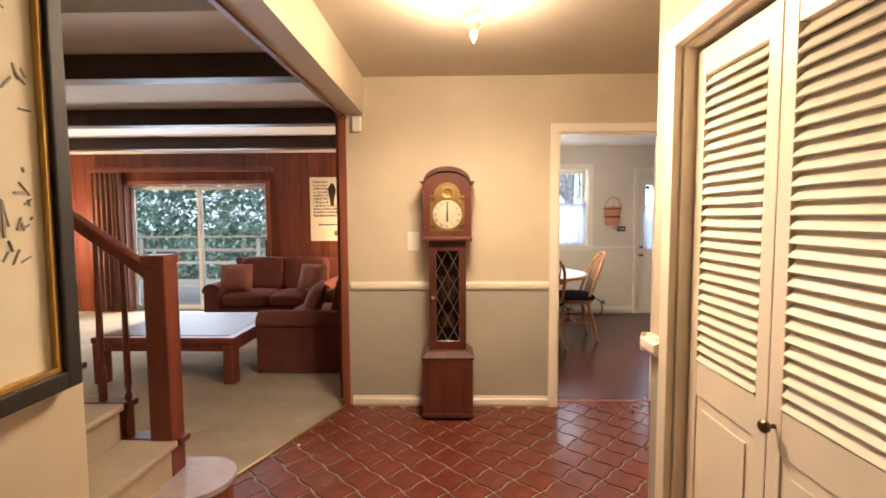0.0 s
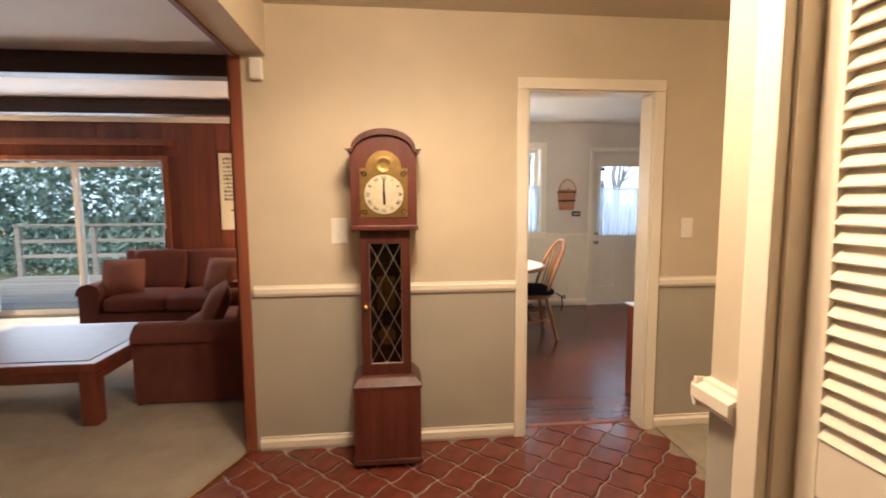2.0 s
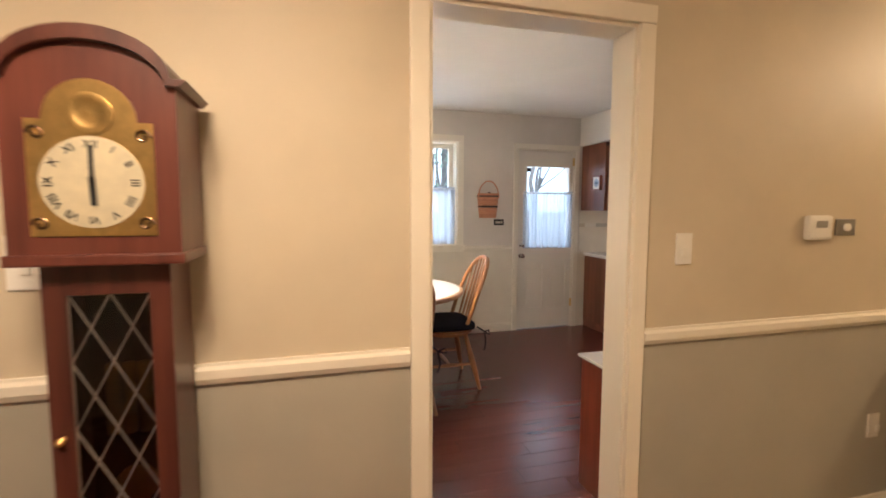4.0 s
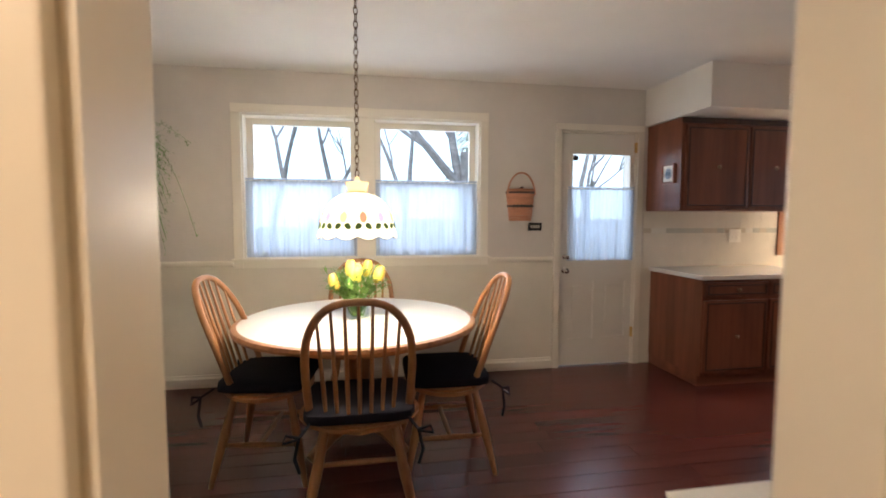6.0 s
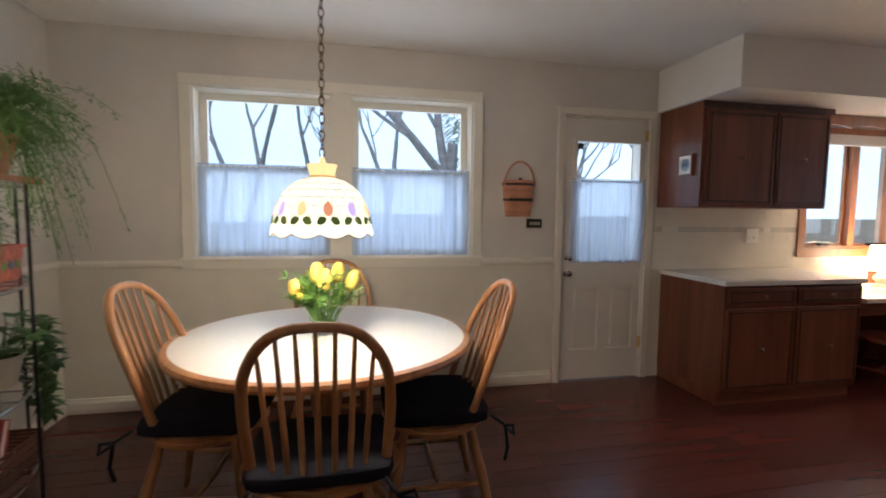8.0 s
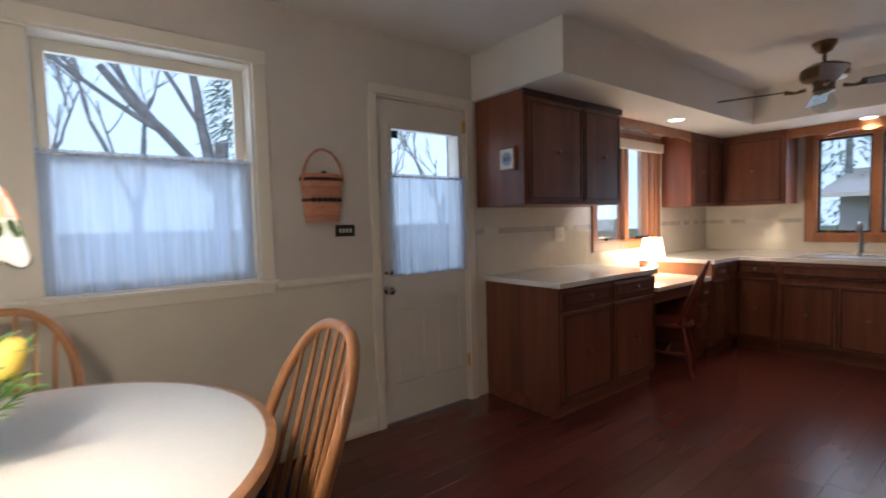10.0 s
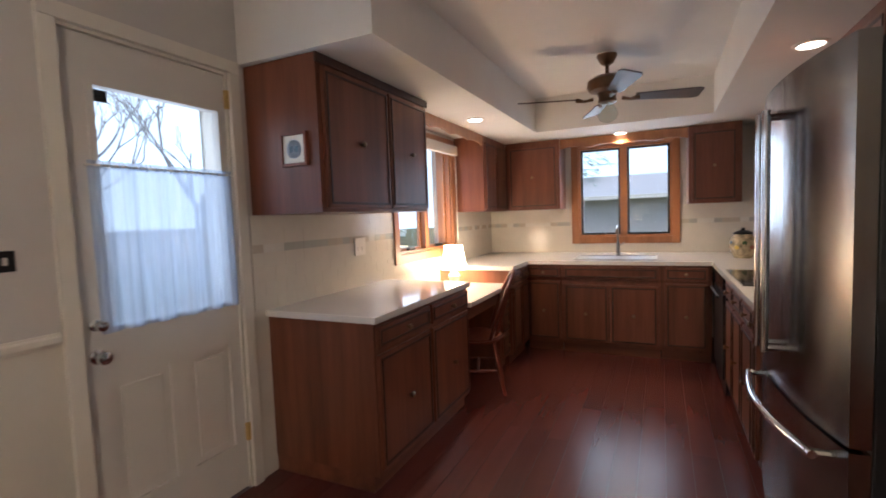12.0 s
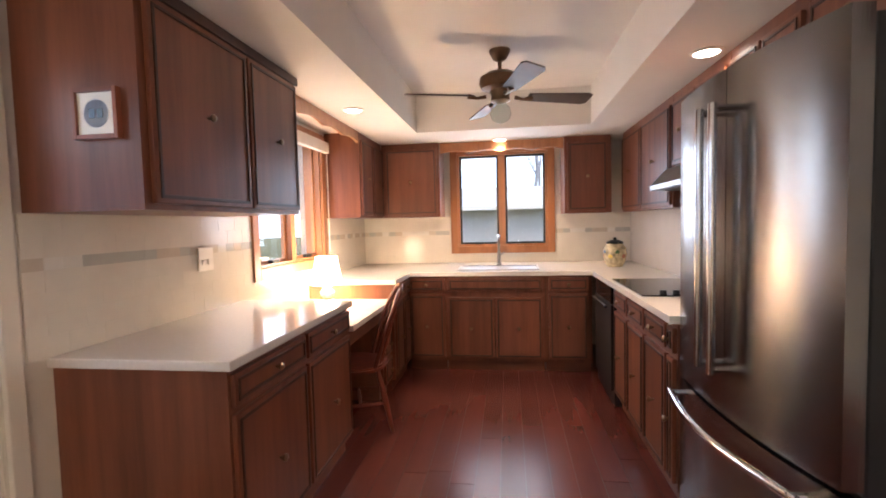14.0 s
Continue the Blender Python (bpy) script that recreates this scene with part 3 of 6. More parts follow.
part("lead_lattice", lead, M_LEAD, trunk, "diamond leaded lattice")
for dx in (-0.035, 0.0, 0.035):
    part("clock_weight", lathe([(0.014, -0.09), (0.016, -0.085), (0.016, 0.085), (0.014, 0.09)], 12, (dx, -0.09, 0.92)), M_BRASS, clock, "", True)
part("pendulum_bob", turned(lathe([(0.001, -0.008), (0.05, -0.004), (0.05, 0.004), (0.001, 0.008)], 20), pose(0, -0.07, 0.68, 90)), M_BRASS, clock, "brass pendulum bob", True)
part("trunk_knob", turned(lathe([(0.006, 0), (0.006, 0.01), (0.011, 0.018), (0.001, 0.026)], 12), pose(-0.104, -0.185, 0.87, 90)), M_BRASS, clock, "", True)
part("hood_base", box(-0.172, 0.172, -0.235, 0.0, 1.27, 1.295, 0.005), M_CLOCK, clock)
hood = part("hood", prism(arch(0.165, 1.295, 1.665, 0.085), -0.225, 0.0), M_CLOCK, clock)
outer, inner = arch(0.190, 1.655, 1.675, 0.10, 14, 0.16)[1:-1], arch(0.176, 1.640, 1.66, 0.085, 14, 0.16)[1:-1]
part("hood_moulding", prism(outer + inner[::-1], -0.245, 0.0), M_CLOCK, hood)
part("dial_surround", prism([(-0.118, 1.335), (-0.118, 1.58)] + [(-0.088 * math.cos(math.pi * k / 12), 1.58 + 0.088 * math.sin(math.pi * k / 12)) for k in range(13)] + [(0.118, 1.58), (0.118, 1.335)], -0.229, -0.2245), M_BRASS, hood, "engraved brass dial plate")
part("chapter_ring", turned(lathe([(0.098, 0), (0.098, 0.003), (0.001, 0.0035)], 40), pose(0, -0.229, 1.45, 90)), M_DIAL, hood, "silvered round dial", True)
part("moon_disc", turned(lathe([(0.045, 0), (0.045, 0.003), (0.03, 0.005), (0.028, 0.004), (0.001, 0.008)], 24), pose(0, -0.229, 1.595, 90)), M_BRASS, hood, "", True)
numerals = ("XII", "I", "II", "III", "IIII", "V", "VI", "VII", "VIII", "IX", "X", "XI")
for k, txt in enumerate(numerals):
    cu = bpy.data.curves.new("numeral", "FONT")
    cu.body, cu.size, cu.align_x, cu.align_y, cu.extrude = txt, 0.024, "CENTER", "CENTER", 0.0004
    cu.materials.append(M_INK)
    ob = new("numeral", cu)
    ob.parent = hood
    a = radians(90 - 30 * k)
    ob.matrix_basis = pose(0.080 * math.cos(a), -0.2335, 1.45 + 0.080 * math.sin(a), 90) @ pose(0, 0, 0, 0, 0, -30 * k)
for name, ang, ln, w in (("minute_hand", 90, 0.078, 0.004), ("hour_hand", 272, 0.05, 0.006)):
    bm = box(-0.012, ln, -w, w, -0.001, 0.001)
    part(name, turned(bm, pose(0, -0.2355, 1.45, 90) @ pose(0, 0, 0, 0, 0, ang)), M_INK, hood)
for sx in (-1, 1):
    for zz in (1.36, 1.55):
        orn = bmesh.new()
        pts = [(sx * (0.098 + (0.016 - 0.001 * k) * math.cos(k * 0.6)), -0.231, zz + (0.016 - 0.001 * k) * math.sin(k * 0.6)) for k in range(13)]
        part("corner_ornament", tube(pts, 0.0035, 5), M_BRONZE, hood, "cast brass spandrel", True)


# ---- wall plates, sensor, thermostat ----
def plate(name, x, y, z, w, h, out, label, category, mat=M_WHITE, toggles=1, turn=0):
    t = thing(name, label, category, (x, y, z), turn)
    part("cover_plate", box(-w / 2, w / 2, -0.007, 0, -h / 2, h / 2, 0.002), mat, t)
    for k in range(toggles):
        u = (k - (toggles - 1) / 2) * 0.046
        part("rocker", box(u - 0.012, u + 0.012, -0.012, -0.0065, -0.03, 0.0, 0.002), mat, t)


plate("light_switch", 0.158, 3.53, 1.255, 0.085, 0.14, -1, "white wall switch close beside the clock", "switch")
plate("light_switch", 2.21, 3.53, 1.25, 0.072, 0.118, -1, "white wall switch beside the doorway", "switch")
plate("wall_outlet", 3.31, 3.53, 0.42, 0.07, 0.11, -1, "beige outlet low on the hall wall", "outlet", M_KTRIM, 2)
th = thing("thermostat", "white thermostat with a small display on the hall wall", "thermostat", (2.87, 3.53, 1.325))
part("case", box(-0.065, 0.065, -0.03, 0, -0.05, 0.05, 0.012), M_WHITE, th)
part("display", box(-0.03, 0.03, -0.032, -0.029, 0.0, 0.028), M_INKGREY, th)
tp = thing("metal_wall_plate", "small brushed metal control plate beside the thermostat", "control", (3.04, 3.53, 1.325))
part("cover_plate", box(-0.055, 0.055, -0.008, 0, -0.035, 0.035, 0.003), M_STEEL, tp)
part("dial", turned(lathe([(0.016, 0), (0.016, 0.01), (0.001, 0.012)], 14), pose(0, -0.008, 0, 90)), M_WHITE, tp)
ms = thing("motion_detector", "white alarm sensor high in the wall corner", "sensor", (-0.245, 3.53, 2.11))
part("case", box(-0.032, 0.032, -0.045, 0, -0.055, 0.055, 0.01), M_WHITE, ms)

# ---- hall ceiling light ----
hl = thing("hall_ceiling_light", "pale turned ceiling light with curled arms and lit bulbs", "ceiling light", (*HALL_LIGHT, CEIL))
part("body", lathe([(0.07, 0.0), (0.07, -0.02), (0.03, -0.04), (0.022, -0.07), (0.045, -0.09), (0.05, -0.11), (0.02, -0.13), (0.038, -0.155), (0.042, -0.175), (0.014, -0.20), (0.018, -0.215), (0.012, -0.235), (0.001, -0.255)], 20), M_FAINTGLASS, hl, "", True)
for k in range(4):
    a = radians(90 * k)
    pts = [(r * math.cos(a), r * math.sin(a), z) for r, z in ((0.03, -0.12), (0.08, -0.145), (0.13, -0.13), (0.155, -0.10), (0.16, -0.09))]
    arm = part("arm", tube(pts, [0.009, 0.008, 0.008, 0.01, 0.013], 8), M_FAINTGLASS, hl, "", True)
    part("cup", lathe([(0.012, -0.095), (0.028, -0.085), (0.03, -0.075), (0.02, -0.07)], 14, (pts[-1][0], pts[-1][1], 0)), M_FAINTGLASS, arm, "", True)
    bulb = part("bulb", lathe([(0.01, -0.072), (0.02, -0.06), (0.024, -0.045), (0.012, -0.02), (0.001, -0.012)], 12, (pts[-1][0], pts[-1][1], 0)), M_BULB, arm, "lit candle bulb", True)
    bulb.visible_shadow = False

# made-up flush fixture round the corridor fill lamp, never in view
cl = thing("corridor_fill_light", "added round flush glass ceiling light, lit, unseen, brightening the corridor", "ceiling light", (4.6, 2.75, CEIL))
part("pan", lathe([(0.14, 0.0), (0.14, -0.02), (0.13, -0.025)], 24), M_BRASS, cl, "", True)
part("glass_bowl", lathe([(0.128, -0.026), (0.11, -0.06), (0.06, -0.085), (0.001, -0.09)], 24), M_DOWN, cl, "", True).visible_shadow = False

# ---- dark chest in the corridor ----
chest = thing("corridor_chest", "low dark-stained wooden chest against the corridor wall", "chest", (3.54, 3.09, 0.012))
part("carcass", box(0.015, 0.735, 0.02, 0.40, 0.06, 0.86, 0.006), M_BEAM, chest)
part("top_board", box(0.0, 0.75, 0.0, 0.405, 0.86, 0.885, 0.006), M_BEAM, chest)
for k in range(3):
    drawer = part("drawer", box(0.04, 0.71, 0.004, 0.019, 0.10 + 0.25 * k, 0.33 + 0.25 * k, 0.004), M_BEAM, chest)
    for u in (0.2, 0.55):
        part("drawer_knob", turned(lathe([(0.006, 0), (0.006, 0.012), (0.014, 0.02), (0.001, 0.03)], 12), pose(u, 0.004, 0.215 + 0.25 * k, 90)), M_BRONZE, drawer, "", True)
for u in (0.02, 0.68):
    for v in (0.025, 0.345):
        part("foot", box(u, u + 0.05, v, v + 0.05, 0.0, 0.059, 0.004), M_BEAM, chest)

# ---- framed drawing on the left hall wall ----
fd = thing("framed_drawing", "large pencil drawing in a black and gilt frame", "picture", (-0.33, 0.57, 1.65), 90)
for nm, b in (("frame_side", (-0.42, -0.385, -0.55, 0.55)), ("frame_side", (0.385, 0.42, -0.55, 0.55)), ("frame_rail", (-0.385, 0.385, -0.55, -0.515)), ("frame_rail", (-0.385, 0.385, 0.515, 0.55))):
    part(nm, box(b[0], b[1], -0.035, 0, b[2], b[3], 0.004), M_INK, fd)
for b in ((-0.385, -0.374, -0.515, 0.515), (0.374, 0.385, -0.515, 0.515), (-0.374, 0.374, -0.515, -0.504), (-0.374, 0.374, 0.504, 0.515)):
    part("gilt_fillet", box(b[0], b[1], -0.026, -0.0125, b[2], b[3], 0.002), M_BRASS, fd, "narrow gilt inner edge")
part("drawing_sheet", box(-0.385, 0.385, -0.012, -0.004, -0.515, 0.515), M_PAPER, fd)
ink = bmesh.new()
rr = random.Random(3)
for k in range(1500):
    u, w = rr.uniform(-0.32, 0.35), rr.uniform(-0.30, 0.45)
    n = noise.noise((u * 6, w * 6, 1.0))
    if n > -0.02:
        a = rr.uniform(0, 6.28)
        l = rr.uniform(0.006, 0.03)
        tube([(u, -0.0125, w), (u + l * math.cos(a), -0.0125, w + l * math.sin(a))], 0.0026, 3, ink)
part("pencil_strokes", ink, M_INKGREY, fd, "soft grey pencil strokes", kind="stuff")
sig = bmesh.new()
for k in range(9):
    tube([(0.12 + 0.022 * k, -0.0125, -0.33 + 0.01 * k), (0.135 + 0.02 * k, -0.0125, -0.28 + 0.012 * k), (0.13 + 0.022 * k, -0.0125, -0.31 + 0.01 * k)], 0.003, 4, sig)
part("signature_bars", sig, M_INKGREY, fd)


# ---- stairs ----
stairs = thing("staircase", "carpeted staircase with dark red stained rail and turned balusters", "stairs", (-0.66, 1.03, 0))
RUN, RISE, SN = 0.255, 0.18, 12
nose = [(0.0 + 0.0, 0.1)] + [(-0.16 + 0.19 * math.cos(radians(a)), 1.19 + 0.19 * math.sin(radians(a))) for a in range(-60, 95, 15)] + [(-0.45, 1.38), (-0.45, 0.1)]
part("bullnose_step", slab(nose, 0.0, 0.155), M_STAIR, stairs)
# flat grey-lilac tread, paler than the step under it
part("bullnose_tread", slab([(x + (0.015 if x > -0.4 else 0), y + (0.012 if y > 0.5 else 0)) for x, y in nose], 0.155, 0.182), plain("lilac_grey_tread", (0.36, 0.30, 0.32), 0.45, 0, 0.1), stairs)
for k in range(1, SN):
    x1 = -0.25 - RUN * (k - 1)
    part("tread", box(x1 - RUN, x1 + 0.025, 0.02, 1.22, RISE * (k + 1) - 0.035, RISE * (k + 1), 0.012), M_RCARPET, stairs)
    part("riser", box(x1 - RUN, x1, 0.02, 1.215, 0.0 if k < 4 else RISE * (k - 3), RISE * (k + 1) - 0.036), M_RCARPET, stairs)
    part("tread_end", box(x1 - RUN, x1 + 0.04, 1.221, 1.30, RISE * (k + 1) - 0.03, RISE * (k + 1), 0.006), M_STAIR, stairs)
    part("stringer_panel", box(x1 - RUN, x1, 1.221, 1.275, 0.0, RISE * (k + 1) - 0.031), M_STAIR, stairs)
newel = part("newel_post", box(-0.35, -0.245, 1.20, 1.31, 0.18, 1.235, 0.006), M_STAIR, stairs)
part("newel_cap", box(-0.357, -0.238, 1.193, 1.317, 1.215, 1.26, 0.01), M_STAIR, newel)
slope = RISE / RUN


def rail_z(x):
    return 1.15 + (-0.28 - x) * slope


bal = [(0.019, 0.0), (0.019, 0.16), (0.012, 0.175), (0.019, 0.20), (0.010, 0.225), (0.016, 0.26), (0.013, 0.5), (0.010, 0.74)]
for k in range(1, 10):
    for f in (0.42, 0.92):
        x = -0.25 - RUN * (k - 1) - RUN * f
        zb = RISE * (k + 1)
        zt = rail_z(x) - zb
        part("baluster", lathe([(r, z if z < 0.3 else 0.26 + (z - 0.26) * (zt - 0.26) / 0.48) for r, z in bal], 10, (x, 1.255, zb)), M_STAIR, stairs, "", True)
part("handrail", turned(box(-3.2, 0, -0.03, 0.03, -0.03, 0.03, 0.012), pose(-0.31, 1.255, 1.145, 0, math.degrees(math.atan(slope)), 0)), M_STAIR, stairs)


# ---- living room ----
for y in (2.99, 4.43, 5.92):
    b = solid("ceiling_beam", box(-7.6, -0.385, y, y + 0.14, 2.30, 2.45, 0.008), M_BEAM, "dark hewn wooden ceiling beam", "beam", "structure", group="living room beams")
structure("trim_living_crown", box(-7.6, -0.44, 7.0, 7.055, 2.40, 2.45, 0.004), M_LRCEIL, "white strip along the ceiling edge")
panels = thing("wood_panelling", "redwood tongue and groove wall boards", "panelling", kind="structure")
xs = np.arange(-7.6, -0.45, 0.155)
for i, x in enumerate(xs):
    x1 = min(x + 0.151, -0.441)
    spans = [(0.0, 2.45)]
    if x1 > -4.56 and x < -2.30:
        spans = [(2.0, 2.45)]
    for z0, z1 in spans:
        part("plank", box(x, x1, 7.055, 7.070, z0, z1), M_RED, panels)
casing("slider_casing", -4.50, -2.36, 0, 1.94, 7.054, -1, 0.06, mat=M_REDTRIM, label="redwood casing round the sliding door")
sd = thing("window_sliding_door", "aluminium framed sliding glass door to the deck", "sliding door", kind="structure")
for a, b, y in ((-4.50, -3.40, 7.17), (-3.46, -2.36, 7.13)):
    for p in ((a, a + 0.05, 0.03, 1.92), (b - 0.05, b, 0.03, 1.92)):
        part("door_stile", box(p[0], p[1], y, y + 0.03, p[2], p[3], 0.003), M_WHITE, sd)
    for z0, z1 in ((0.03, 0.09), (1.87, 1.92)):
        part("door_rail", box(a + 0.05, b - 0.05, y + 0.002, y + 0.028, z0, z1), M_WHITE, sd)
    g = part("pane", box(a + 0.05, b - 0.05, y + 0.012, y + 0.017, 0.09, 1.87), M_GLASS, sd)
    g.visible_shadow = False
part("pull_handle", box(-2.41, -2.39, 7.10, 7.13, 0.85, 1.10, 0.004), M_INK, sd)
part("track", box(-4.50, -2.36, 7.10, 7.22, 0.0, 0.03), M_STEEL, sd)
val = thing("curtain_valance", "brown wooden curtain cornice box over the sliding door", "valance", (0, 0, 0))
part("face_board", box(-4.97, -2.22, 6.90, 6.92, 2.115, 2.185, 0.004), M_CABX, val)
part("top_board", box(-4.97, -2.22, 6.92, 7.05, 2.165, 2.185), M_CABX, val)
part("end_board", box(-2.24, -2.22, 6.92, 7.05, 2.115, 2.164), M_CABX, val)


def drape(x0, x1, y, z0, z1, folds, depth, n=90, uneven=0.3, seed=1):
    bm = bmesh.new()
    rg = random.Random(seed)
    ph = [rg.uniform(0, 6.28) for _ in range(4)]
    cols = []
    for i in range(n + 1):
        u = i / n
        w = math.sin(u * folds * 6.283 + ph[0] + uneven * 3 * math.sin(u * 5 + ph[1])) + 0.4 * math.sin(u * folds * 2.3 * 6.283 + ph[2])
        col = []
        for j in range(7):
            v = j / 6
            col.append(bm.verts.new((x0 + (x1 - x0) * u + 0.006 * w * v, y + depth * w * (0.45 + 0.55 * v), z1 + (z0 - z1) * v - 0.006 * (1 - v) * abs(w))))
        cols.append(col)
    for a, b in zip(cols, cols[1:]):
        for j in range(6):
            bm.faces.new((a[j], b[j], b[j + 1], a[j + 1]))
    return bm


dr = thing("floor_drape", "dark brown floor-length drape drawn aside", "curtain")
part("cloth", drape(-4.95, -4.50, 6.97, 0.03, 2.12, 5, 0.03), M_CURTAINRED, dr, "", True)

poster = thing("poster", "cream alphabet poster with a dark printed figure shape", "poster", (-1.42, 7.05, 1.56))
part("sheet", box(-0.27, 0.27, -0.012, 0, -0.475, 0.475), M_PAPER, poster)
pr = bmesh.new()
rg = random.Random(5)
for r in range(11):
    for c in range(13):
        if not (c > 6 and r < 7):
            x, z = -0.22 + c * 0.033, 0.39 - r * 0.05
            box(x, x + rg.uniform(0.012, 0.024), -0.0135, -0.0122, z, z + rg.uniform(0.018, 0.032), 0, pr)
box(-0.15, 0.17, -0.0135, -0.0122, -0.24, -0.225, 0, pr)
part("print_marks", pr, M_INK, poster, "rows of small black marks", kind="stuff")
blob = [(0.03 + 0.05 * math.cos(a) * (1 + 0.3 * math.sin(3 * a)) + 0.03, 0.22 + 0.17 * math.sin(a)) for a in np.linspace(0, 6.28, 25)[:-1]]
part("dark_shape", prism(blob, -0.0138, -0.0122), M_INK, poster)
part("seal", turned(lathe([(0.04, 0), (0.04, 0.0014), (0.001, 0.0014)], 18), pose(0.12, -0.0122, -0.36, 90)), M_TERRA, poster)


def cushion(x0, x1, y0, y1, z0, z1, puff=0.03, n=8):
    """A soft pillow-like block with rounded edges and a crowned top."""
    bm = bmesh.new()
    cx, cy, cz = (x0 + x1) / 2, (y0 + y1) / 2, (z0 + z1) / 2
    hx, hy, hz = (x1 - x0) / 2, (y1 - y0) / 2, (z1 - z0) / 2
    bmesh.ops.create_cube(bm, size=2)
    bmesh.ops.subdivide_edges(bm, edges=list(bm.edges), cuts=n, use_grid_fill=True)
    for v in bm.verts:
        p = v.co.copy()
        e = 7.0
        l = (abs(p.x) ** e + abs(p.y) ** e + abs(p.z) ** e) ** (1 / e)
        q = p / l
        f = (1 - q.x ** 2) * (1 - q.y ** 2)
        v.co = (cx + q.x * hx, cy + q.y * hy, cz + q.z * hz + puff * f * (1 if q.z > 0 else 0.2) * abs(q.z))
    return bm


def roll_arm(x0, x1, y0, y1, z1, r=0.11):
    """A sofa arm: an upright slab with a rolled top, running along y."""
    out = [(x0, 0.03), (x0, z1 - r)]
    cx = (x0 + x1) / 2
    hw = (x1 - x0) / 2
    out += [(cx + (hw + 0.025) * math.cos(radians(a)), z1 - r + r * math.sin(radians(a))) for a in range(190, -20, -15)]
    out += [(x1, z1 - r), (x1, 0.03)]
    return prism(out, y0, y1)


def sofa(name, label, width, seats, loc, turn, cat="sofa"):
    t = thing(name, label, cat, loc, turn)
    h = width / 2
    part("base", box(-h + 0.02, h - 0.02, -0.42, 0.42, 0.04, 0.27, 0.02), M_SOFA, t)
    part("skirt", box(-h + 0.005, h - 0.005, -0.44, -0.42, 0.012, 0.26, 0.006), M_SOFA, t)
    for s in (-1, 1):
        a0, a1 = sorted((s * h, s * (h - 0.19)))
        part("arm", roll_arm(a0, a1, -0.45, 0.38, 0.58), M_SOFA, t, "", True)
    w = (width - 0.40) / seats
    for k in range(seats):
        x0 = -h + 0.20 + k * w
        part("seat_cushion", cushion(x0, x0 + w, -0.46, 0.22, 0.27, 0.43), M_SOFA, t, "", True)
        part("back_cushion", turned(cushion(x0, x0 + w, -0.09, 0.10, -0.24, 0.24, 0.0), pose(0, 0.27, 0.63, -12)), M_SOFA, t, "", True)
    part("back_frame", turned(box(-h + 0.03, h - 0.03, 0.0, 0.09, -0.5, 0.33, 0.03), pose(0, 0.37, 0.53, -8)), M_SOFA, t)
    return t


def throw_pillow(x, y, z, rx, rz, label="rose patterned square throw pillow on a sofa"):
    bm = bmesh.new()
    n = 10
    for side in (1, -1):
        g = [[bm.verts.new((u, side * 0.085 * (1 - (u / 0.2) ** 4) * (1 - (w / 0.2) ** 4) ** 1.0 * (0.6 + 0.4 * (1 - (u * u + w * w) / 0.08)), w)) for w in np.linspace(-0.2, 0.2, n)] for u in np.linspace(-0.2, 0.2, n)]
        for i in range(n - 1):
            for j in range(n - 1):
                bm.faces.new((g[i][j], g[i + 1][j], g[i + 1][j + 1], g[i][j + 1]))
    bmesh.ops.remove_doubles(bm, verts=bm.verts, dist=1e-4)
    ob = solid("throw_pillow", bm, M_PILLOW, label, "pillow", "", True, "throw pillows")
    ob.matrix_world = pose(x, y, z, rx, 0, rz)


sofa("loveseat", "wine red upholstered loveseat with rolled arms by the window wall", 1.65, 2, (-1.98, 6.48, 0), 0)
throw_pillow(-2.48, 6.28, 0.62, -22, 14)
throw_pillow(-1.45, 6.26, 0.62, -22, -18)
sofa("armchair", "wine red rolled-arm sofa with its side to the hall", 1.5, 2, (-0.89, 4.97, 0), -90)
throw_pillow(-0.92, 4.62, 0.62, -25, -70)
sofa("settee", "red patterned settee in the far corner", 1.7, 2, (-6.2, 5.6, 0), 60)

ct = thing("coffee_table", "large square red-brown coffee table on the carpet", "table", (-2.03, 4.47, 0))
part("tabletop", box(-0.62, 0.62, -0.54, 0.54, 0.365, 0.42, 0.010), M_RED, ct)
part("inset_top", box(-0.55, 0.55, -0.47, 0.47, 0.42, 0.424), plain("coffee_table_veneer", (0.10, 0.04, 0.028), 0.42, 0, 0.15, 12, 0.15), ct)
for sx in (-1, 1):
    for sy in (-1, 1):
        a, b = sorted((sx * 0.615, sx * 0.515))
        c, d = sorted((sy * 0.535, sy * 0.435))
        part("leg", box(a, b, c, d, 0.012, 0.364, 0.012), M_RED, ct)
for s in (-1, 1):
    a, b = sorted((s * 0.53, s * 0.49))
    part("apron", box(-0.514, 0.514, a, b, 0.30, 0.364), M_RED, ct)
    a, b = sorted((s * 0.61, s * 0.57))
    part("apron", box(a, b, -0.434, 0.434, 0.30, 0.364), M_RED, ct)


def table_lamp(name, label, x, y, z, base_h, r0, r1, sh, mat_base_, mat_shade):
    t = thing(name, label, "lamp", (x, y, z))
    part("lamp_base", lathe([(0.06, 0), (0.062, 0.015), (0.03, 0.03), (0.05, base_h * 0.35), (0.055, base_h * 0.5), (0.02, base_h * 0.75), (0.012, base_h)], 18), mat_base_, t, "", True)
    shd = skin(bmesh.new(), [ring_pts((0, 0, zz), (0, 0, 1), r, 24, Vector((1, 0, 0))) for zz, r in ((base_h - 0.02, r0), (base_h - 0.02 + sh, r1))], caps=False)
    s = part("shade", shd, mat_shade, t, "glowing fabric shade", True)
    s.visible_shadow = False


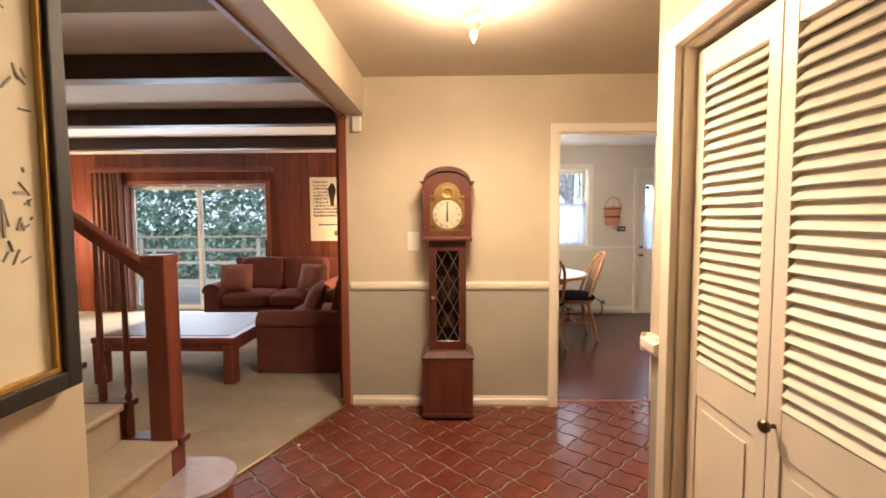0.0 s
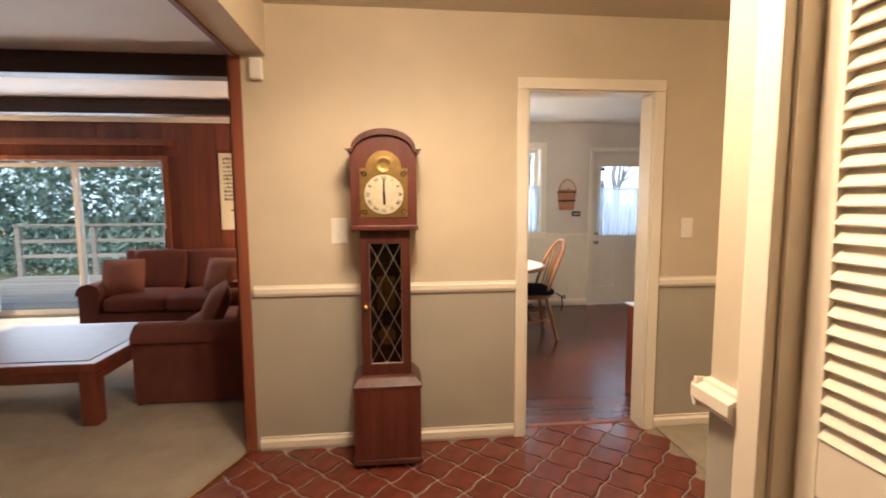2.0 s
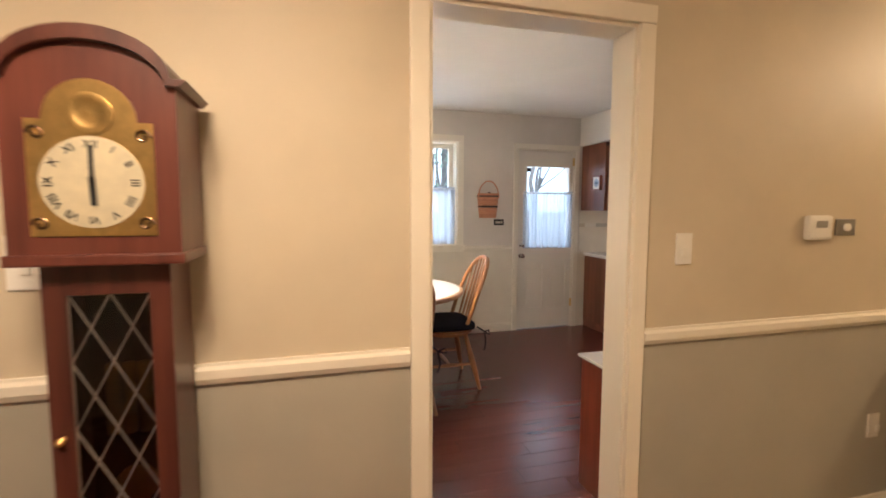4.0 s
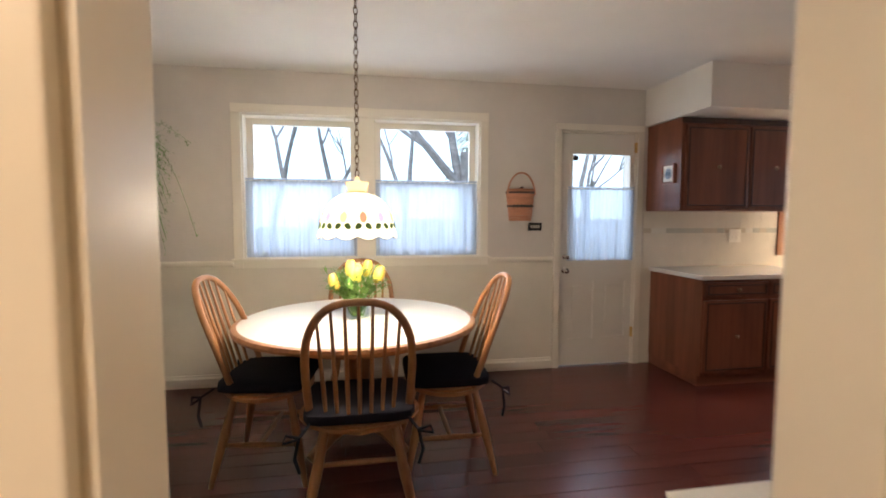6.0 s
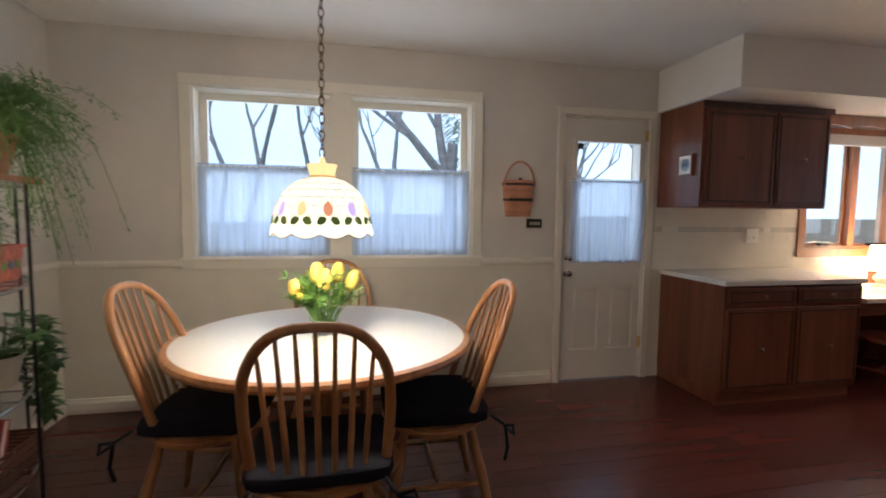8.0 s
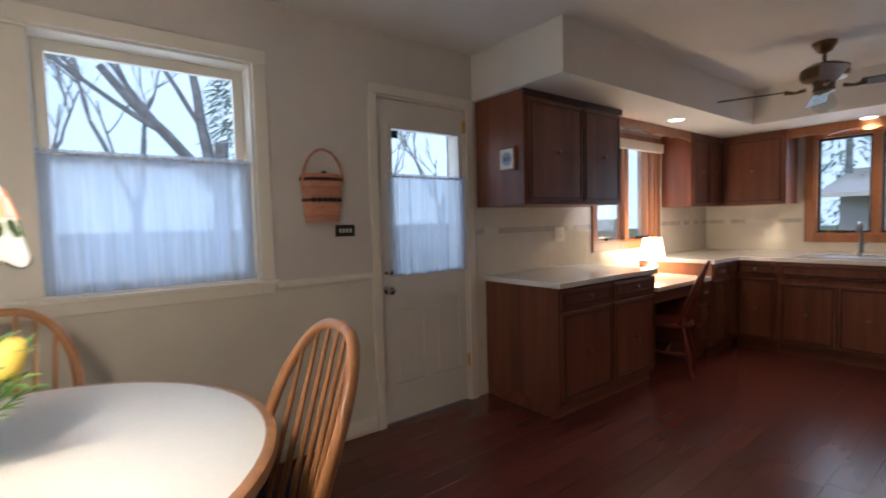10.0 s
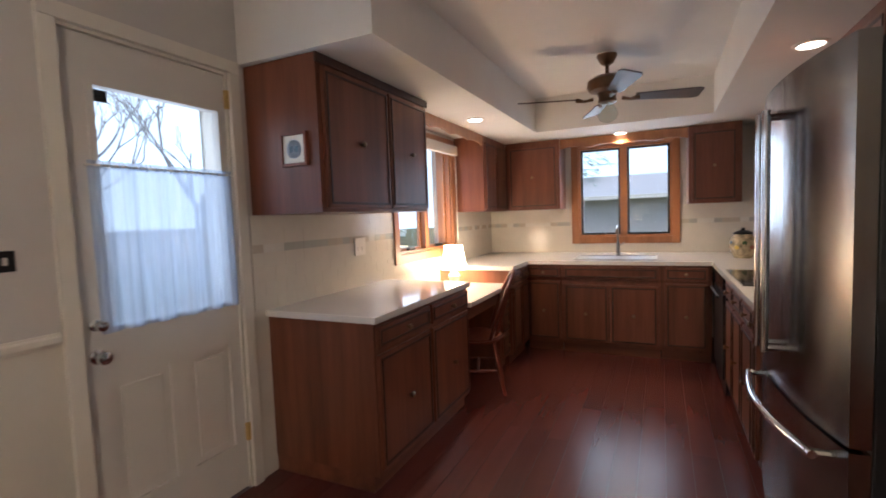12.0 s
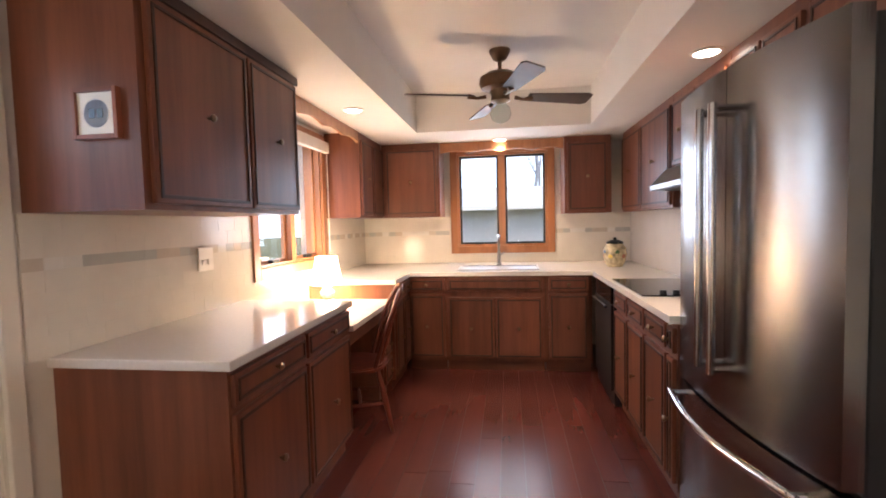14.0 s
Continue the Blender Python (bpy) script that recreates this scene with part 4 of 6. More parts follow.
def side_table(x, y, h=0.6):
    t = thing("side_table", "small dark wooden side table under a lamp", "table", (x, y, 0))
    part("tabletop", box(-0.25, 0.25, -0.25, 0.25, h - 0.03, h, 0.006), M_STAIR, t)
    part("pedestal", lathe([(0.05, 0.06), (0.03, 0.12), (0.045, 0.3), (0.025, h - 0.031)], 14), M_STAIR, t, "", True)
    for k in range(3):
        a = radians(90 + 120 * k)
        part("foot", tube([(0.03 * math.cos(a), 0.03 * math.sin(a), 0.12), (0.16 * math.cos(a), 0.16 * math.sin(a), 0.07), (0.24 * math.cos(a), 0.24 * math.sin(a), 0.015)], [0.022, 0.018, 0.014], 8), M_STAIR, t, "", True)


side_table(-5.25, 6.3)
table_lamp("table_lamp", "lit white-shaded table lamp with a brass base on a side table", -5.25, 6.25, 0.6, 0.40, 0.20, 0.10, 0.26, M_BRASS, M_SHADE)
side_table(-0.75, 6.55, 0.55)
table_lamp("table_lamp", "lit table lamp behind the loveseat arm", -0.75, 6.55, 0.55, 0.38, 0.18, 0.10, 0.24, M_BRASS, M_SHADE)
fp = thing("framed_picture", "pale picture in a narrow gilt frame on the red wall", "picture", (-5.9, 7.05, 1.55))
for p in ((-0.26, -0.235, -0.2, 0.2), (0.235, 0.26, -0.2, 0.2), (-0.235, 0.235, -0.2, -0.175), (-0.235, 0.235, 0.175, 0.2)):
    part("frame_bar", box(p[0], p[1], -0.025, 0, p[2], p[3], 0.003), M_BRASS, fp)
part("print", box(-0.235, 0.235, -0.012, -0.004, -0.175, 0.175), M_PAPER, fp)


# ---- kitchen windows and back door ----
def sash(parent, a0, a1, z0, z1, y0, y1, bar, mat, along="x", name="sash"):
    def bx(p, q, s, t, d0=y0, d1=y1):
        return box(*((p, q, d0, d1) if along == "x" else (d0, d1, p, q)), s, t, 0.002)
    s = part(name, bx(a0, a0 + bar, z0, z1), mat, parent)
    part("sash_stile", bx(a1 - bar, a1, z0, z1), mat, s)
    part("sash_rail", bx(a0 + bar, a1 - bar, z0, z0 + bar), mat, s)
    part("sash_rail", bx(a0 + bar, a1 - bar, z1 - bar, z1), mat, s)
    m = (y0 + y1) / 2
    g = part("pane", bx(a0 + bar, a1 - bar, z0 + bar, z1 - bar, m - 0.002, m + 0.002), M_GLASS, s)
    g.visible_shadow = False
    return s


casing("window_casing_dining", 0.535, 2.415, 1.00, 2.12, 6.975, -1, 0.07, mat=M_KTRIM, sill=True, label="cream casing of the twin dining window")
jamb("window_lining_dining", 0.535, 2.415, 1.00, 2.12, 6.977, 7.168, mat=M_KTRIM, sill=True)
w1 = tagged(new("window_1"), "twin double-hung dining window, cream frames", "window", "", "structure")
part("mullion", box(1.40, 1.55, 6.985, 7.15, 1.012, 2.108, 0.004), M_KTRIM, w1)
for a0, a1 in ((0.547, 1.40), (1.55, 2.403)):
    sash(w1, a0, a1, 1.58, 2.108, 7.10, 7.135, 0.05, M_KTRIM, name="upper_sash")
    sash(w1, a0, a1, 1.012, 1.63, 7.055, 7.09, 0.05, M_KTRIM, name="lower_sash")
part("stool", box(0.45, 2.50, 6.93, 6.976, 0.985, 1.005, 0.004), M_KTRIM, w1)


def cafe_curtain(name, label, x0, x1, y, z0, z1, folds, seed):
    t = thing(name, label, "curtain")
    c = part("cloth", drape(x0, x1, y, z0, z1, folds, 0.012, 110, 0.5, seed), M_SHEER, t, "", True)
    part("gathered_heading", drape(x0, x1, y, z1 - 0.012, z1 + 0.022, folds * 3, 0.008, 120, 0.4, seed), M_SHEER, t, "", True)
    part("rod", rod((x0 - 0.01, y, z1), (x1 + 0.01, y, z1), 0.005), M_WHITE, t)


cafe_curtain("cafe_curtain", "sheer white cafe curtain on the lower dining window", 0.54, 1.415, 7.02, 1.01, 1.615, 7, 2)
cafe_curtain("cafe_curtain", "sheer white cafe curtain on the lower dining window", 1.54, 2.41, 7.02, 1.01, 1.615, 7, 3)

bd = tagged(new("door_back"), "off-white half-glass back door with two lower panels, closed", "door", "", "structure")
DX0, DX1 = 3.149, 3.838
part("door_slab", wall_along("x", DX0, DX1, 6.99, 7.03, 0.01, 2.06, [(3.25, 3.79, 0.97, 1.88), (3.235, 3.47, 0.25, 0.76), (3.555, 3.775, 0.25, 0.76)]), M_DOOR, bd)
for a0, a1 in ((3.235, 3.47), (3.555, 3.775)):
    p = part("recessed_panel", box(a0, a1, 7.003, 7.02, 0.25, 0.76), M_DOOR, bd)
    part("panel_field", box(a0 + 0.035, a1 - 0.035, 6.994, 7.003, 0.285, 0.725, 0.004), M_DOOR, p)
gf = part("glass_bead", wall_along("x", 3.225, 3.815, 6.982, 6.99, 0.945, 1.905, [(3.25, 3.79, 0.97, 1.88)]), M_DOOR, bd)
g = part("pane", box(3.25, 3.79, 7.008, 7.012, 0.97, 1.88), M_GLASS, bd)
g.visible_shadow = False
part("sticker", box(3.262, 3.31, 7.004, 7.007, 1.825, 1.87), M_INK, bd)
for z, r in ((0.865, 0.028), (0.985, 0.022)):
    k = part("door_knob" if z < 0.9 else "deadbolt", turned(lathe([(r, 0), (r, 0.006), (0.012, 0.012), (0.012, 0.03), (r * 0.95, 0.042), (r * 0.85, 0.058), (0.001, 0.064)], 18), pose(3.19, 6.99, z, 90)), M_CHROME, bd, "round chrome door knob", True)
for z in (0.25, 1.9):
    part("hinge", box(3.832, 3.852, 6.968, 6.988, z, z + 0.09, 0.002), M_BRASS, bd)
cafe_curtain("door_curtain", "sheer white curtain gathered over the door glass", 3.20, 3.83, 6.965, 0.95, 1.58, 6, 4)


def wood_window(name, a0, a1, z0, z1, wall_in, out, along):
    """A pair of casements in an orange wooden frame; out is the sign towards the room."""
    r = tagged(new(name), "orange stained wooden casement window", "window", "", "structure")
    def bx(p, q, s, t, d0, d1, bev=0.003):
        lo, hi = sorted((wall_in + out * d0, wall_in + out * d1))
        return box(*((p, q, lo, hi) if along == "x" else (lo, hi, p, q)), s, t, bev)
    w = 0.075
    for p, q, s, t in ((a0 - w, a0, z0 - w, z1 + w), (a1, a1 + w, z0 - w, z1 + w), (a0, a1, z0 - w, z0), (a0, a1, z1, z1 + w)):
        part("frame_board", bx(p, q, s, t, 0.0, 0.022), M_WINWOOD, r)
    for p, q, s, t in ((a0, a0 + 0.02, z0, z1), (a1 - 0.02, a1, z0, z1), (a0 + 0.02, a1 - 0.02, z0, z0 + 0.02), (a0 + 0.02, a1 - 0.02, z1 - 0.02, z1)):
        part("lining_board", bx(p, q, s, t, -0.14, 0.0, 0), M_WINWOOD, r)
    m = (a0 + a1) / 2
    part("centre_post", bx(m - 0.035, m + 0.035, z0 + 0.02, z1 - 0.02, -0.09, -0.005), M_WINWOOD, r)
    lo, hi = sorted((wall_in - out * 0.05, wall_in - out * 0.08))
    for p, q in ((a0 + 0.02, m - 0.035), (m + 0.035, a1 - 0.02)):
        sash(r, p, q, z0 + 0.02, z1 - 0.02, lo, hi, 0.022, M_INK if along == "y" else M_WINWOOD, along, "casement")
        c = (p + q) / 2
        part("crank", bx(c - 0.05, c + 0.05, z0 + 0.02, z0 + 0.045, -0.045, -0.01, 0.006), M_INK, r)
    return r


wood_window("window_2", LWIN[0], LWIN[1], LWIN[2], LWIN[3], 6.975, -1, "x")
wood_window("window_3", FWIN[0], FWIN[1], FWIN[2], FWIN[3], 7.65, -1, "y")
blind = thing("raised_blind", "narrow horizontal blind drawn up under a scalloped valance", "blind", (0, 0, 0))
part("headrail", box(5.36, 6.50, 6.90, 6.945, 1.94, 2.03, 0.004), M_WHITE, blind)
part("cord", rod((6.44, 6.90, 1.95), (6.44, 6.90, 1.1), 0.003, None, 5), M_WHITE, blind)


def scallop(name, a0, a1, z0, z1, pos, along):
    pts = [(a0, z1)]
    n = 60
    for i in range(n + 1):
        u = i / n
        pts.append((a0 + (a1 - a0) * u, z0 + 0.022 * abs(math.sin(u * math.pi * 4))))
    pts.append((a1, z1))
    bm = prism(pts, 0, 0.018)
    if along == "y":
        bm = turned(bm, Matrix(((0, 1, 0, pos), (1, 0, 0, 0), (0, 0, 1, 0), (0, 0, 0, 1))))
    else:
        bm = turned(bm, Matrix.Translation((0, pos, 0)))
    solid(name, bm, M_WINWOOD, "scalloped wooden valance board over a kitchen window", "valance", "structure")


scallop("trim_valance", 4.83, 6.06, 2.02, 2.128, 7.36, "y")
scallop("trim_valance", 5.06, 6.57, 2.03, 2.128, 6.66, "x")


# ---- cabinets ----
knob_mesh = mesh_from(lathe([(0.006, 0), (0.006, 0.012), (0.014, 0.018), (0.016, 0.025), (0.010, 0.031), (0.001, 0.033)], 12), "knob", M_KNOB, True)


def front(parent, u0, u1, z0, z1, name="door", knob=True):
    """A door or drawer front in a cabinet's own frame: face at y = 0, outwards is -y."""
    d = part(name, box(u0, u1, -0.020, -0.001, z0, z1, 0.004), M_CAB, parent)
    e = 0.018
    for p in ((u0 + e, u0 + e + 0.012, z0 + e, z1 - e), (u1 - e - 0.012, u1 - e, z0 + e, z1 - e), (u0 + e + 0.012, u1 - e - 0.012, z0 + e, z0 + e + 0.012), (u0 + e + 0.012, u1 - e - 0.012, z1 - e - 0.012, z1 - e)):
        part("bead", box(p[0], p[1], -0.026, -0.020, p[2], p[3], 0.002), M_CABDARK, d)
    if knob:
        k = new("knob", knob_mesh)
        k.parent = d
        k.matrix_basis = pose((u0 + u1) / 2, -0.020, (z0 + z1) / 2, 90)
    return d


def cabinet(name, label, origin, turn, width, depth, z0, z1, fronts, toe=True):
    """fronts: (u0, u1, z0, z1, name) ; the cabinet stands at origin, its face along local x, its back towards +y."""
    t = thing(name, label, "cabinet", origin, turn)
    part("carcass", box(0, width, 0, depth, z0 + (0.09 if toe else 0), z1), M_CAB, t)
    if toe:
        part("toe_kick", box(0.005, width - 0.005, 0.035, depth, z0, z0 + 0.09), M_CABX, t)
    for f in fronts:
        front(t, *f)
    return t


def base_fronts(splits, z1=0.85, drawer=True):
    out = []
    for u0, u1 in splits:
        if drawer:
            out.append((u0 + 0.012, u1 - 0.012, 0.715, z1 - 0.02, "drawer"))
            out.append((u0 + 0.012, u1 - 0.012, 0.12, 0.69, "door"))
        else:
            out.append((u0 + 0.012, u1 - 0.012, 0.12, z1 - 0.02, "door"))
    return out


GB = "base cabinets"
GU = "wall cabinets"
tagged(cabinet("base_cabinet", "walnut stained base cabinet beside the back door", (4.02, 6.315, 0), 0, 1.16, 0.66, 0, 0.85, base_fronts([(0.0, 0.58), (0.58, 1.16)])), group=GB)
tagged(cabinet("drawer_cabinet", "narrow walnut drawer stack under the desk", (5.93, 6.32, 0), 0, 0.22, 0.655, 0, 0.70, [(0.012, 0.208, 0.12, 0.30, "drawer"), (0.012, 0.208, 0.32, 0.50, "drawer"), (0.012, 0.208, 0.52, 0.68, "drawer")]), group=GB)
tagged(cabinet("base_cabinet", "walnut stained corner base cabinet beyond the desk", (6.15, 6.28, 0), 0, 0.54, 0.695, 0, 0.85, base_fronts([(0.0, 0.27), (0.27, 0.54)])), group=GB)
tagged(cabinet("base_cabinet", "walnut stained narrow base cabinet beside the sink", (6.69, 6.28, 0), -90, 0.34, 0.96, 0, 0.85, base_fronts([(0.0, 0.34)])), group=GB)
tagged(cabinet("sink_cabinet", "walnut stained sink cabinet with a false drawer front", (6.69, 5.94, 0), -90, 0.86, 0.96, 0, 0.85, [(0.02, 0.84, 0.715, 0.83, "false_front", False), (0.02, 0.425, 0.12, 0.66, "door"), (0.435, 0.84, 0.12, 0.66, "door")]), group=GB)
tagged(cabinet("base_cabinet", "walnut stained base cabinet beyond the sink", (6.69, 5.08, 0), -90, 0.395, 0.96, 0, 0.85, base_fronts([(0.02, 0.375)])), group=GB)
for x0, w, cuts in ((5.94, 0.715, [(0.0, 0.357), (0.357, 0.715)]), (5.224, 0.465, [(0.0, 0.357), (0.357, 0.465)])):
    tagged(cabinet("base_cabinet", "walnut stained base cabinet under the cooktop", (x0, 4.65, 0), 180, w, 0.52, 0, 0.85, base_fronts(cuts)), group=GB)
dw = thing("dishwasher", "black built-in dishwasher with a bar handle", "dishwasher", (6.56, 4.665, 0), 180)
part("door_panel", box(0.01, 0.60, -0.02, 0.0, 0.11, 0.72, 0.005), M_STEELDARK, dw)
part("control_panel", box(0.01, 0.60, -0.02, 0.0, 0.725, 0.845, 0.005), M_BLACK, dw)
part("handle", rod((0.06, -0.045, 0.70), (0.55, -0.045, 0.70), 0.01), M_STEELDARK, dw)
part("tub", box(0.0, 0.61, 0.001, 0.52, 0.0, 0.848), M_STEELDARK, dw)
low = thing("low_cabinet", "reddish low cabinet with a white top inside the doorway", "cabinet", (2.16, 3.652, 0))
part("carcass", box(0.0, 1.25, 0.003, 0.45, 0.0, 0.66, 0.004), M_STAIR, low)
part("white_top", box(-0.015, 1.265, 0.003, 0.465, 0.66, 0.675, 0.005), M_QUARTZ, low)

UB = 1.385
UT = 2.126
uc = cabinet("wall_cabinet", "walnut wall cabinet with a small framed print on its side", (3.95, 6.52, 0), 0, 1.10, 0.452, UB, UT, [(0.03, 0.60, UB + 0.02, UT - 0.06, "door"), (0.615, 1.08, UB + 0.02, UT - 0.06, "door")], False)
tagged(uc, group=GU)
part("crown", box(-0.008, 1.125, -0.012, 0.0, UT - 0.045, UT - 0.001, 0.004), M_CABDARK, uc)
tagged(cabinet("wall_cabinet", "walnut wall cabinet in the far corner", (6.58, 6.66, 0), 0, 0.72, 0.312, UB, UT, [(0.02, 0.34, UB + 0.02, UT - 0.06, "door"), (0.36, 0.70, UB + 0.02, UT - 0.06, "door")], False), group=GU)
tagged(cabinet("wall_cabinet", "walnut wall cabinet beside the sink window", (7.30, 6.655, 0), -90, 0.595, 0.345, UB, UT, [(0.04, 0.57, UB + 0.02, UT - 0.06, "door")], False), group=GU)
tagged(cabinet("wall_cabinet", "walnut wall cabinet beside the sink window", (7.30, 4.835, 0), -90, 0.44, 0.345, UB, UT, [(0.03, 0.40, UB + 0.02, UT - 0.06, "door")], False), group=GU)
tagged(cabinet("wall_cabinet", "walnut wall cabinet beside the range hood", (7.29, 4.29, 0), 180, 1.37, 0.157, UB, UT, [(0.03, 0.65, UB + 0.02, UT - 0.06, "door"), (0.67, 1.35, UB + 0.02, UT - 0.06, "door")], False), group=GU)
tagged(cabinet("wall_cabinet", "short walnut wall cabinet over the range hood", (5.915, 4.29, 0), 180, 0.80, 0.157, 1.64, UT, [(0.02, 0.39, 1.66, UT - 0.06, "door"), (0.41, 0.78, 1.66, UT - 0.06, "door")], False), group=GU)
tagged(cabinet("wall_cabinet", "walnut wall cabinet near the fridge", (5.11, 4.29, 0), 180, 0.60, 0.157, UB, UT, [(0.02, 0.29, UB + 0.02, UT - 0.06, "door"), (0.31, 0.58, UB + 0.02, UT - 0.06, "door")], False), group=GU)
tagged(cabinet("wall_cabinet", "walnut cabinet over the fridge", (4.505, 4.29, 0), 180, 1.0, 0.157, 1.82, UT, [(0.02, 0.49, 1.84, UT - 0.06, "door"), (0.51, 0.98, 1.84, UT - 0.06, "door")], False), group=GU)
structure("trim_cabinet_header", box(7.37, 7.40, 4.84, 6.055, 2.08, 2.126), M_WINWOOD, "wooden header board over the sink window")

SLAB = (0.85, 0.885)
wt = solid("worktop", box(3.995, 5.20, 6.285, 6.972, *SLAB, 0.006), M_QUARTZ, "white quartz worktop on the cabinets by the back door", "worktop")
wt2 = thing("worktop", "white quartz worktop running round sink and cooktop", "worktop")
part("slab", box(6.13, 7.648, 6.255, 6.972, *SLAB), M_QUARTZ, wt2)
part("slab", box(6.66, 7.648, 4.133, 6.255, *SLAB), M_QUARTZ, wt2)
part("slab", box(4.765, 6.66, 4.133, 4.685, *SLAB), M_QUARTZ, wt2)
desk = thing("built_in_desk", "lower white-topped desk between two cabinets", "desk", (0, 0, 0))
part("desk_top", box(5.203, 6.148, 6.285, 6.972, 0.70, 0.735, 0.005), M_QUARTZ, desk)
part("apron", box(5.203, 5.928, 6.33, 6.35, 0.60, 0.699), M_CABX, desk)

# sink, tap, cooktop, hood, jar
sk = thing("kitchen_sink", "steel sink set into the white worktop", "sink", (7.02, 5.48, 0.885))
rim = [[Vector((sx * w, sy * l, z)) for sx, sy in ((-1, -1), (1, -1), (1, 1), (-1, 1))] for w, l, z in ((0.20, 0.37, 0.0), (0.20, 0.37, 0.006), (0.185, 0.355, 0.006), (0.185, 0.355, 0.001))]
part("rim", skin(bmesh.new(), rim, caps=True), M_STEEL, sk)
tap = thing("kitchen_tap", "brushed steel kitchen tap behind the sink", "tap", (7.30, 5.48, 0.885))
part("tap_body", lathe([(0.028, 0), (0.028, 0.01), (0.018, 0.02), (0.017, 0.13), (0.012, 0.14)], 14), M_STEEL, tap, "", True)
part("spout", tube([(0, 0, 0.13), (0, 0, 0.24), (-0.03, 0, 0.29), (-0.09, 0, 0.30), (-0.14, 0, 0.27), (-0.15, 0, 0.22)], 0.012, 10), M_STEEL, tap, "", True)
part("lever", tube([(0, -0.01, 0.10), (0, -0.06, 0.13)], 0.007, 8), M_STEEL, tap)
ck = thing("cooktop", "black glass electric cooktop in the worktop", "cooktop", (5.68, 4.42, 0.885))
part("glass_top", box(-0.38, 0.38, -0.235, 0.235, 0.0005, 0.008, 0.003), M_BLACK, ck)
for k in range(4):
    part("control_knob", lathe([(0.02, 0.008), (0.018, 0.03), (0.001, 0.032)], 12, (-0.33, -0.1 + 0.07 * k, 0)), M_STEELDARK, ck, "", True)
hd = thing("range_hood", "slim stainless range hood under a short cabinet", "range hood", (5.52, 4.133, 1.50))
part("canopy", skin(bmesh.new(), [[Vector((sx * 0.385, y, z)) for sx, y in ((-1, 0), (1, 0), (1, d), (-1, d))] for d, z in ((0.31, 0.0), (0.31, 0.03), (0.21, 0.137))]), M_STEEL, hd)
part("underside_panel", box(-0.36, 0.36, 0.02, 0.28, -0.006, -0.0005), M_STEELDARK, hd)
jr = thing("ginger_jar", "painted fruit-pattern ceramic jar with a dark lid", "jar", (7.05, 4.42, 0.885))
part("jar", lathe([(0.065, 0), (0.09, 0.05), (0.105, 0.12), (0.098, 0.17), (0.07, 0.20), (0.065, 0.21)], 24), M_JARBLUE, jr, "", True)
part("lid", lathe([(0.075, 0.21), (0.075, 0.225), (0.04, 0.24), (0.014, 0.245), (0.016, 0.262), (0.001, 0.268)], 20), M_IRON, jr, "dark green lid", True)
rgj = random.Random(9)
for k in range(10):
    a = radians(36 * k)
    part("painted_fruit", turned(lathe([(0.022, 0), (0.018, 0.006), (0.001, 0.008)], 10), pose(0.097 * math.cos(a), 0.097 * math.sin(a), 0.10 + 0.035 * (k % 2), 0, 90, math.degrees(a))), (M_TULIP, M_LEAF, M_TERRA, M_BLUEPOT)[k % 4], jr, "", True)

# fridge
fr = thing("refrigerator", "stainless French-door refrigerator with bar handles", "refrigerator", (3.83, 4.54, 0), 3.5)
part("cabinet_body", box(0.0, 0.91, -0.372, 0.0, 0.02, 1.78, 0.006), M_STEELDARK, fr)


def curved_panel(u0, u1, z0, z1, bulge=0.045, w=0.91):
    n = 12
    def yy(u):
        return 0.055 + bulge * (1 - (2 * u / w - 1) ** 2)
    us = [u0 + (u1 - u0) * k / n for k in range(n + 1)]
    out = [(u, yy(u)) for u in us] + [(u1, 0.003), (u0, 0.003)]
    return slab(out, z0, z1)


part("fridge_door", curved_panel(0.0, 0.453, 0.645, 1.80), M_BRUSHED, fr, "brushed steel door", True)
part("fridge_door", curved_panel(0.457, 0.91, 0.645, 1.80), M_BRUSHED, fr, "brushed steel door", True)
fz = part("freezer_drawer", curved_panel(0.0, 0.91, 0.08, 0.63), M_BRUSHED, fr, "brushed steel drawer", True)
for u in (0.412, 0.50):
    h = part("door_handle", rod((u, 0.165, 0.80), (u, 0.165, 1.68), 0.014, None, 12), M_CHROME, fr, "polished steel bar handle", True)
    for z in (0.815, 1.665):
        part("handle_mount", rod((u, 0.10, z), (u, 0.165, z), 0.011), M_CHROME, h)
hz = part("drawer_handle", tube([(0.05 + 0.79 * k / 12, 0.115 + 0.055 * math.sin(math.pi * min(1, max(0, k / 12))) + 0.01, 0.59) for k in range(13)], 0.014, 10), M_CHROME, fr, "curved steel bar handle", True)
for u in (0.07, 0.82):
    part("handle_mount", rod((u, 0.06, 0.59), (u, 0.14, 0.59), 0.012), M_CHROME, hz)

# downlights
for dx, dy in DOWNLIGHTS:
    t = thing("downlight", "round recessed downlight, lit, in the soffit", "downlight", (dx, dy, ST), group="recessed downlights")
    part("trim_ring", lathe([(0.078, 0.0), (0.078, -0.006), (0.062, -0.010), (0.058, -0.004)], 28), M_WHITE, t, "", True)
    e = part("lens", lathe([(0.057, -0.0045), (0.050, -0.012), (0.001, -0.014)], 24), M_DOWN, t, "glowing lens", True)
    e.visible_shadow = False

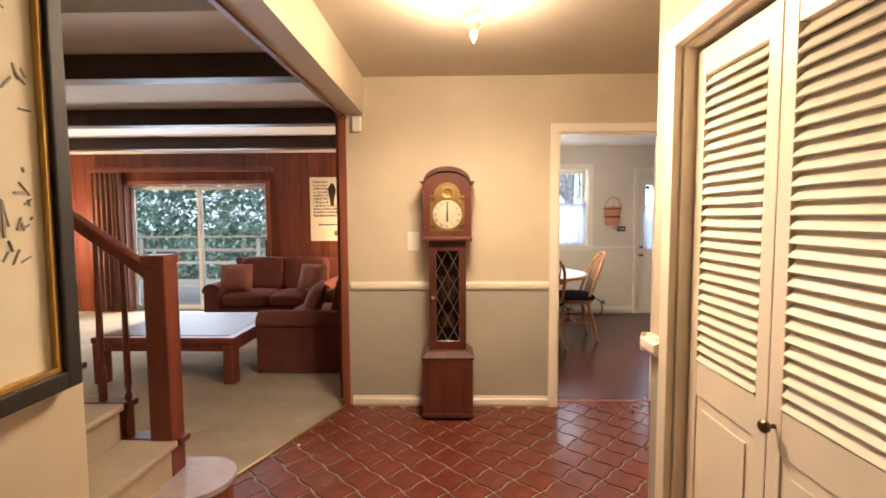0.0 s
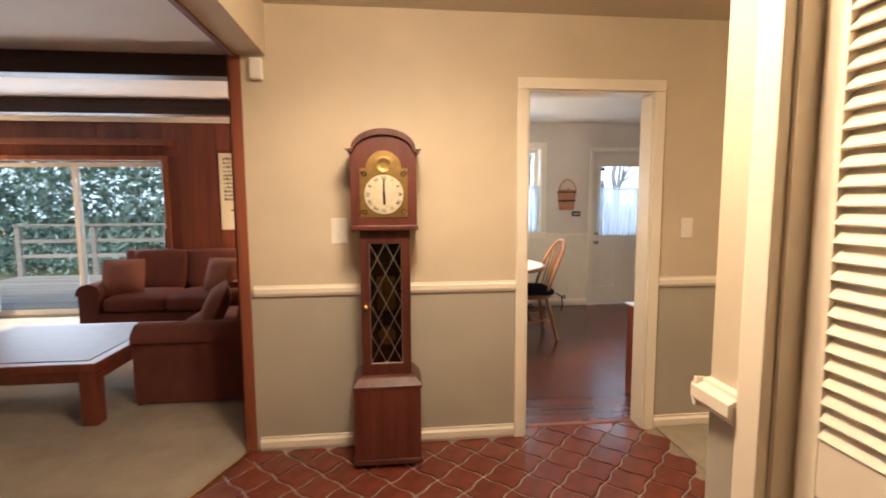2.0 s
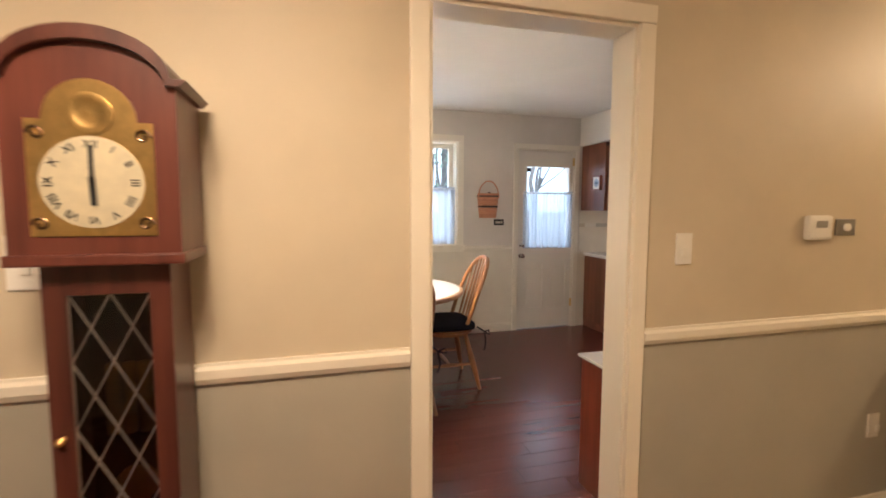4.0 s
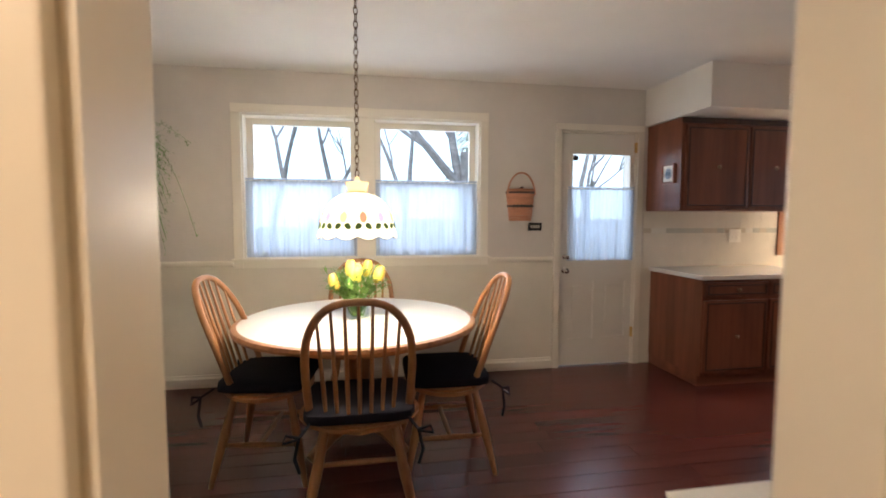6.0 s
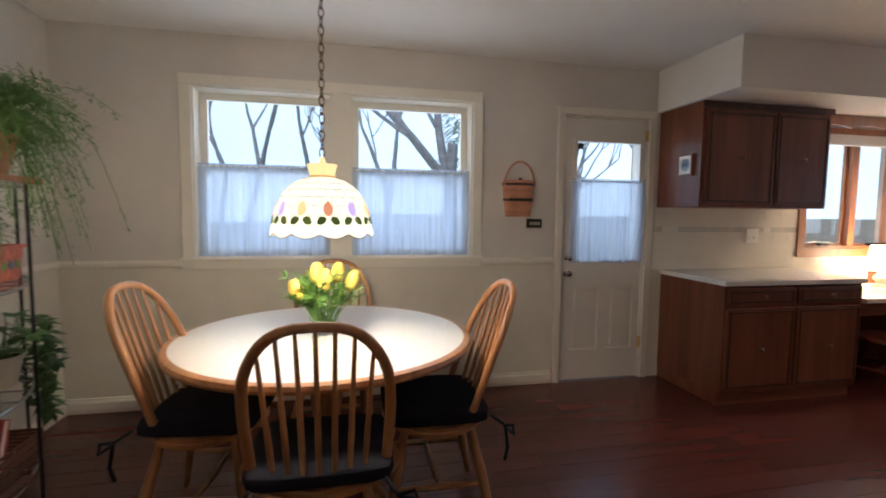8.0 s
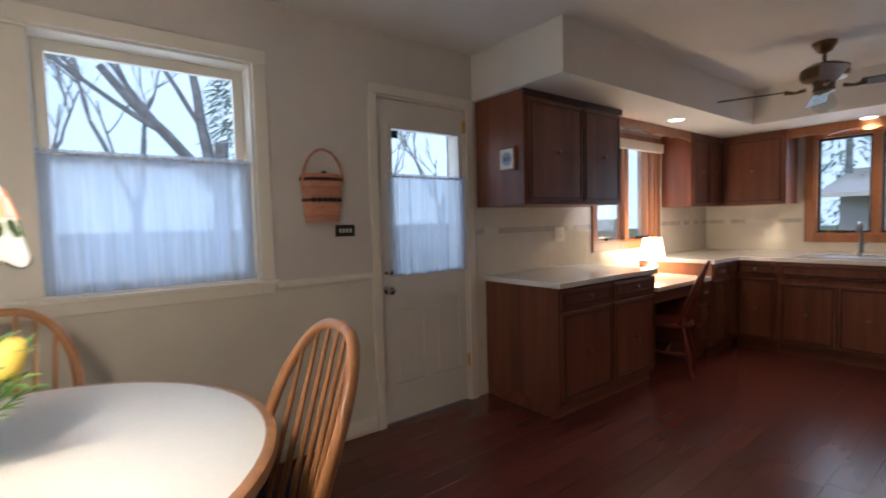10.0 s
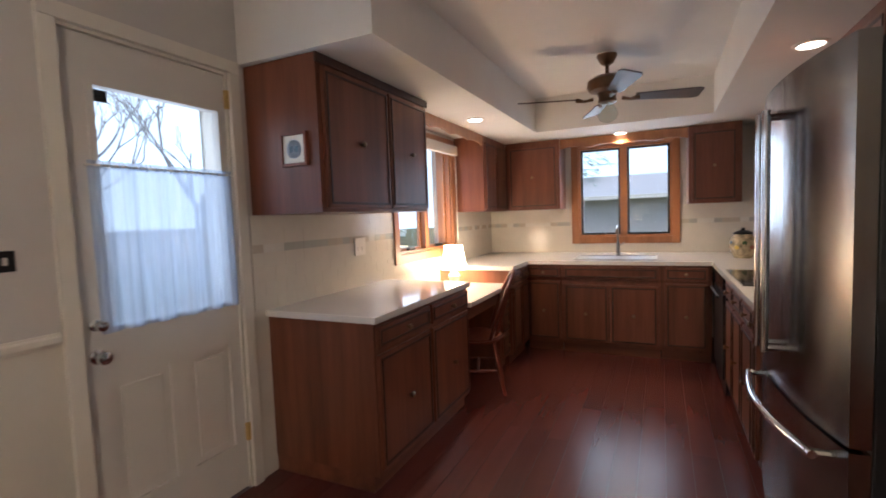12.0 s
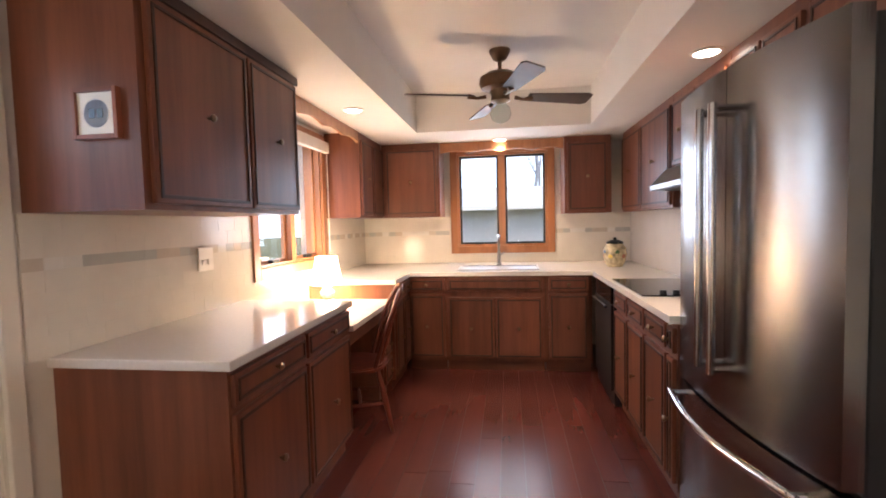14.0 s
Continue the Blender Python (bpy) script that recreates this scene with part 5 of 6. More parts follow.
# ceiling fan
fan = thing("ceiling_fan", "bronze ceiling fan with dark wooden blades and a glass light", "ceiling fan", (5.79, 5.42, CEIL))
part("canopy", lathe([(0.07, 0), (0.07, -0.015), (0.045, -0.06), (0.02, -0.075)], 20), M_BRONZE, fan, "", True)
part("down_rod", rod((0, 0, -0.07), (0, 0, -0.14), 0.013), M_BRONZE, fan)
part("motor_housing", lathe([(0.03, -0.135), (0.09, -0.15), (0.135, -0.18), (0.14, -0.22), (0.125, -0.25), (0.07, -0.265), (0.06, -0.30), (0.065, -0.33), (0.03, -0.345)], 24), M_BRONZE, fan, "", True)
part("light_glass", lathe([(0.035, -0.345), (0.06, -0.375), (0.072, -0.415), (0.055, -0.455), (0.02, -0.475), (0.001, -0.478)], 20), M_VASE, fan, "clear ribbed glass globe", True)
for k in range(4):
    m = pose(0, 0, -0.305, 0, 0, 90 * k + 18)
    arm = part("blade_iron", turned(tube([(0.10, 0, 0), (0.16, 0, -0.012), (0.22, 0, 0.0)], [0.014, 0.010, 0.02], 6), m), M_BRONZE, fan, "", True)
    out = [(0.19, -0.045), (0.60, -0.072), (0.635, -0.055), (0.635, 0.055), (0.60, 0.072), (0.19, 0.045)]
    part("blade", turned(slab(out, -0.004, 0.004), m @ pose(0, 0, 0.004, -14)), M_CABDARK, fan)


# desk lamp, chair at the desk, switch plates, print, basket, sign
table_lamp("desk_lamp", "small lit lamp with a white pleated shade on the desk", 6.0, 6.76, 0.735, 0.16, 0.115, 0.08, 0.21, M_CREAMPOT, M_SHADEHOT)
plate("wall_outlet", 4.86, 6.962, 1.16, 0.12, 0.12, -1, "white double outlet in the tiled backsplash", "outlet", toggles=2)
pf = thing("framed_print", "small framed print with two blue figures on the cabinet side", "picture", (3.95, 6.66, 1.69), -90)
pf.scale = (0.8, 1, 0.8)
for p in ((-0.10, -0.082, -0.10, 0.10), (0.082, 0.10, -0.10, 0.10), (-0.082, 0.082, -0.10, -0.082), (-0.082, 0.082, 0.082, 0.10)):
    part("frame_bar", box(p[0], p[1], -0.022, 0, p[2], p[3], 0.002), M_REDTRIM, pf)
part("print", box(-0.082, 0.082, -0.012, -0.003, -0.082, 0.082), M_WHITE, pf)
part("printed_oval", turned(lathe([(0.055, 0), (0.055, 0.0012), (0.001, 0.0014)], 20), pose(0, -0.012, 0, 90)), M_SHEER, pf)
for dx in (-0.018, 0.018):
    part("blue_mark", box(dx - 0.012, dx + 0.012, -0.0145, -0.0135, -0.018, 0.018), M_BLUEPOT, pf)

bk = thing("wall_basket", "half-round woven splint basket hanging on the wall", "basket", (2.77, 6.972, 1.30))


def half_round(r0, r1, z0, z1, d=0.62):
    def ring(r, z):
        return [Vector((r * math.cos(radians(a)), -r * d * math.sin(radians(a)), z)) for a in range(0, 181, 15)]
    return skin(bmesh.new(), [ring(r0, z0), ring(r1, z1)])


for k in range(10):
    z0 = 0.023 * k
    part("weave_band", half_round(0.098 + 0.0026 * k + (0.002 if k % 2 else 0), 0.100 + 0.0026 * k + (0.002 if k % 2 else 0), z0, z0 + 0.022), M_BASKET, bk)
for z in (0.23, 0.115):
    part("dark_band", half_round(0.128 if z > 0.2 else 0.118, 0.130 if z > 0.2 else 0.120, z, z + 0.018), M_CABDARK, bk)
part("lid", half_round(0.125, 0.115, 0.248, 0.27), M_BASKET, bk)
part("lid_knob", lathe([(0.012, 0.27), (0.018, 0.28), (0.001, 0.29)], 10, (0, -0.04, 0)), M_CABDARK, bk)
part("hoop_handle", tube([(0.12 * math.cos(radians(a)), -0.03, 0.22 + 0.185 * math.sin(radians(a))) for a in range(0, 181, 12)], 0.007, 6), M_BASKET, bk, "", True)
for k in range(6):
    part("dark_figure", turned(box(-0.012, 0.012, -0.001, 0.002, -0.012, 0.012), pose(-0.075 + 0.03 * k, -0.62 * 0.124 * math.sin(math.acos((-0.075 + 0.03 * k) / 0.124)) - 0.001, 0.125, 0, 45)), M_INK, bk)
sg = thing("small_sign", "tiny dark plaque with pale lettering marks on the wall", "sign", (2.905, 6.975, 1.25))
part("board", box(-0.06, 0.06, -0.01, 0, -0.034, 0.034, 0.002), M_IRON, sg)
for k in range(4):
    part("letter_bar", box(-0.04 + 0.022 * k, -0.026 + 0.022 * k, -0.0115, -0.0095, -0.012, 0.012), M_CREAMPOT, sg)


# ---- Windsor chairs ----
def windsor(label, loc, turn, wood_mat, with_cushion=True, group="chairs round the table"):
    t = thing("windsor_chair", label, "chair", loc, turn, group)
    t.scale = (1.19, 1.12, 1.04)
    seat = []
    for k in range(28):
        a = 2 * math.pi * k / 28
        r = 0.215 * (1 + 0.06 * math.cos(2 * a))
        seat.append((r * math.cos(a), r * math.sin(a) * (1.0 if math.sin(a) > 0 else 0.98)))
    st = slab(seat, 0.415, 0.45)
    bmesh.ops.bevel(st, geom=[e for e in st.edges if abs(e.verts[0].co.z - e.verts[1].co.z) < 1e-6], offset=0.012, segments=2, affect="EDGES")
    part("seat", st, wood_mat, t, "", True)
    for sx in (-1, 1):
        for sy in (-1, 1):
            top, bot = Vector((sx * 0.12, sy * 0.12, 0.42)), Vector((sx * 0.20, sy * 0.205, 0.0))
            pts = [top.lerp(bot, f) for f in (0, 0.25, 0.45, 0.6, 0.75, 1)]
            part("leg", tube(pts, [0.013, 0.017, 0.021, 0.019, 0.016, 0.011], 10), wood_mat, t, "", True)
        f = 0.55
        a, b = Vector((sx * (0.12 + 0.08 * f), 0.12 + 0.085 * f, 0.42 * (1 - f))), Vector((sx * (0.12 + 0.08 * f), -0.12 - 0.085 * f, 0.42 * (1 - f)))
        part("side_stretcher", tube([a, a.lerp(b, 0.5), b], [0.009, 0.014, 0.009], 8), wood_mat, t, "", True)
    a, b = Vector((-0.16, 0, 0.19)), Vector((0.16, 0, 0.19))
    part("cross_stretcher", tube([a, a.lerp(b, 0.5), b], [0.009, 0.014, 0.009], 8), wood_mat, t, "", True)

    def back(u, h):
        return Vector((u, 0.165 + (h - 0.44) * 0.27 - 0.10 * (u / 0.22) ** 2 * (1 - (h - 0.44) / 0.9), h))
    hoop = []
    for k in range(25):
        a = math.pi * k / 24
        u = 0.205 * math.copysign(abs(math.cos(a)) ** 0.72, math.cos(a))
        hoop.append(back(u * (0.86 + 0.14 * min(1, math.sin(a) * 1.6)), 0.44 + 0.53 * math.sin(a) ** 0.72))
    part("bow_back", tube(hoop, 0.0145, 10), wood_mat, t, "bent bow back", True)
    for k in range(7):
        u = -0.135 + 0.045 * k
        cu = abs(u / 0.205)
        h = 0.44 + 0.53 * (math.sin(math.acos(min(1, cu ** (1 / 0.72))))) ** 0.72 - 0.005
        p0, p1 = back(u * 0.86, 0.44), back(u, h)
        part("spindle", tube([p0, p0.lerp(p1, 0.3), p0.lerp(p1, 0.55), p1], [0.006, 0.0085, 0.0075, 0.005], 7), wood_mat, t, "", True)
    if with_cushion:
        c = part("cushion", cushion(-0.20, 0.20, -0.20, 0.19, 0.448, 0.50, 0.022, 6), M_NAVY, t, "tufted navy seat cushion", True)
        for sx in (-1, 1):
            part("tie", tube([(sx * 0.17, 0.19, 0.47), (sx * 0.20, 0.235, 0.44), (sx * 0.215, 0.24, 0.36), (sx * 0.20, 0.235, 0.30)], 0.006, 6), M_NAVY, c, "", True)
            part("tie_bow", tube([(sx * 0.20, 0.235, 0.44), (sx * 0.24, 0.25, 0.46), (sx * 0.25, 0.25, 0.43), (sx * 0.20, 0.235, 0.435)], 0.006, 6), M_NAVY, c, "", True)
    return t


TBL = (1.41, 5.90)
OAKC = "golden oak bow-back Windsor chair with navy tied cushion"
windsor(OAKC, (1.42, 5.27, 0), 180, M_OAK)
windsor(OAKC, (0.95, 5.72, 0), 83, M_OAK)
windsor(OAKC, (1.88, 5.64, 0), -91, M_OAK)
windsor(OAKC, (1.43, 6.33, 0), 0, M_OAK)
windsor("dark red stained spindle-back chair at the desk", (5.55, 6.38, 0), 200, M_STAIR, False, "desk seating").scale = (0.96, 0.96, 0.94)

tb = thing("dining_table", "round white-topped pedestal table with oak rim", "table", (*TBL, 0))
part("tabletop", lathe([(0.662, 0.712), (0.662, 0.742), (0.001, 0.742)], 64), M_LAMINATE, tb, "white laminate top")
part("rim", lathe([(0.662, 0.702), (0.684, 0.708), (0.690, 0.722), (0.684, 0.738), (0.662, 0.7435), (0.657, 0.7425)], 64, caps=False), M_OAK, tb, "rounded oak edge", True)
part("leaf_joint", box(-0.001, 0.001, -0.64, 0.64, 0.7421, 0.7426), M_INKGREY, tb)
part("apron", lathe([(0.45, 0.63), (0.46, 0.63), (0.46, 0.711), (0.45, 0.711)], 32), M_OAK, tb)
part("pedestal", lathe([(0.11, 0.10), (0.12, 0.14), (0.08, 0.20), (0.065, 0.35), (0.085, 0.5), (0.10, 0.56), (0.16, 0.63)], 20), M_OAK, tb, "", True)
for k in range(4):
    a = radians(45 + 90 * k)
    part("foot", tube([(0.06 * math.cos(a), 0.06 * math.sin(a), 0.16), (0.22 * math.cos(a), 0.22 * math.sin(a), 0.11), (0.36 * math.cos(a), 0.36 * math.sin(a), 0.032)], [0.05, 0.04, 0.03], 8), M_OAK, tb, "", True)


# ---- plants and flowers ----
def leaf_into(bm, p, d, ln, w, up=Vector((0, 0, 1)), droop=0.3):
    d = Vector(d).normalized()
    s = d.cross(up)
    s = s.normalized() if s.length > 1e-3 else Vector((1, 0, 0))
    n = s.cross(d)
    mid, tip = Vector(p) + d * ln * 0.45 + n * ln * 0.06, Vector(p) + d * ln - Vector((0, 0, droop * ln * 0.4))
    vs = [bm.verts.new(q) for q in (Vector(p), mid + s * w / 2 - n * w * 0.1, tip, mid - s * w / 2 - n * w * 0.1, mid)]
    bm.faces.new((vs[0], vs[1], vs[4]))
    bm.faces.new((vs[1], vs[2], vs[4]))
    bm.faces.new((vs[2], vs[3], vs[4]))
    bm.faces.new((vs[3], vs[0], vs[4]))


vz = thing("flower_vase", "yellow tulips with leafy greens in a square glass vase", "flowers", (1.40, 5.90, 0.7445), 20)
vase_wall = wall_along("x", -0.055, 0.055, -0.055, 0.055, 0.0, 0.135, [])
part("vase", vase_wall, M_VASE, vz, "clear square glass vase")
rg = random.Random(11)
stems, greens = bmesh.new(), bmesh.new()
for k in range(60):
    a, r = rg.uniform(0, 6.28), rg.uniform(0.05, 0.19)
    tip = Vector((r * math.cos(a), r * math.sin(a), rg.uniform(0.17, 0.30)))
    b0 = Vector((rg.uniform(-0.03, 0.03), rg.uniform(-0.03, 0.03), 0.01))
    mid = b0.lerp(tip, 0.5) + Vector((0, 0, 0.03))
    tube([b0, mid, tip], [0.003, 0.0025, 0.0018], 5, stems)
    for j in range(12):
        f = rg.uniform(0.45, 1.0)
        q = mid.lerp(tip, (f - 0.45) / 0.55)
        dd = Vector((math.cos(a) + rg.uniform(-1, 1), math.sin(a) + rg.uniform(-1, 1), rg.uniform(0.0, 0.9)))
        leaf_into(greens, q, dd, rg.uniform(0.035, 0.065), rg.uniform(0.012, 0.022))
part("stems", stems, M_TULIPLEAF, vz, kind="stuff")
part("greenery", greens, M_TULIPLEAF, vz, "light green leaves", kind="stuff")
for x, y, z, tl in ((-0.04, -0.03, 0.29, 0), (0.08, 0.03, 0.28, 8), (-0.12, 0.03, 0.21, -14), (-0.01, -0.05, 0.26, 4), (0.12, -0.06, 0.25, 16)):
    part("tulip", turned(lathe([(0.009, -0.052), (0.029, -0.036), (0.035, -0.006), (0.029, 0.03), (0.016, 0.052), (0.005, 0.046)], 10), pose(x, y, z, tl, tl, 20)), M_TULIP, vz, "yellow tulip head", True)

# plant rack against the west wall
rk = thing("plant_rack", "wrought iron and glass bow-front plant rack", "plant stand", (-0.24, 5.70, 0))
RL, RD = 0.64, 0.44


def bow(inset=0.0, n=14):
    return [(0.01, -RL + inset)] + [((RD - inset) * (0.42 + 0.58 * math.sin(math.pi * k / n)) if 0 < k < n else 0.15, -RL + inset + 2 * (RL - inset) * k / n) for k in range(n + 1)] + [(0.01, RL - inset)]


SHELVES = (0.16, 0.52, 0.985, 1.42)
for z in SHELVES:
    o = bow()
    sh = part("shelf_rim", tube([(x, y, z) for x, y in o], 0.007, 6), M_STEEL, rk, "bright metal shelf rim", True)
    for k in range(9):
        y = -RL + 0.1 + k * (2 * RL - 0.2) / 8
        part("shelf_wire", rod((0.01, y, z), (RD * (0.42 + 0.58 * math.sin(math.pi * (y + RL) / (2 * RL))) - 0.005, y, z), 0.004, None, 6), M_STEEL, sh)
    if 0.9 < z < 1.2:
        g = part("glass_shelf", slab(bow(0.008), z + 0.004, z + 0.009), M_VASE, rk, "clear glass shelf")
for y, x in ((-RL, 0.02), (RL, 0.02), (-RL * 0.42, RD * 0.93), (RL * 0.42, RD * 0.93), (RL, 0.15), (-RL, 0.15)):
    part("upright", rod((x, y, 0.0), (x, y, 1.62 if x < 0.1 else 1.42), 0.0075, None, 8), M_IRON, rk)
for z in (1.05, 1.28):
    for y in (RL - 0.09, -RL + 0.09):
        part("scroll", tube([(0.03, y + (0.075 - 0.004 * k) * math.cos(k * 0.55), z + 0.08 + (0.075 - 0.004 * k) * math.sin(k * 0.55)) for k in range(15)], 0.004, 6), M_IRON, rk, "", True)


def pot(name, label, x, y, z, r, h, mat, rim_mat=None):
    t = thing(name, label, "potted plant", (x, y, z))
    part("pot", lathe([(r * 0.68, 0), (r * 0.95, h * 0.85), (r * 1.04, h * 0.86), (r * 1.06, h), (r * 0.93, h), (r * 0.9, h * 0.9)], 22), mat, t, "", True)
    if rim_mat:
        part("rim", lathe([(r * 1.03, h * 0.72), (r * 1.09, h * 0.74), (r * 1.11, h * 1.01), (r * 0.96, h * 1.02)], 22), rim_mat, t, "", True)
    part("soil", lathe([(r * 0.92, h * 0.88), (r * 0.9, h * 0.93), (0.001, h * 0.95)], 14), M_SOIL, t)
    return t


# asparagus fern on the top shelf
fern = pot("asparagus_fern", "feathery asparagus fern spilling from a terracotta pot", 0.01, 5.96, 1.458, 0.13, 0.17, M_TERRA)
rg = random.Random(21)
fr_bm, st_bm = bmesh.new(), bmesh.new()
for k in range(260):
    a = rg.uniform(0, 6.28)
    reach = rg.uniform(0.12, 0.50) * (1.15 if abs(math.sin(a)) > 0.6 else 0.8)
    if math.cos(a) < -0.2:
        reach *= 0.45
    rise, fall = rg.uniform(0.06, 0.32), rg.uniform(0.1, 0.75) * (1 if rg.random() < 0.6 else 0.35)
    pts = []
    for i in range(9):
        u = i / 8
        pts.append(Vector((reach * math.cos(a) * u ** 0.8, reach * math.sin(a) * u ** 0.8, 0.16 + rise * math.sin(min(1, u * 1.6) * math.pi / 2) - fall * u ** 2.4)))
    tube(pts, 0.0016, 3, st_bm)
    for i in range(70):
        u = rg.uniform(0.15, 1.0) * 8
        p = pts[int(min(u, 7.99))].lerp(pts[min(int(u) + 1, 8)], u % 1)
        d = Vector((rg.uniform(-1, 1), rg.uniform(-1, 1), rg.uniform(-0.9, 0.7)))
        leaf_into(fr_bm, p + d * rg.uniform(0, 0.03), d, rg.uniform(0.016, 0.038), 0.007)
part("stems", st_bm, M_FERN, fern, kind="stuff")
part("fronds", fr_bm, M_FERN, fern, "fine feathery fronds", kind="stuff")
plate_ob = thing("pot_saucer", "terracotta window box tray under the fern", "saucer", (0.0, 5.96, 1.4275))
part("tray", box(-0.12, 0.14, -0.19, 0.19, 0.0006, 0.03, 0.006), M_TERRA, plate_ob)

# painted planter with a leafy plant
pl = thing("painted_planter", "red painted square planter with a small green plant", "planter", (-0.05, 6.03, 0.995), 8)
part("planter_box", skin(bmesh.new(), [[Vector((sx * w, sy * l, z)) for sx, sy in ((-1, -1), (1, -1), (1, 1), (-1, 1))] for w, l, z in ((0.085, 0.12, 0.0), (0.095, 0.135, 0.14), (0.104, 0.145, 0.142), (0.104, 0.145, 0.158), (0.09, 0.13, 0.158), (0.088, 0.128, 0.14))]), M_CONTAINER, pl)
for k in range(4):
    part("painted_petal", turned(lathe([(0.022, 0), (0.02, 0.002), (0.001, 0.003)], 10), pose(0.091, -0.09 + 0.06 * k, 0.07, 0, 90, 0)), (M_BLUEPOT, M_TULIPLEAF)[k % 2], pl)
    part("painted_petal", turned(lathe([(0.022, 0), (0.02, 0.002), (0.001, 0.003)], 10), pose(-0.06 + 0.04 * k, -0.128, 0.07, 90, 0, 0)), (M_TULIPLEAF, M_BLUEPOT)[k % 2], pl)


def leafy(parent, seed, n, spread, height, ln, w, mat, hang=0.0, base=0.14, nm="foliage"):
    r2 = random.Random(seed)
    lb, sb = bmesh.new(), bmesh.new()
    for k in range(n):
        a, rr_ = r2.uniform(0, 6.28), r2.uniform(0.2, 1) * spread
        z = base + r2.uniform(0.2, 1) * height - (hang * r2.random() if hang else 0)
        p = Vector((rr_ * math.cos(a), rr_ * math.sin(a), z))
        tube([Vector((rr_ * 0.3 * math.cos(a), rr_ * 0.3 * math.sin(a), base)), Vector((rr_ * 0.7 * math.cos(a), rr_ * 0.7 * math.sin(a), max(z, base) + 0.02)), p], 0.0018, 4, sb)
        for j in range(3):
            d = Vector((math.cos(a) + r2.uniform(-0.8, 0.8), math.sin(a) + r2.uniform(-0.8, 0.8), r2.uniform(-0.5, 0.4)))
            leaf_into(lb, p + d * 0.012, d, ln * r2.uniform(0.7, 1.2), w * r2.uniform(0.7, 1.2))
    part("stems", sb, mat, parent, kind="stuff")
    part(nm, lb, mat, parent, "", kind="stuff")


leafy(pl, 31, 26, 0.12, 0.22, 0.055, 0.022, M_LEAF)
ivy = pot("pothos_plant", "trailing heart-leaf plant in a cream basket-painted pot", 0.0, 6.02, 0.527, 0.085, 0.14, M_CREAMPOT)
leafy(ivy, 32, 34, 0.17, 0.20, 0.075, 0.06, M_LEAF, 0.0, 0.13)
trail_l, trail_s = bmesh.new(), bmesh.new()
r3 = random.Random(33)
for k in range(7):
    a = r3.uniform(0.2, 1.9)
    pts = [Vector((0.07 * math.cos(a), 0.07 * math.sin(a), 0.30)), Vector((0.15 * math.cos(a), 0.17 * math.sin(a), 0.28))]
    for i in range(9):
        pts.append(Vector((0.16 * math.cos(a) + r3.uniform(-0.02, 0.02), 0.19 * math.sin(a) + r3.uniform(-0.02, 0.02), 0.22 - 0.045 * i)))
    tube(pts, 0.002, 4, trail_s)
    for p in pts[1:]:
        for j in range(2):
            leaf_into(trail_l, p, (r3.uniform(-0.4, 1), r3.uniform(-0.6, 0.9), r3.uniform(-0.9, 0.1)), 0.07, 0.06)
part("trailing_stems", trail_s, M_LEAF, ivy)
part("trailing_leaves", trail_l, M_LEAF, ivy, "glossy heart-shaped leaves", kind="stuff")
sp = pot("spider_plant", "slender-leaved plant in a terracotta pot with blue rim", -0.02, 5.72, 0.527, 0.09, 0.13, M_TERRA, M_BLUEPOT)
lb = bmesh.new()
r4 = random.Random(40)
for k in range(26):
    a = r4.uniform(0, 6.28)
    for i in range(5):
        u0, u1 = i / 5, (i + 1) / 5
        f = lambda u: Vector((0.16 * u * math.cos(a), 0.16 * u * math.sin(a), 0.13 + 0.26 * u - 0.20 * u * u * (0.5 + 0.5 * math.sin(k))))
        leaf_into(lb, f(u0), f(u1) - f(u0), (f(u1) - f(u0)).length * 1.4, 0.014, droop=0)
part("blades", lb, M_FERN, sp, "", kind="stuff")
dk = pot("rubber_plant", "dark broad-leaved plant on the rack", -0.02, 5.36, 0.527, 0.09, 0.15, M_TERRA)
leafy(dk, 51, 30, 0.20, 0.48, 0.12, 0.06, M_LEAF, 0.0, 0.14)
dk2 = pot("small_fern", "small dark leafy plant on the glass shelf", -0.04, 5.42, 0.995, 0.07, 0.11, M_CREAMPOT)
leafy(dk2, 52, 34, 0.16, 0.2, 0.09, 0.04, M_LEAF, 0.1, 0.1)
table_lamp("shelf_lamp", "small glowing lamp with silver base on the plant rack", 0.0, 5.60, 0.995, 0.10, 0.095, 0.09, 0.16, M_CHROME, M_SHADE)
wb = thing("wicker_basket", "dark woven rectangular basket holding red and white books", "basket", (0.0, 5.72, 0.167))
for k in range(9):
    e = 0.003 if k % 2 else 0.0
    o = 0.155 + e
    part("woven_band", wall_along("x", -0.2 - e, 0.2 + e, -o, o, 0.018 * k, 0.018 * k + 0.016, []) if k == 0 else skin(bmesh.new(), [[Vector((sx * (0.155 + e), sy * (0.30 + e), z)) for sx, sy in ((-1, -1), (1, -1), (1, 1), (-1, 1))] for z in (0.018 * k, 0.018 * k + 0.016)], caps=False), M_WICKER, wb)
for k in range(4):
    b = thing("book", "red and white book standing in the basket", "book", (-0.03, 5.52 + 0.10 * k, 0.19), group="books in the basket")
    part("page_block", turned(box(-0.10, 0.11, 0.003, 0.035, 0.0, 0.24), pose(0, 0, 0, -18)), M_WHITE, b)
    part("cover", turned(box(-0.105, 0.115, -0.002, 0.003, 0.0, 0.245), pose(0, 0, 0, -18)), M_REDBOX, b)
    part("cover", turned(box(-0.105, 0.115, 0.035, 0.04, 0.0, 0.245), pose(0, 0, 0, -18)), M_REDBOX, b)

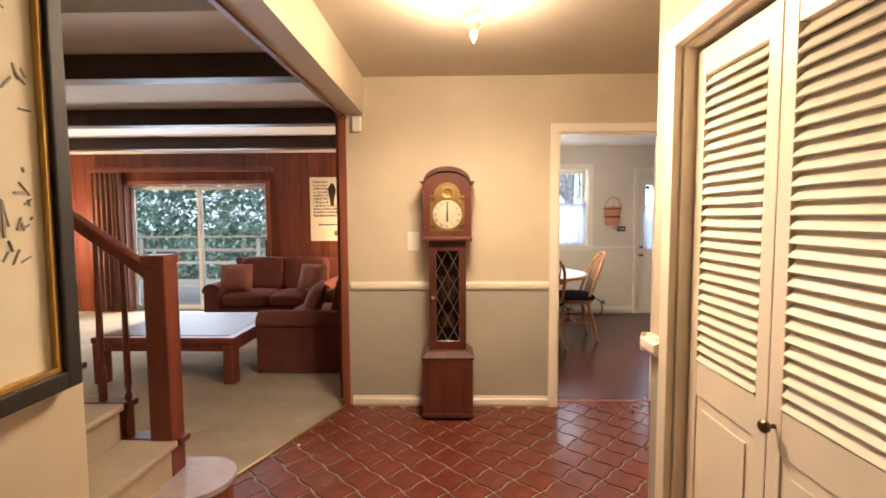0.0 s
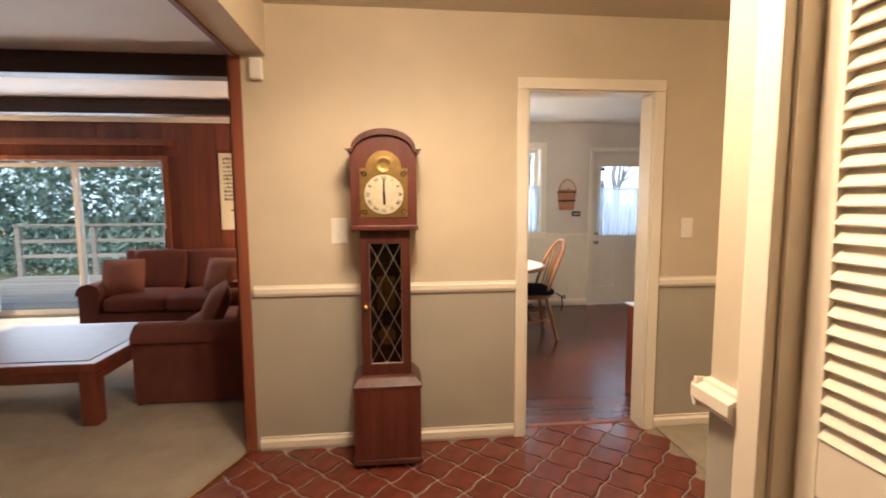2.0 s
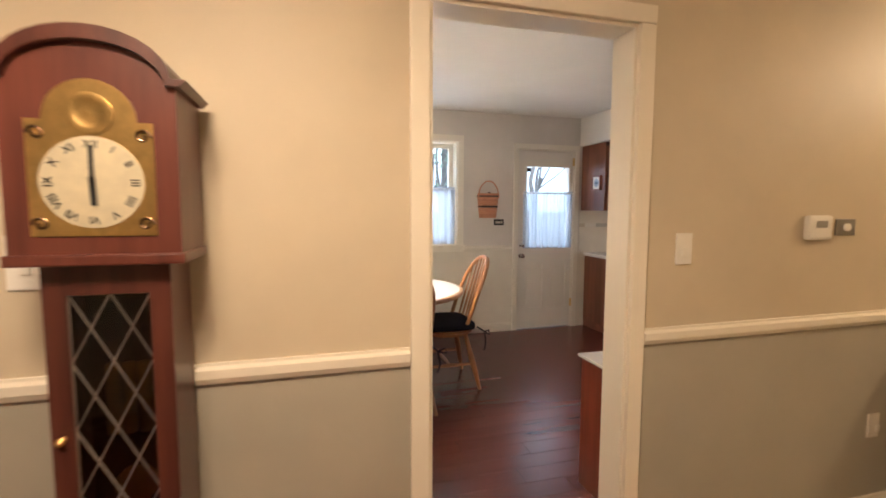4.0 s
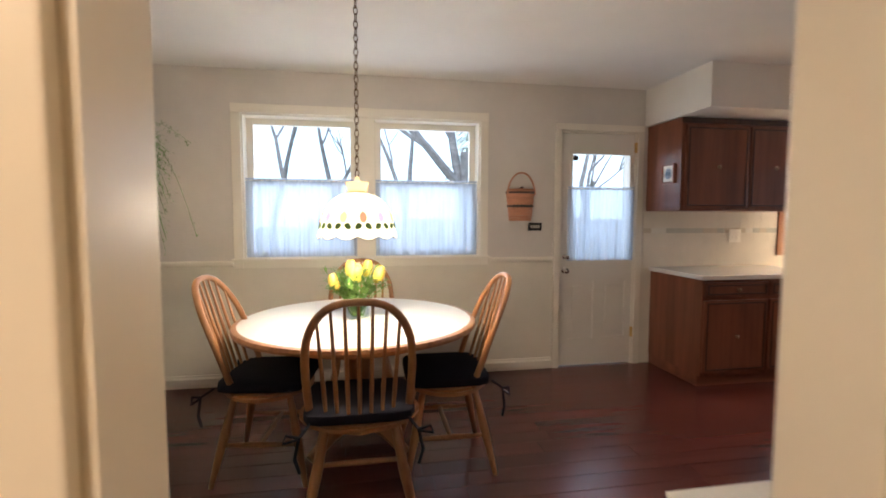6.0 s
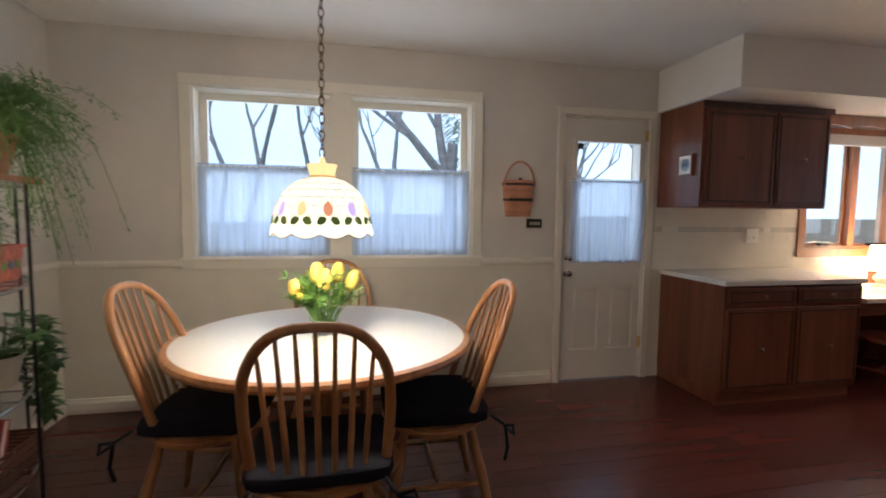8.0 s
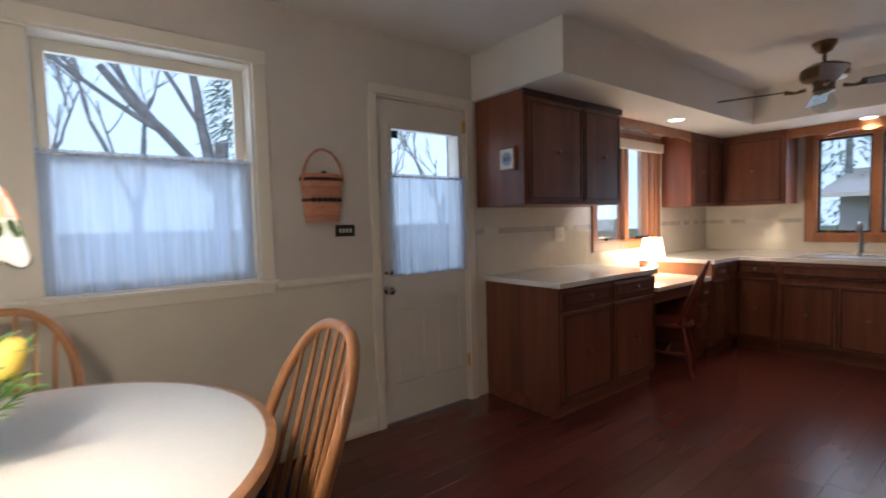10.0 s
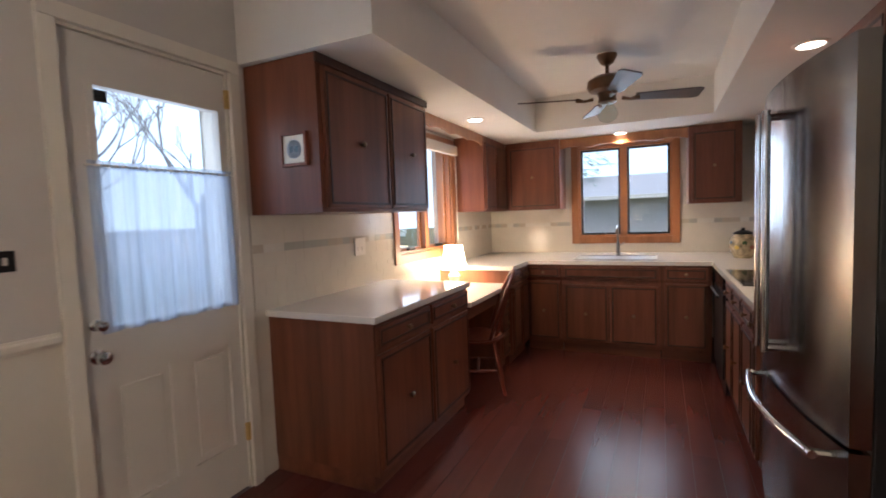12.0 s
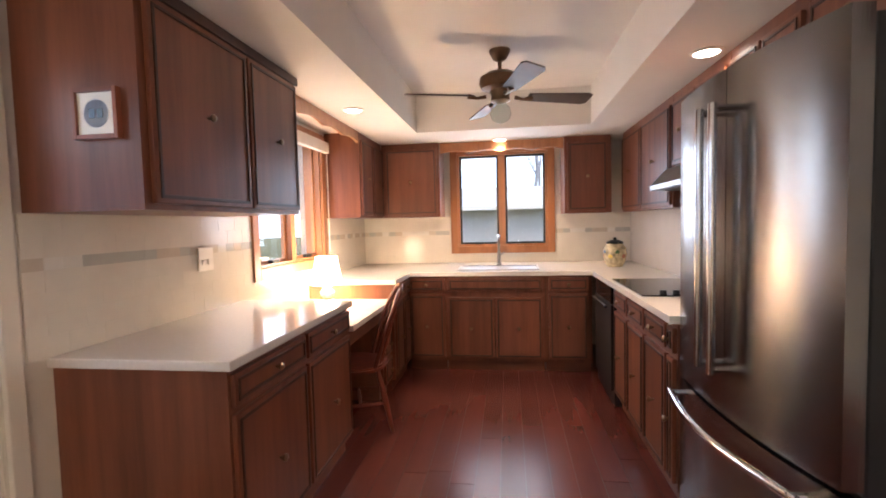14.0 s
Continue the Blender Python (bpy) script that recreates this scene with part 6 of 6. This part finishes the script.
# stained glass pendant over the table
pd = thing("pendant_lamp", "leaded stained-glass dome pendant with tulip border on a chain", "pendant lamp", (1.415, 5.52, 0))
pd.scale = (0.92, 0.92, 1)
rows = [(0.056, 1.450), (0.092, 1.441), (0.124, 1.424), (0.150, 1.401), (0.170, 1.373), (0.184, 1.342), (0.195, 1.308), (0.203, 1.273), (0.212, 1.240)]
NCOL = 24
cols = [glow(n, c, s) for n, c, s in (("glass_red", (0.85, 0.34, 0.18), 0.8), ("glass_purple", (0.60, 0.45, 0.80), 0.9), ("glass_green", (0.14, 0.20, 0.05), 0.25), ("glass_amber", (0.95, 0.66, 0.30), 1.0))]
dome = part("dome_ring", skin(bmesh.new(), [ring_pts((0, 0, z), (0, 0, 1), r, 24, Vector((1, 0, 0))) for r, z in ((0.055, 1.449), (0.059, 1.453), (0.053, 1.457))]), M_BRASS, pd)
lead2 = bmesh.new()


def on_dome(a, i):
    k = min(int(i), len(rows) - 2)
    f = i - k
    r, z = rows[k][0] * (1 - f) + rows[k + 1][0] * f, rows[k][1] * (1 - f) + rows[k + 1][1] * f
    return r, z


for i, ((r0, z0), (r1, z1)) in enumerate(zip(rows, rows[1:])):
    last = i == len(rows) - 2
    for c in range(NCOL):
        off = 0.5 if i % 2 else 0.0
        n = 4 if last else 1
        a0, a1 = 2 * math.pi * (c + off) / NCOL, 2 * math.pi * (c + 1 + off) / NCOL
        arc = [a0 + (a1 - a0) * k / n for k in range(n + 1)]
        q = [(r0, a, z0) for a in arc] + [(r1, a, z1 - (0.016 * abs(math.sin(a * 6)) if last else 0)) for a in reversed(arc)]
        out = [Vector((r * math.cos(a), r * math.sin(a), z)) for r, a, z in q]
        inn = [Vector(((r - 0.003) * math.cos(a), (r - 0.003) * math.sin(a), z)) for r, a, z in q]
        gp = part("glass_piece", skin(bmesh.new(), [out, inn]), M_STGLASS, dome)
        gp.visible_shadow = False
        if not last:
            tube([out[0], out[1]], 0.0011, 4, lead2)
            tube([out[1], out[2]], 0.0010, 4, lead2)
        else:
            tube(out[n + 1:], 0.0022, 4, lead2)
# tulip border: petal and leaf pieces proud of the dome
for c in range(12):
    ac = 2 * math.pi * (c + 0.3) / 12
    def piece(da, di, wa, hi_, tilt, mt):
        pts = []
        for k in range(10):
            t_ = 2 * math.pi * k / 10
            u, v = wa * math.cos(t_) * (1 - 0.35 * max(0, math.sin(t_))), hi_ * math.sin(t_)
            u, v = u * math.cos(tilt) - v * 0.17 * math.sin(tilt), v * math.cos(tilt) + u / 0.17 * math.sin(tilt)
            r, z = on_dome(0, min(7.6, max(0.5, 6.0 + di - v)))
            a = ac + da + u
            pts.append([Vector(((r + e) * math.cos(a), (r + e) * math.sin(a), z)) for e in (0.001, 0.004)])
        gp2 = part("flower_piece" if mt is not cols[2] else "leaf_piece", skin(bmesh.new(), [[p[0] for p in pts], [p[1] for p in pts]]), mt, dome)
        gp2.visible_shadow = False
    piece(0.0, -0.7, 0.105, 0.85, 0.0, (cols[0], cols[1], cols[3])[c % 3])
    piece(-0.13, 0.55, 0.10, 0.42, 0.5, cols[2])
    piece(0.13, 0.55, 0.10, 0.42, -0.5, cols[2])
part("leading", lead2, M_LEAD, dome, kind="stuff")
cap = part("crown_cap", lathe([(0.050, 1.457), (0.060, 1.497), (0.062, 1.501), (0.03, 1.503), (0.012, 1.51), (0.008, 1.53)], 12), cols[3], pd, "amber glass crown", True)
part("lamp_bulb", lathe([(0.012, 1.44), (0.03, 1.41), (0.032, 1.38), (0.02, 1.355), (0.001, 1.348)], 14), M_BULB, pd, "", True).visible_shadow = False
nl = 28
link = mesh_from(tube([(0.011 * math.cos(k * 0.5236), 0, 0.021 * math.sin(k * 0.5236)) for k in range(13)], 0.0026, 5), "chain_link", M_BRONZE, True)
for k in range(nl):
    ob = new("chain_link", link)
    ob.parent = pd
    ob.matrix_basis = pose(0, 0, 1.545 + k * (2.425 - 1.545) / (nl - 1), 0, 0, 90 * (k % 2) + 25)
part("ceiling_canopy", lathe([(0.06, 2.4495), (0.06, 2.44), (0.03, 2.425), (0.008, 2.415)], 18), M_BRONZE, pd, "", True)


# ---- outside ----
structure("ground", box(-400, 400, 7.25, 400, -0.9, -0.5), M_LAWN, "winter lawn")
structure("ground_east", box(7.85, 400, -200, 7.25, -0.9, -0.5), M_LAWN, "winter lawn beside the house")


def sky_curve():
    pts = [(90 * math.cos(radians(a)), 90 * math.sin(radians(a))) for a in range(-60, 181, 10)]
    bm = bmesh.new()
    return skin(bm, [[Vector((x, y, -2)) for x, y in pts], [Vector((x, y, 70)) for x, y in pts]], False, False)


structure("backdrop", sky_curve(), M_HAZE, "plain pale overcast sky in the distance")


def bare_tree(x, y, h, r, seed, lean=0.0, label="bare winter tree with dark forking limbs"):
    t = thing("bare_tree", label, "tree", (x, y, -0.5))
    rt = random.Random(seed)
    bm = bmesh.new()

    def grow(p, d, ln, rad, depth):
        pts = [p]
        n = 4
        for i in range(n):
            d = (d + Vector((rt.uniform(-0.16, 0.16), rt.uniform(-0.16, 0.16), rt.uniform(-0.02, 0.10)))).normalized()
            pts.append(pts[-1] + d * ln / n)
        tube(pts, [rad * (1 - 0.45 * i / n) for i in range(n + 1)], 6 if depth < 2 else 4, bm)
        if depth < 5:
            for k in range(2 if depth < 1 else rt.choice((2, 3))):
                nd = (d + Vector((rt.uniform(-0.85, 0.85), rt.uniform(-0.6, 0.6), rt.uniform(-0.1, 0.5)))).normalized()
                grow(pts[rt.choice((2, 3, 4))], nd, ln * rt.uniform(0.6, 0.85), rad * 0.56, depth + 1)

    grow(Vector((0, 0, 0)), Vector((lean, 0, 1)).normalized(), h * 0.36, r, 0)
    part("branches", bm, M_BARK, t, "", True)


for i, (x, y, h, r, ln) in enumerate(((-1.2, 17, 8, 0.13, 0.1), (0.8, 20, 9, 0.15, -0.1), (2.5, 18, 8, 0.14, 0.1), (3.4, 13.2, 9, 0.18, 0.15), (-3.0, 22, 9, 0.15, 0.0), (8.5, 17, 8, 0.13, 0.0), (9.8, 20, 8, 0.14, -0.1), (6.4, 21, 9, 0.13, 0.1), (12, 18, 8, 0.13, 0), (29, 4.2, 11, 0.2, 0.1))):
    bare_tree(x, y, h, r, 60 + i, ln)


def evergreen(x, y, h, r, seed, name="evergreen_tree", label="blue-green conifer behind the house"):
    t = thing(name, label, "tree", (x, y, -0.5))
    part("trunk", rod((0, 0, 0), (0, 0, h), 0.16, 0.03), M_BARK, t)
    rt = random.Random(seed)
    bm = bmesh.new()
    for k in range(1500):
        u = rt.random() ** 0.8
        a = rt.uniform(0, 6.28)
        rr_ = r * (1 - u) * rt.uniform(0.25, 1.0) + 0.1
        p = Vector((rr_ * math.cos(a), rr_ * math.sin(a), 0.4 + u * (h - 0.5) - 0.25 * rr_))
        leaf_into(bm, p, (math.cos(a) + rt.uniform(-0.5, 0.5), math.sin(a) + rt.uniform(-0.5, 0.5), rt.uniform(-0.6, 0.2)), rt.uniform(0.3, 0.6), 0.10)
    part("needles", bm, M_BUSH, t, "", kind="stuff")


evergreen(5.6, 18.5, 9, 2.0, 81)
evergreen(22, 8.5, 9, 2.6, 82)
sb = thing("shrub_border", "tall leafy evergreen shrubs beyond the deck", "shrubs", (-6.5, 15.5, -0.5), kind="stuff")
rt = random.Random(90)
bm = bmesh.new()
for k in range(24000):
    x = rt.uniform(-9, 3.6)
    top = 7.0 + 2.0 * noise.noise((x * 0.6, 0, 3))
    z = rt.random() ** 1.15 * top
    y = rt.uniform(-1.2, 1.2) + 0.8 * noise.noise((x, z, 0))
    if noise.noise((x * 0.9, y, z * 0.9)) > -0.33:
        leaf_into(bm, (x, y, z), (rt.uniform(-1, 1), rt.uniform(-1, 0.3), rt.uniform(-0.7, 0.7)), rt.uniform(0.10, 0.20), rt.uniform(0.06, 0.11))
for k in range(13000):
    x, z = rt.uniform(-10, 3.4), rt.random() * 6.5
    leaf_into(bm, (x, rt.uniform(1.5, 2.4), z), (rt.uniform(-1, 1), rt.uniform(-0.6, 0.3), rt.uniform(-0.7, 0.7)), rt.uniform(0.25, 0.45), rt.uniform(0.16, 0.28))
part("leaves", bm, M_BUSH, sb, "", kind="stuff")
dkk = thing("deck", "weathered wooden deck with post and rail guard", "deck", (0, 0, 0))
for k in range(26):
    part("deck_board", box(-7.0, -0.5, 7.27 + 0.145 * k, 7.27 + 0.145 * k + 0.138, -0.06, -0.02), M_DECK, dkk)
for x in (-7.0, -5.6, -4.2, -2.8, -1.4):
    part("post", box(x, x + 0.09, 10.95, 11.04, -0.5, 0.98), M_DECK, dkk)
for z in (0.35, 0.65):
    part("lower_rail", box(-7.0, -0.5, 10.97, 11.0, z, z + 0.07), M_DECK, dkk)
part("top_rail", box(-7.0, -0.5, 10.92, 11.06, 0.98, 1.02), M_DECK, dkk)
nh = thing("neighbour_house", "pale single-storey neighbour house with shingle roof", "house", (19, 3.5, -0.5))
part("wall", box(0, 8, -5, 4.6, 0, 2.3), M_SIDING, nh)
part("roof", skin(bmesh.new(), [[Vector((x, y, z)) for x, y, z in ((-0.5, s, 2.3), (8.5, s, 2.3), (4, s, 3.3))] for s in (-5.5, 5.1)]), M_ROOF, nh)
part("gutter", box(-0.6, -0.5, -5.5, 5.1, 2.22, 2.34), M_WHITE, nh)
for y in (-2.5,):
    part("window", box(-0.02, 0.0, y, y + 1.0, 1.0, 1.9), M_BLACK, nh)
hedge = thing("far_hedge", "hazy distant garden fence beyond the lawn", "fence", (0, 26, -0.5), kind="stuff")
bm = bmesh.new()
for k in range(120):
    box(-1 + 0.32 * k, -1 + 0.32 * k + 0.30, 0, 0.03, 0, 1.75, 0, bm)
part("boards", bm, M_DECK, hedge, "", kind="stuff")


# ---- floor and wall pieces ----
PITCH = 0.168
outline = []
for sx, sy, dx, dy in ((-1, -1, 1, 0), (1, -1, 0, 1), (1, 1, -1, 0), (-1, 1, 0, -1)):
    for k in range(6):
        u = k / 6
        wv = 0.0075 * math.sin(2 * math.pi * u)
        h = PITCH / 2 - 0.005
        outline.append((sx * h + dx * 2 * h * u - dy * wv * -1, sy * h + dy * 2 * h * u - dx * wv))


def tile_mesh():
    bm = bmesh.new()
    lo = [Vector((x, y, -0.004)) for x, y in outline]
    mi = [Vector((x, y, 0.002)) for x, y in outline]
    hi = [Vector((x * 0.955, y * 0.955, 0.0065)) for x, y in outline]
    return skin(bm, [lo, mi, hi])


tile_me = mesh_from(tile_mesh(), "tile", M_TILE, True)
tiles = tagged(new("floor_hall_tiles"), "glazed terracotta floor tiles laid on the diagonal", "floor", "", "structure")
rest = bmesh.new()
c45 = math.sqrt(0.5)
rt = random.Random(7)
for i in range(-30, 31):
    for j in range(-30, 31):
        x, y = 0.9 + (i - j) * PITCH * c45, 2.3 + (i + j) * PITCH * c45
        if not (-0.80 < x < 2.08 and -1.6 < y < 3.62) or (x > 1.27 and y < 1.98) or (x < -0.33 and y < 1.0):
            continue
        if y > 3.50 and not 1.2 < x < 2.0:
            continue
        if x < -0.36 and y > 2.44 + (x + 0.80) * 2.52 + 0.12:
            continue
        if y > 1.25:
            ob = new("tile", tile_me)
            ob.parent = tiles
            ob.matrix_basis = pose(x, y, rt.uniform(-0.0008, 0.0008), rt.uniform(-0.35, 0.35), rt.uniform(-0.35, 0.35), 45)
        else:
            box(x - 0.055, x + 0.055, y - 0.055, y + 0.055, -0.004, 0.006, 0, rest)
part("far_tiles", rest, M_TILE, tiles, "", kind="stuff")
structure("trim_carpet_edge", slab([(-0.80, 2.44), (-0.36, 3.55), (-0.345, 3.545), (-0.785, 2.435)][::-1], 0.0, 0.016), M_BRASS, "thin strip along the carpet edge")

planks = tagged(new("floor_kitchen_planks"), "dark cherry plank floor", "floor", "", "structure")
PW = 0.128
lengths = {}
row = 0
y = 3.65
while y < 6.97:
    x = -0.26 - rt.uniform(0, 1.0)
    while x < 7.65:
        x0, x1 = max(x, -0.26), min(x + 1.22, 7.65)
        if x1 - x0 > 0.02:
            part("plank", box(x0 + 0.001, x1 - 0.001, y + 0.0012, min(y + PW, 6.975) - 0.0012, -0.01, 0.002), M_PLANK, planks)
        x += 1.22
    y += PW

M_BTILE = plain("glazed_cream_tile", (0.68, 0.64, 0.56), 0.14, 0, 0.05, 5)
M_MOSAIC = [plain("glass_mosaic_" + n, c, 0.1) for n, c in (("grey", (0.46, 0.46, 0.42)), ("white", (0.7, 0.68, 0.62)), ("tan", (0.55, 0.49, 0.40)))]
TW, TH = 0.152, 0.075


def backsplash(name, a0, a1, z1, pos, out, along, holes=()):
    root = tagged(new(name), "glossy cream subway tiles with a mosaic band", "backsplash", "", "structure")
    lo, hi = sorted((pos, pos + out * 0.0076))
    part("grout_bed", wall_along(along, a0, a1, lo, hi, 0.886, z1, holes), M_BTILE, root)
    me = {}
    z, r = 0.888, 0
    while z < z1 - 0.01:
        mosaic = abs(z - (0.888 + 4 * TH)) < 0.02
        h = 0.045 if mosaic else TH
        a = a0 - (TW / 2 if r % 2 else 0)
        w = 0.075 if mosaic else TW
        while a < a1:
            p, q = max(a, a0), min(a + w, a1)
            s, t = z, min(z + h, z1)
            for hl_ in holes:
                if hl_[0] < (p + q) / 2 < hl_[1] and hl_[2] < (s + t) / 2 < hl_[3]:
                    p = q
            if q - p > 0.015:
                lo2, hi2 = sorted((pos + out * 0.003, pos + out * 0.009))
                bx = (p + 0.0006, q - 0.0006, lo2, hi2) if along == "x" else (lo2, hi2, p + 0.001, q - 0.001)
                part("mosaic_tile" if mosaic else "tile", box(*bx, s + 0.0006, t - 0.0006), rt.choice(M_MOSAIC) if mosaic else M_BTILE, root)
            a += w
        z += h
        r += 1


backsplash("backsplash_north", 3.93, 7.645, 1.384, 6.975, -1, "x", [(LWIN[0] - 0.075, LWIN[1] + 0.075, LWIN[2] - 0.075, 2.2)])
backsplash("backsplash_east", 4.14, 6.965, 1.384, 7.65, -1, "y", [(FWIN[0] - 0.075, FWIN[1] + 0.075, FWIN[2] - 0.075, 2.2)])
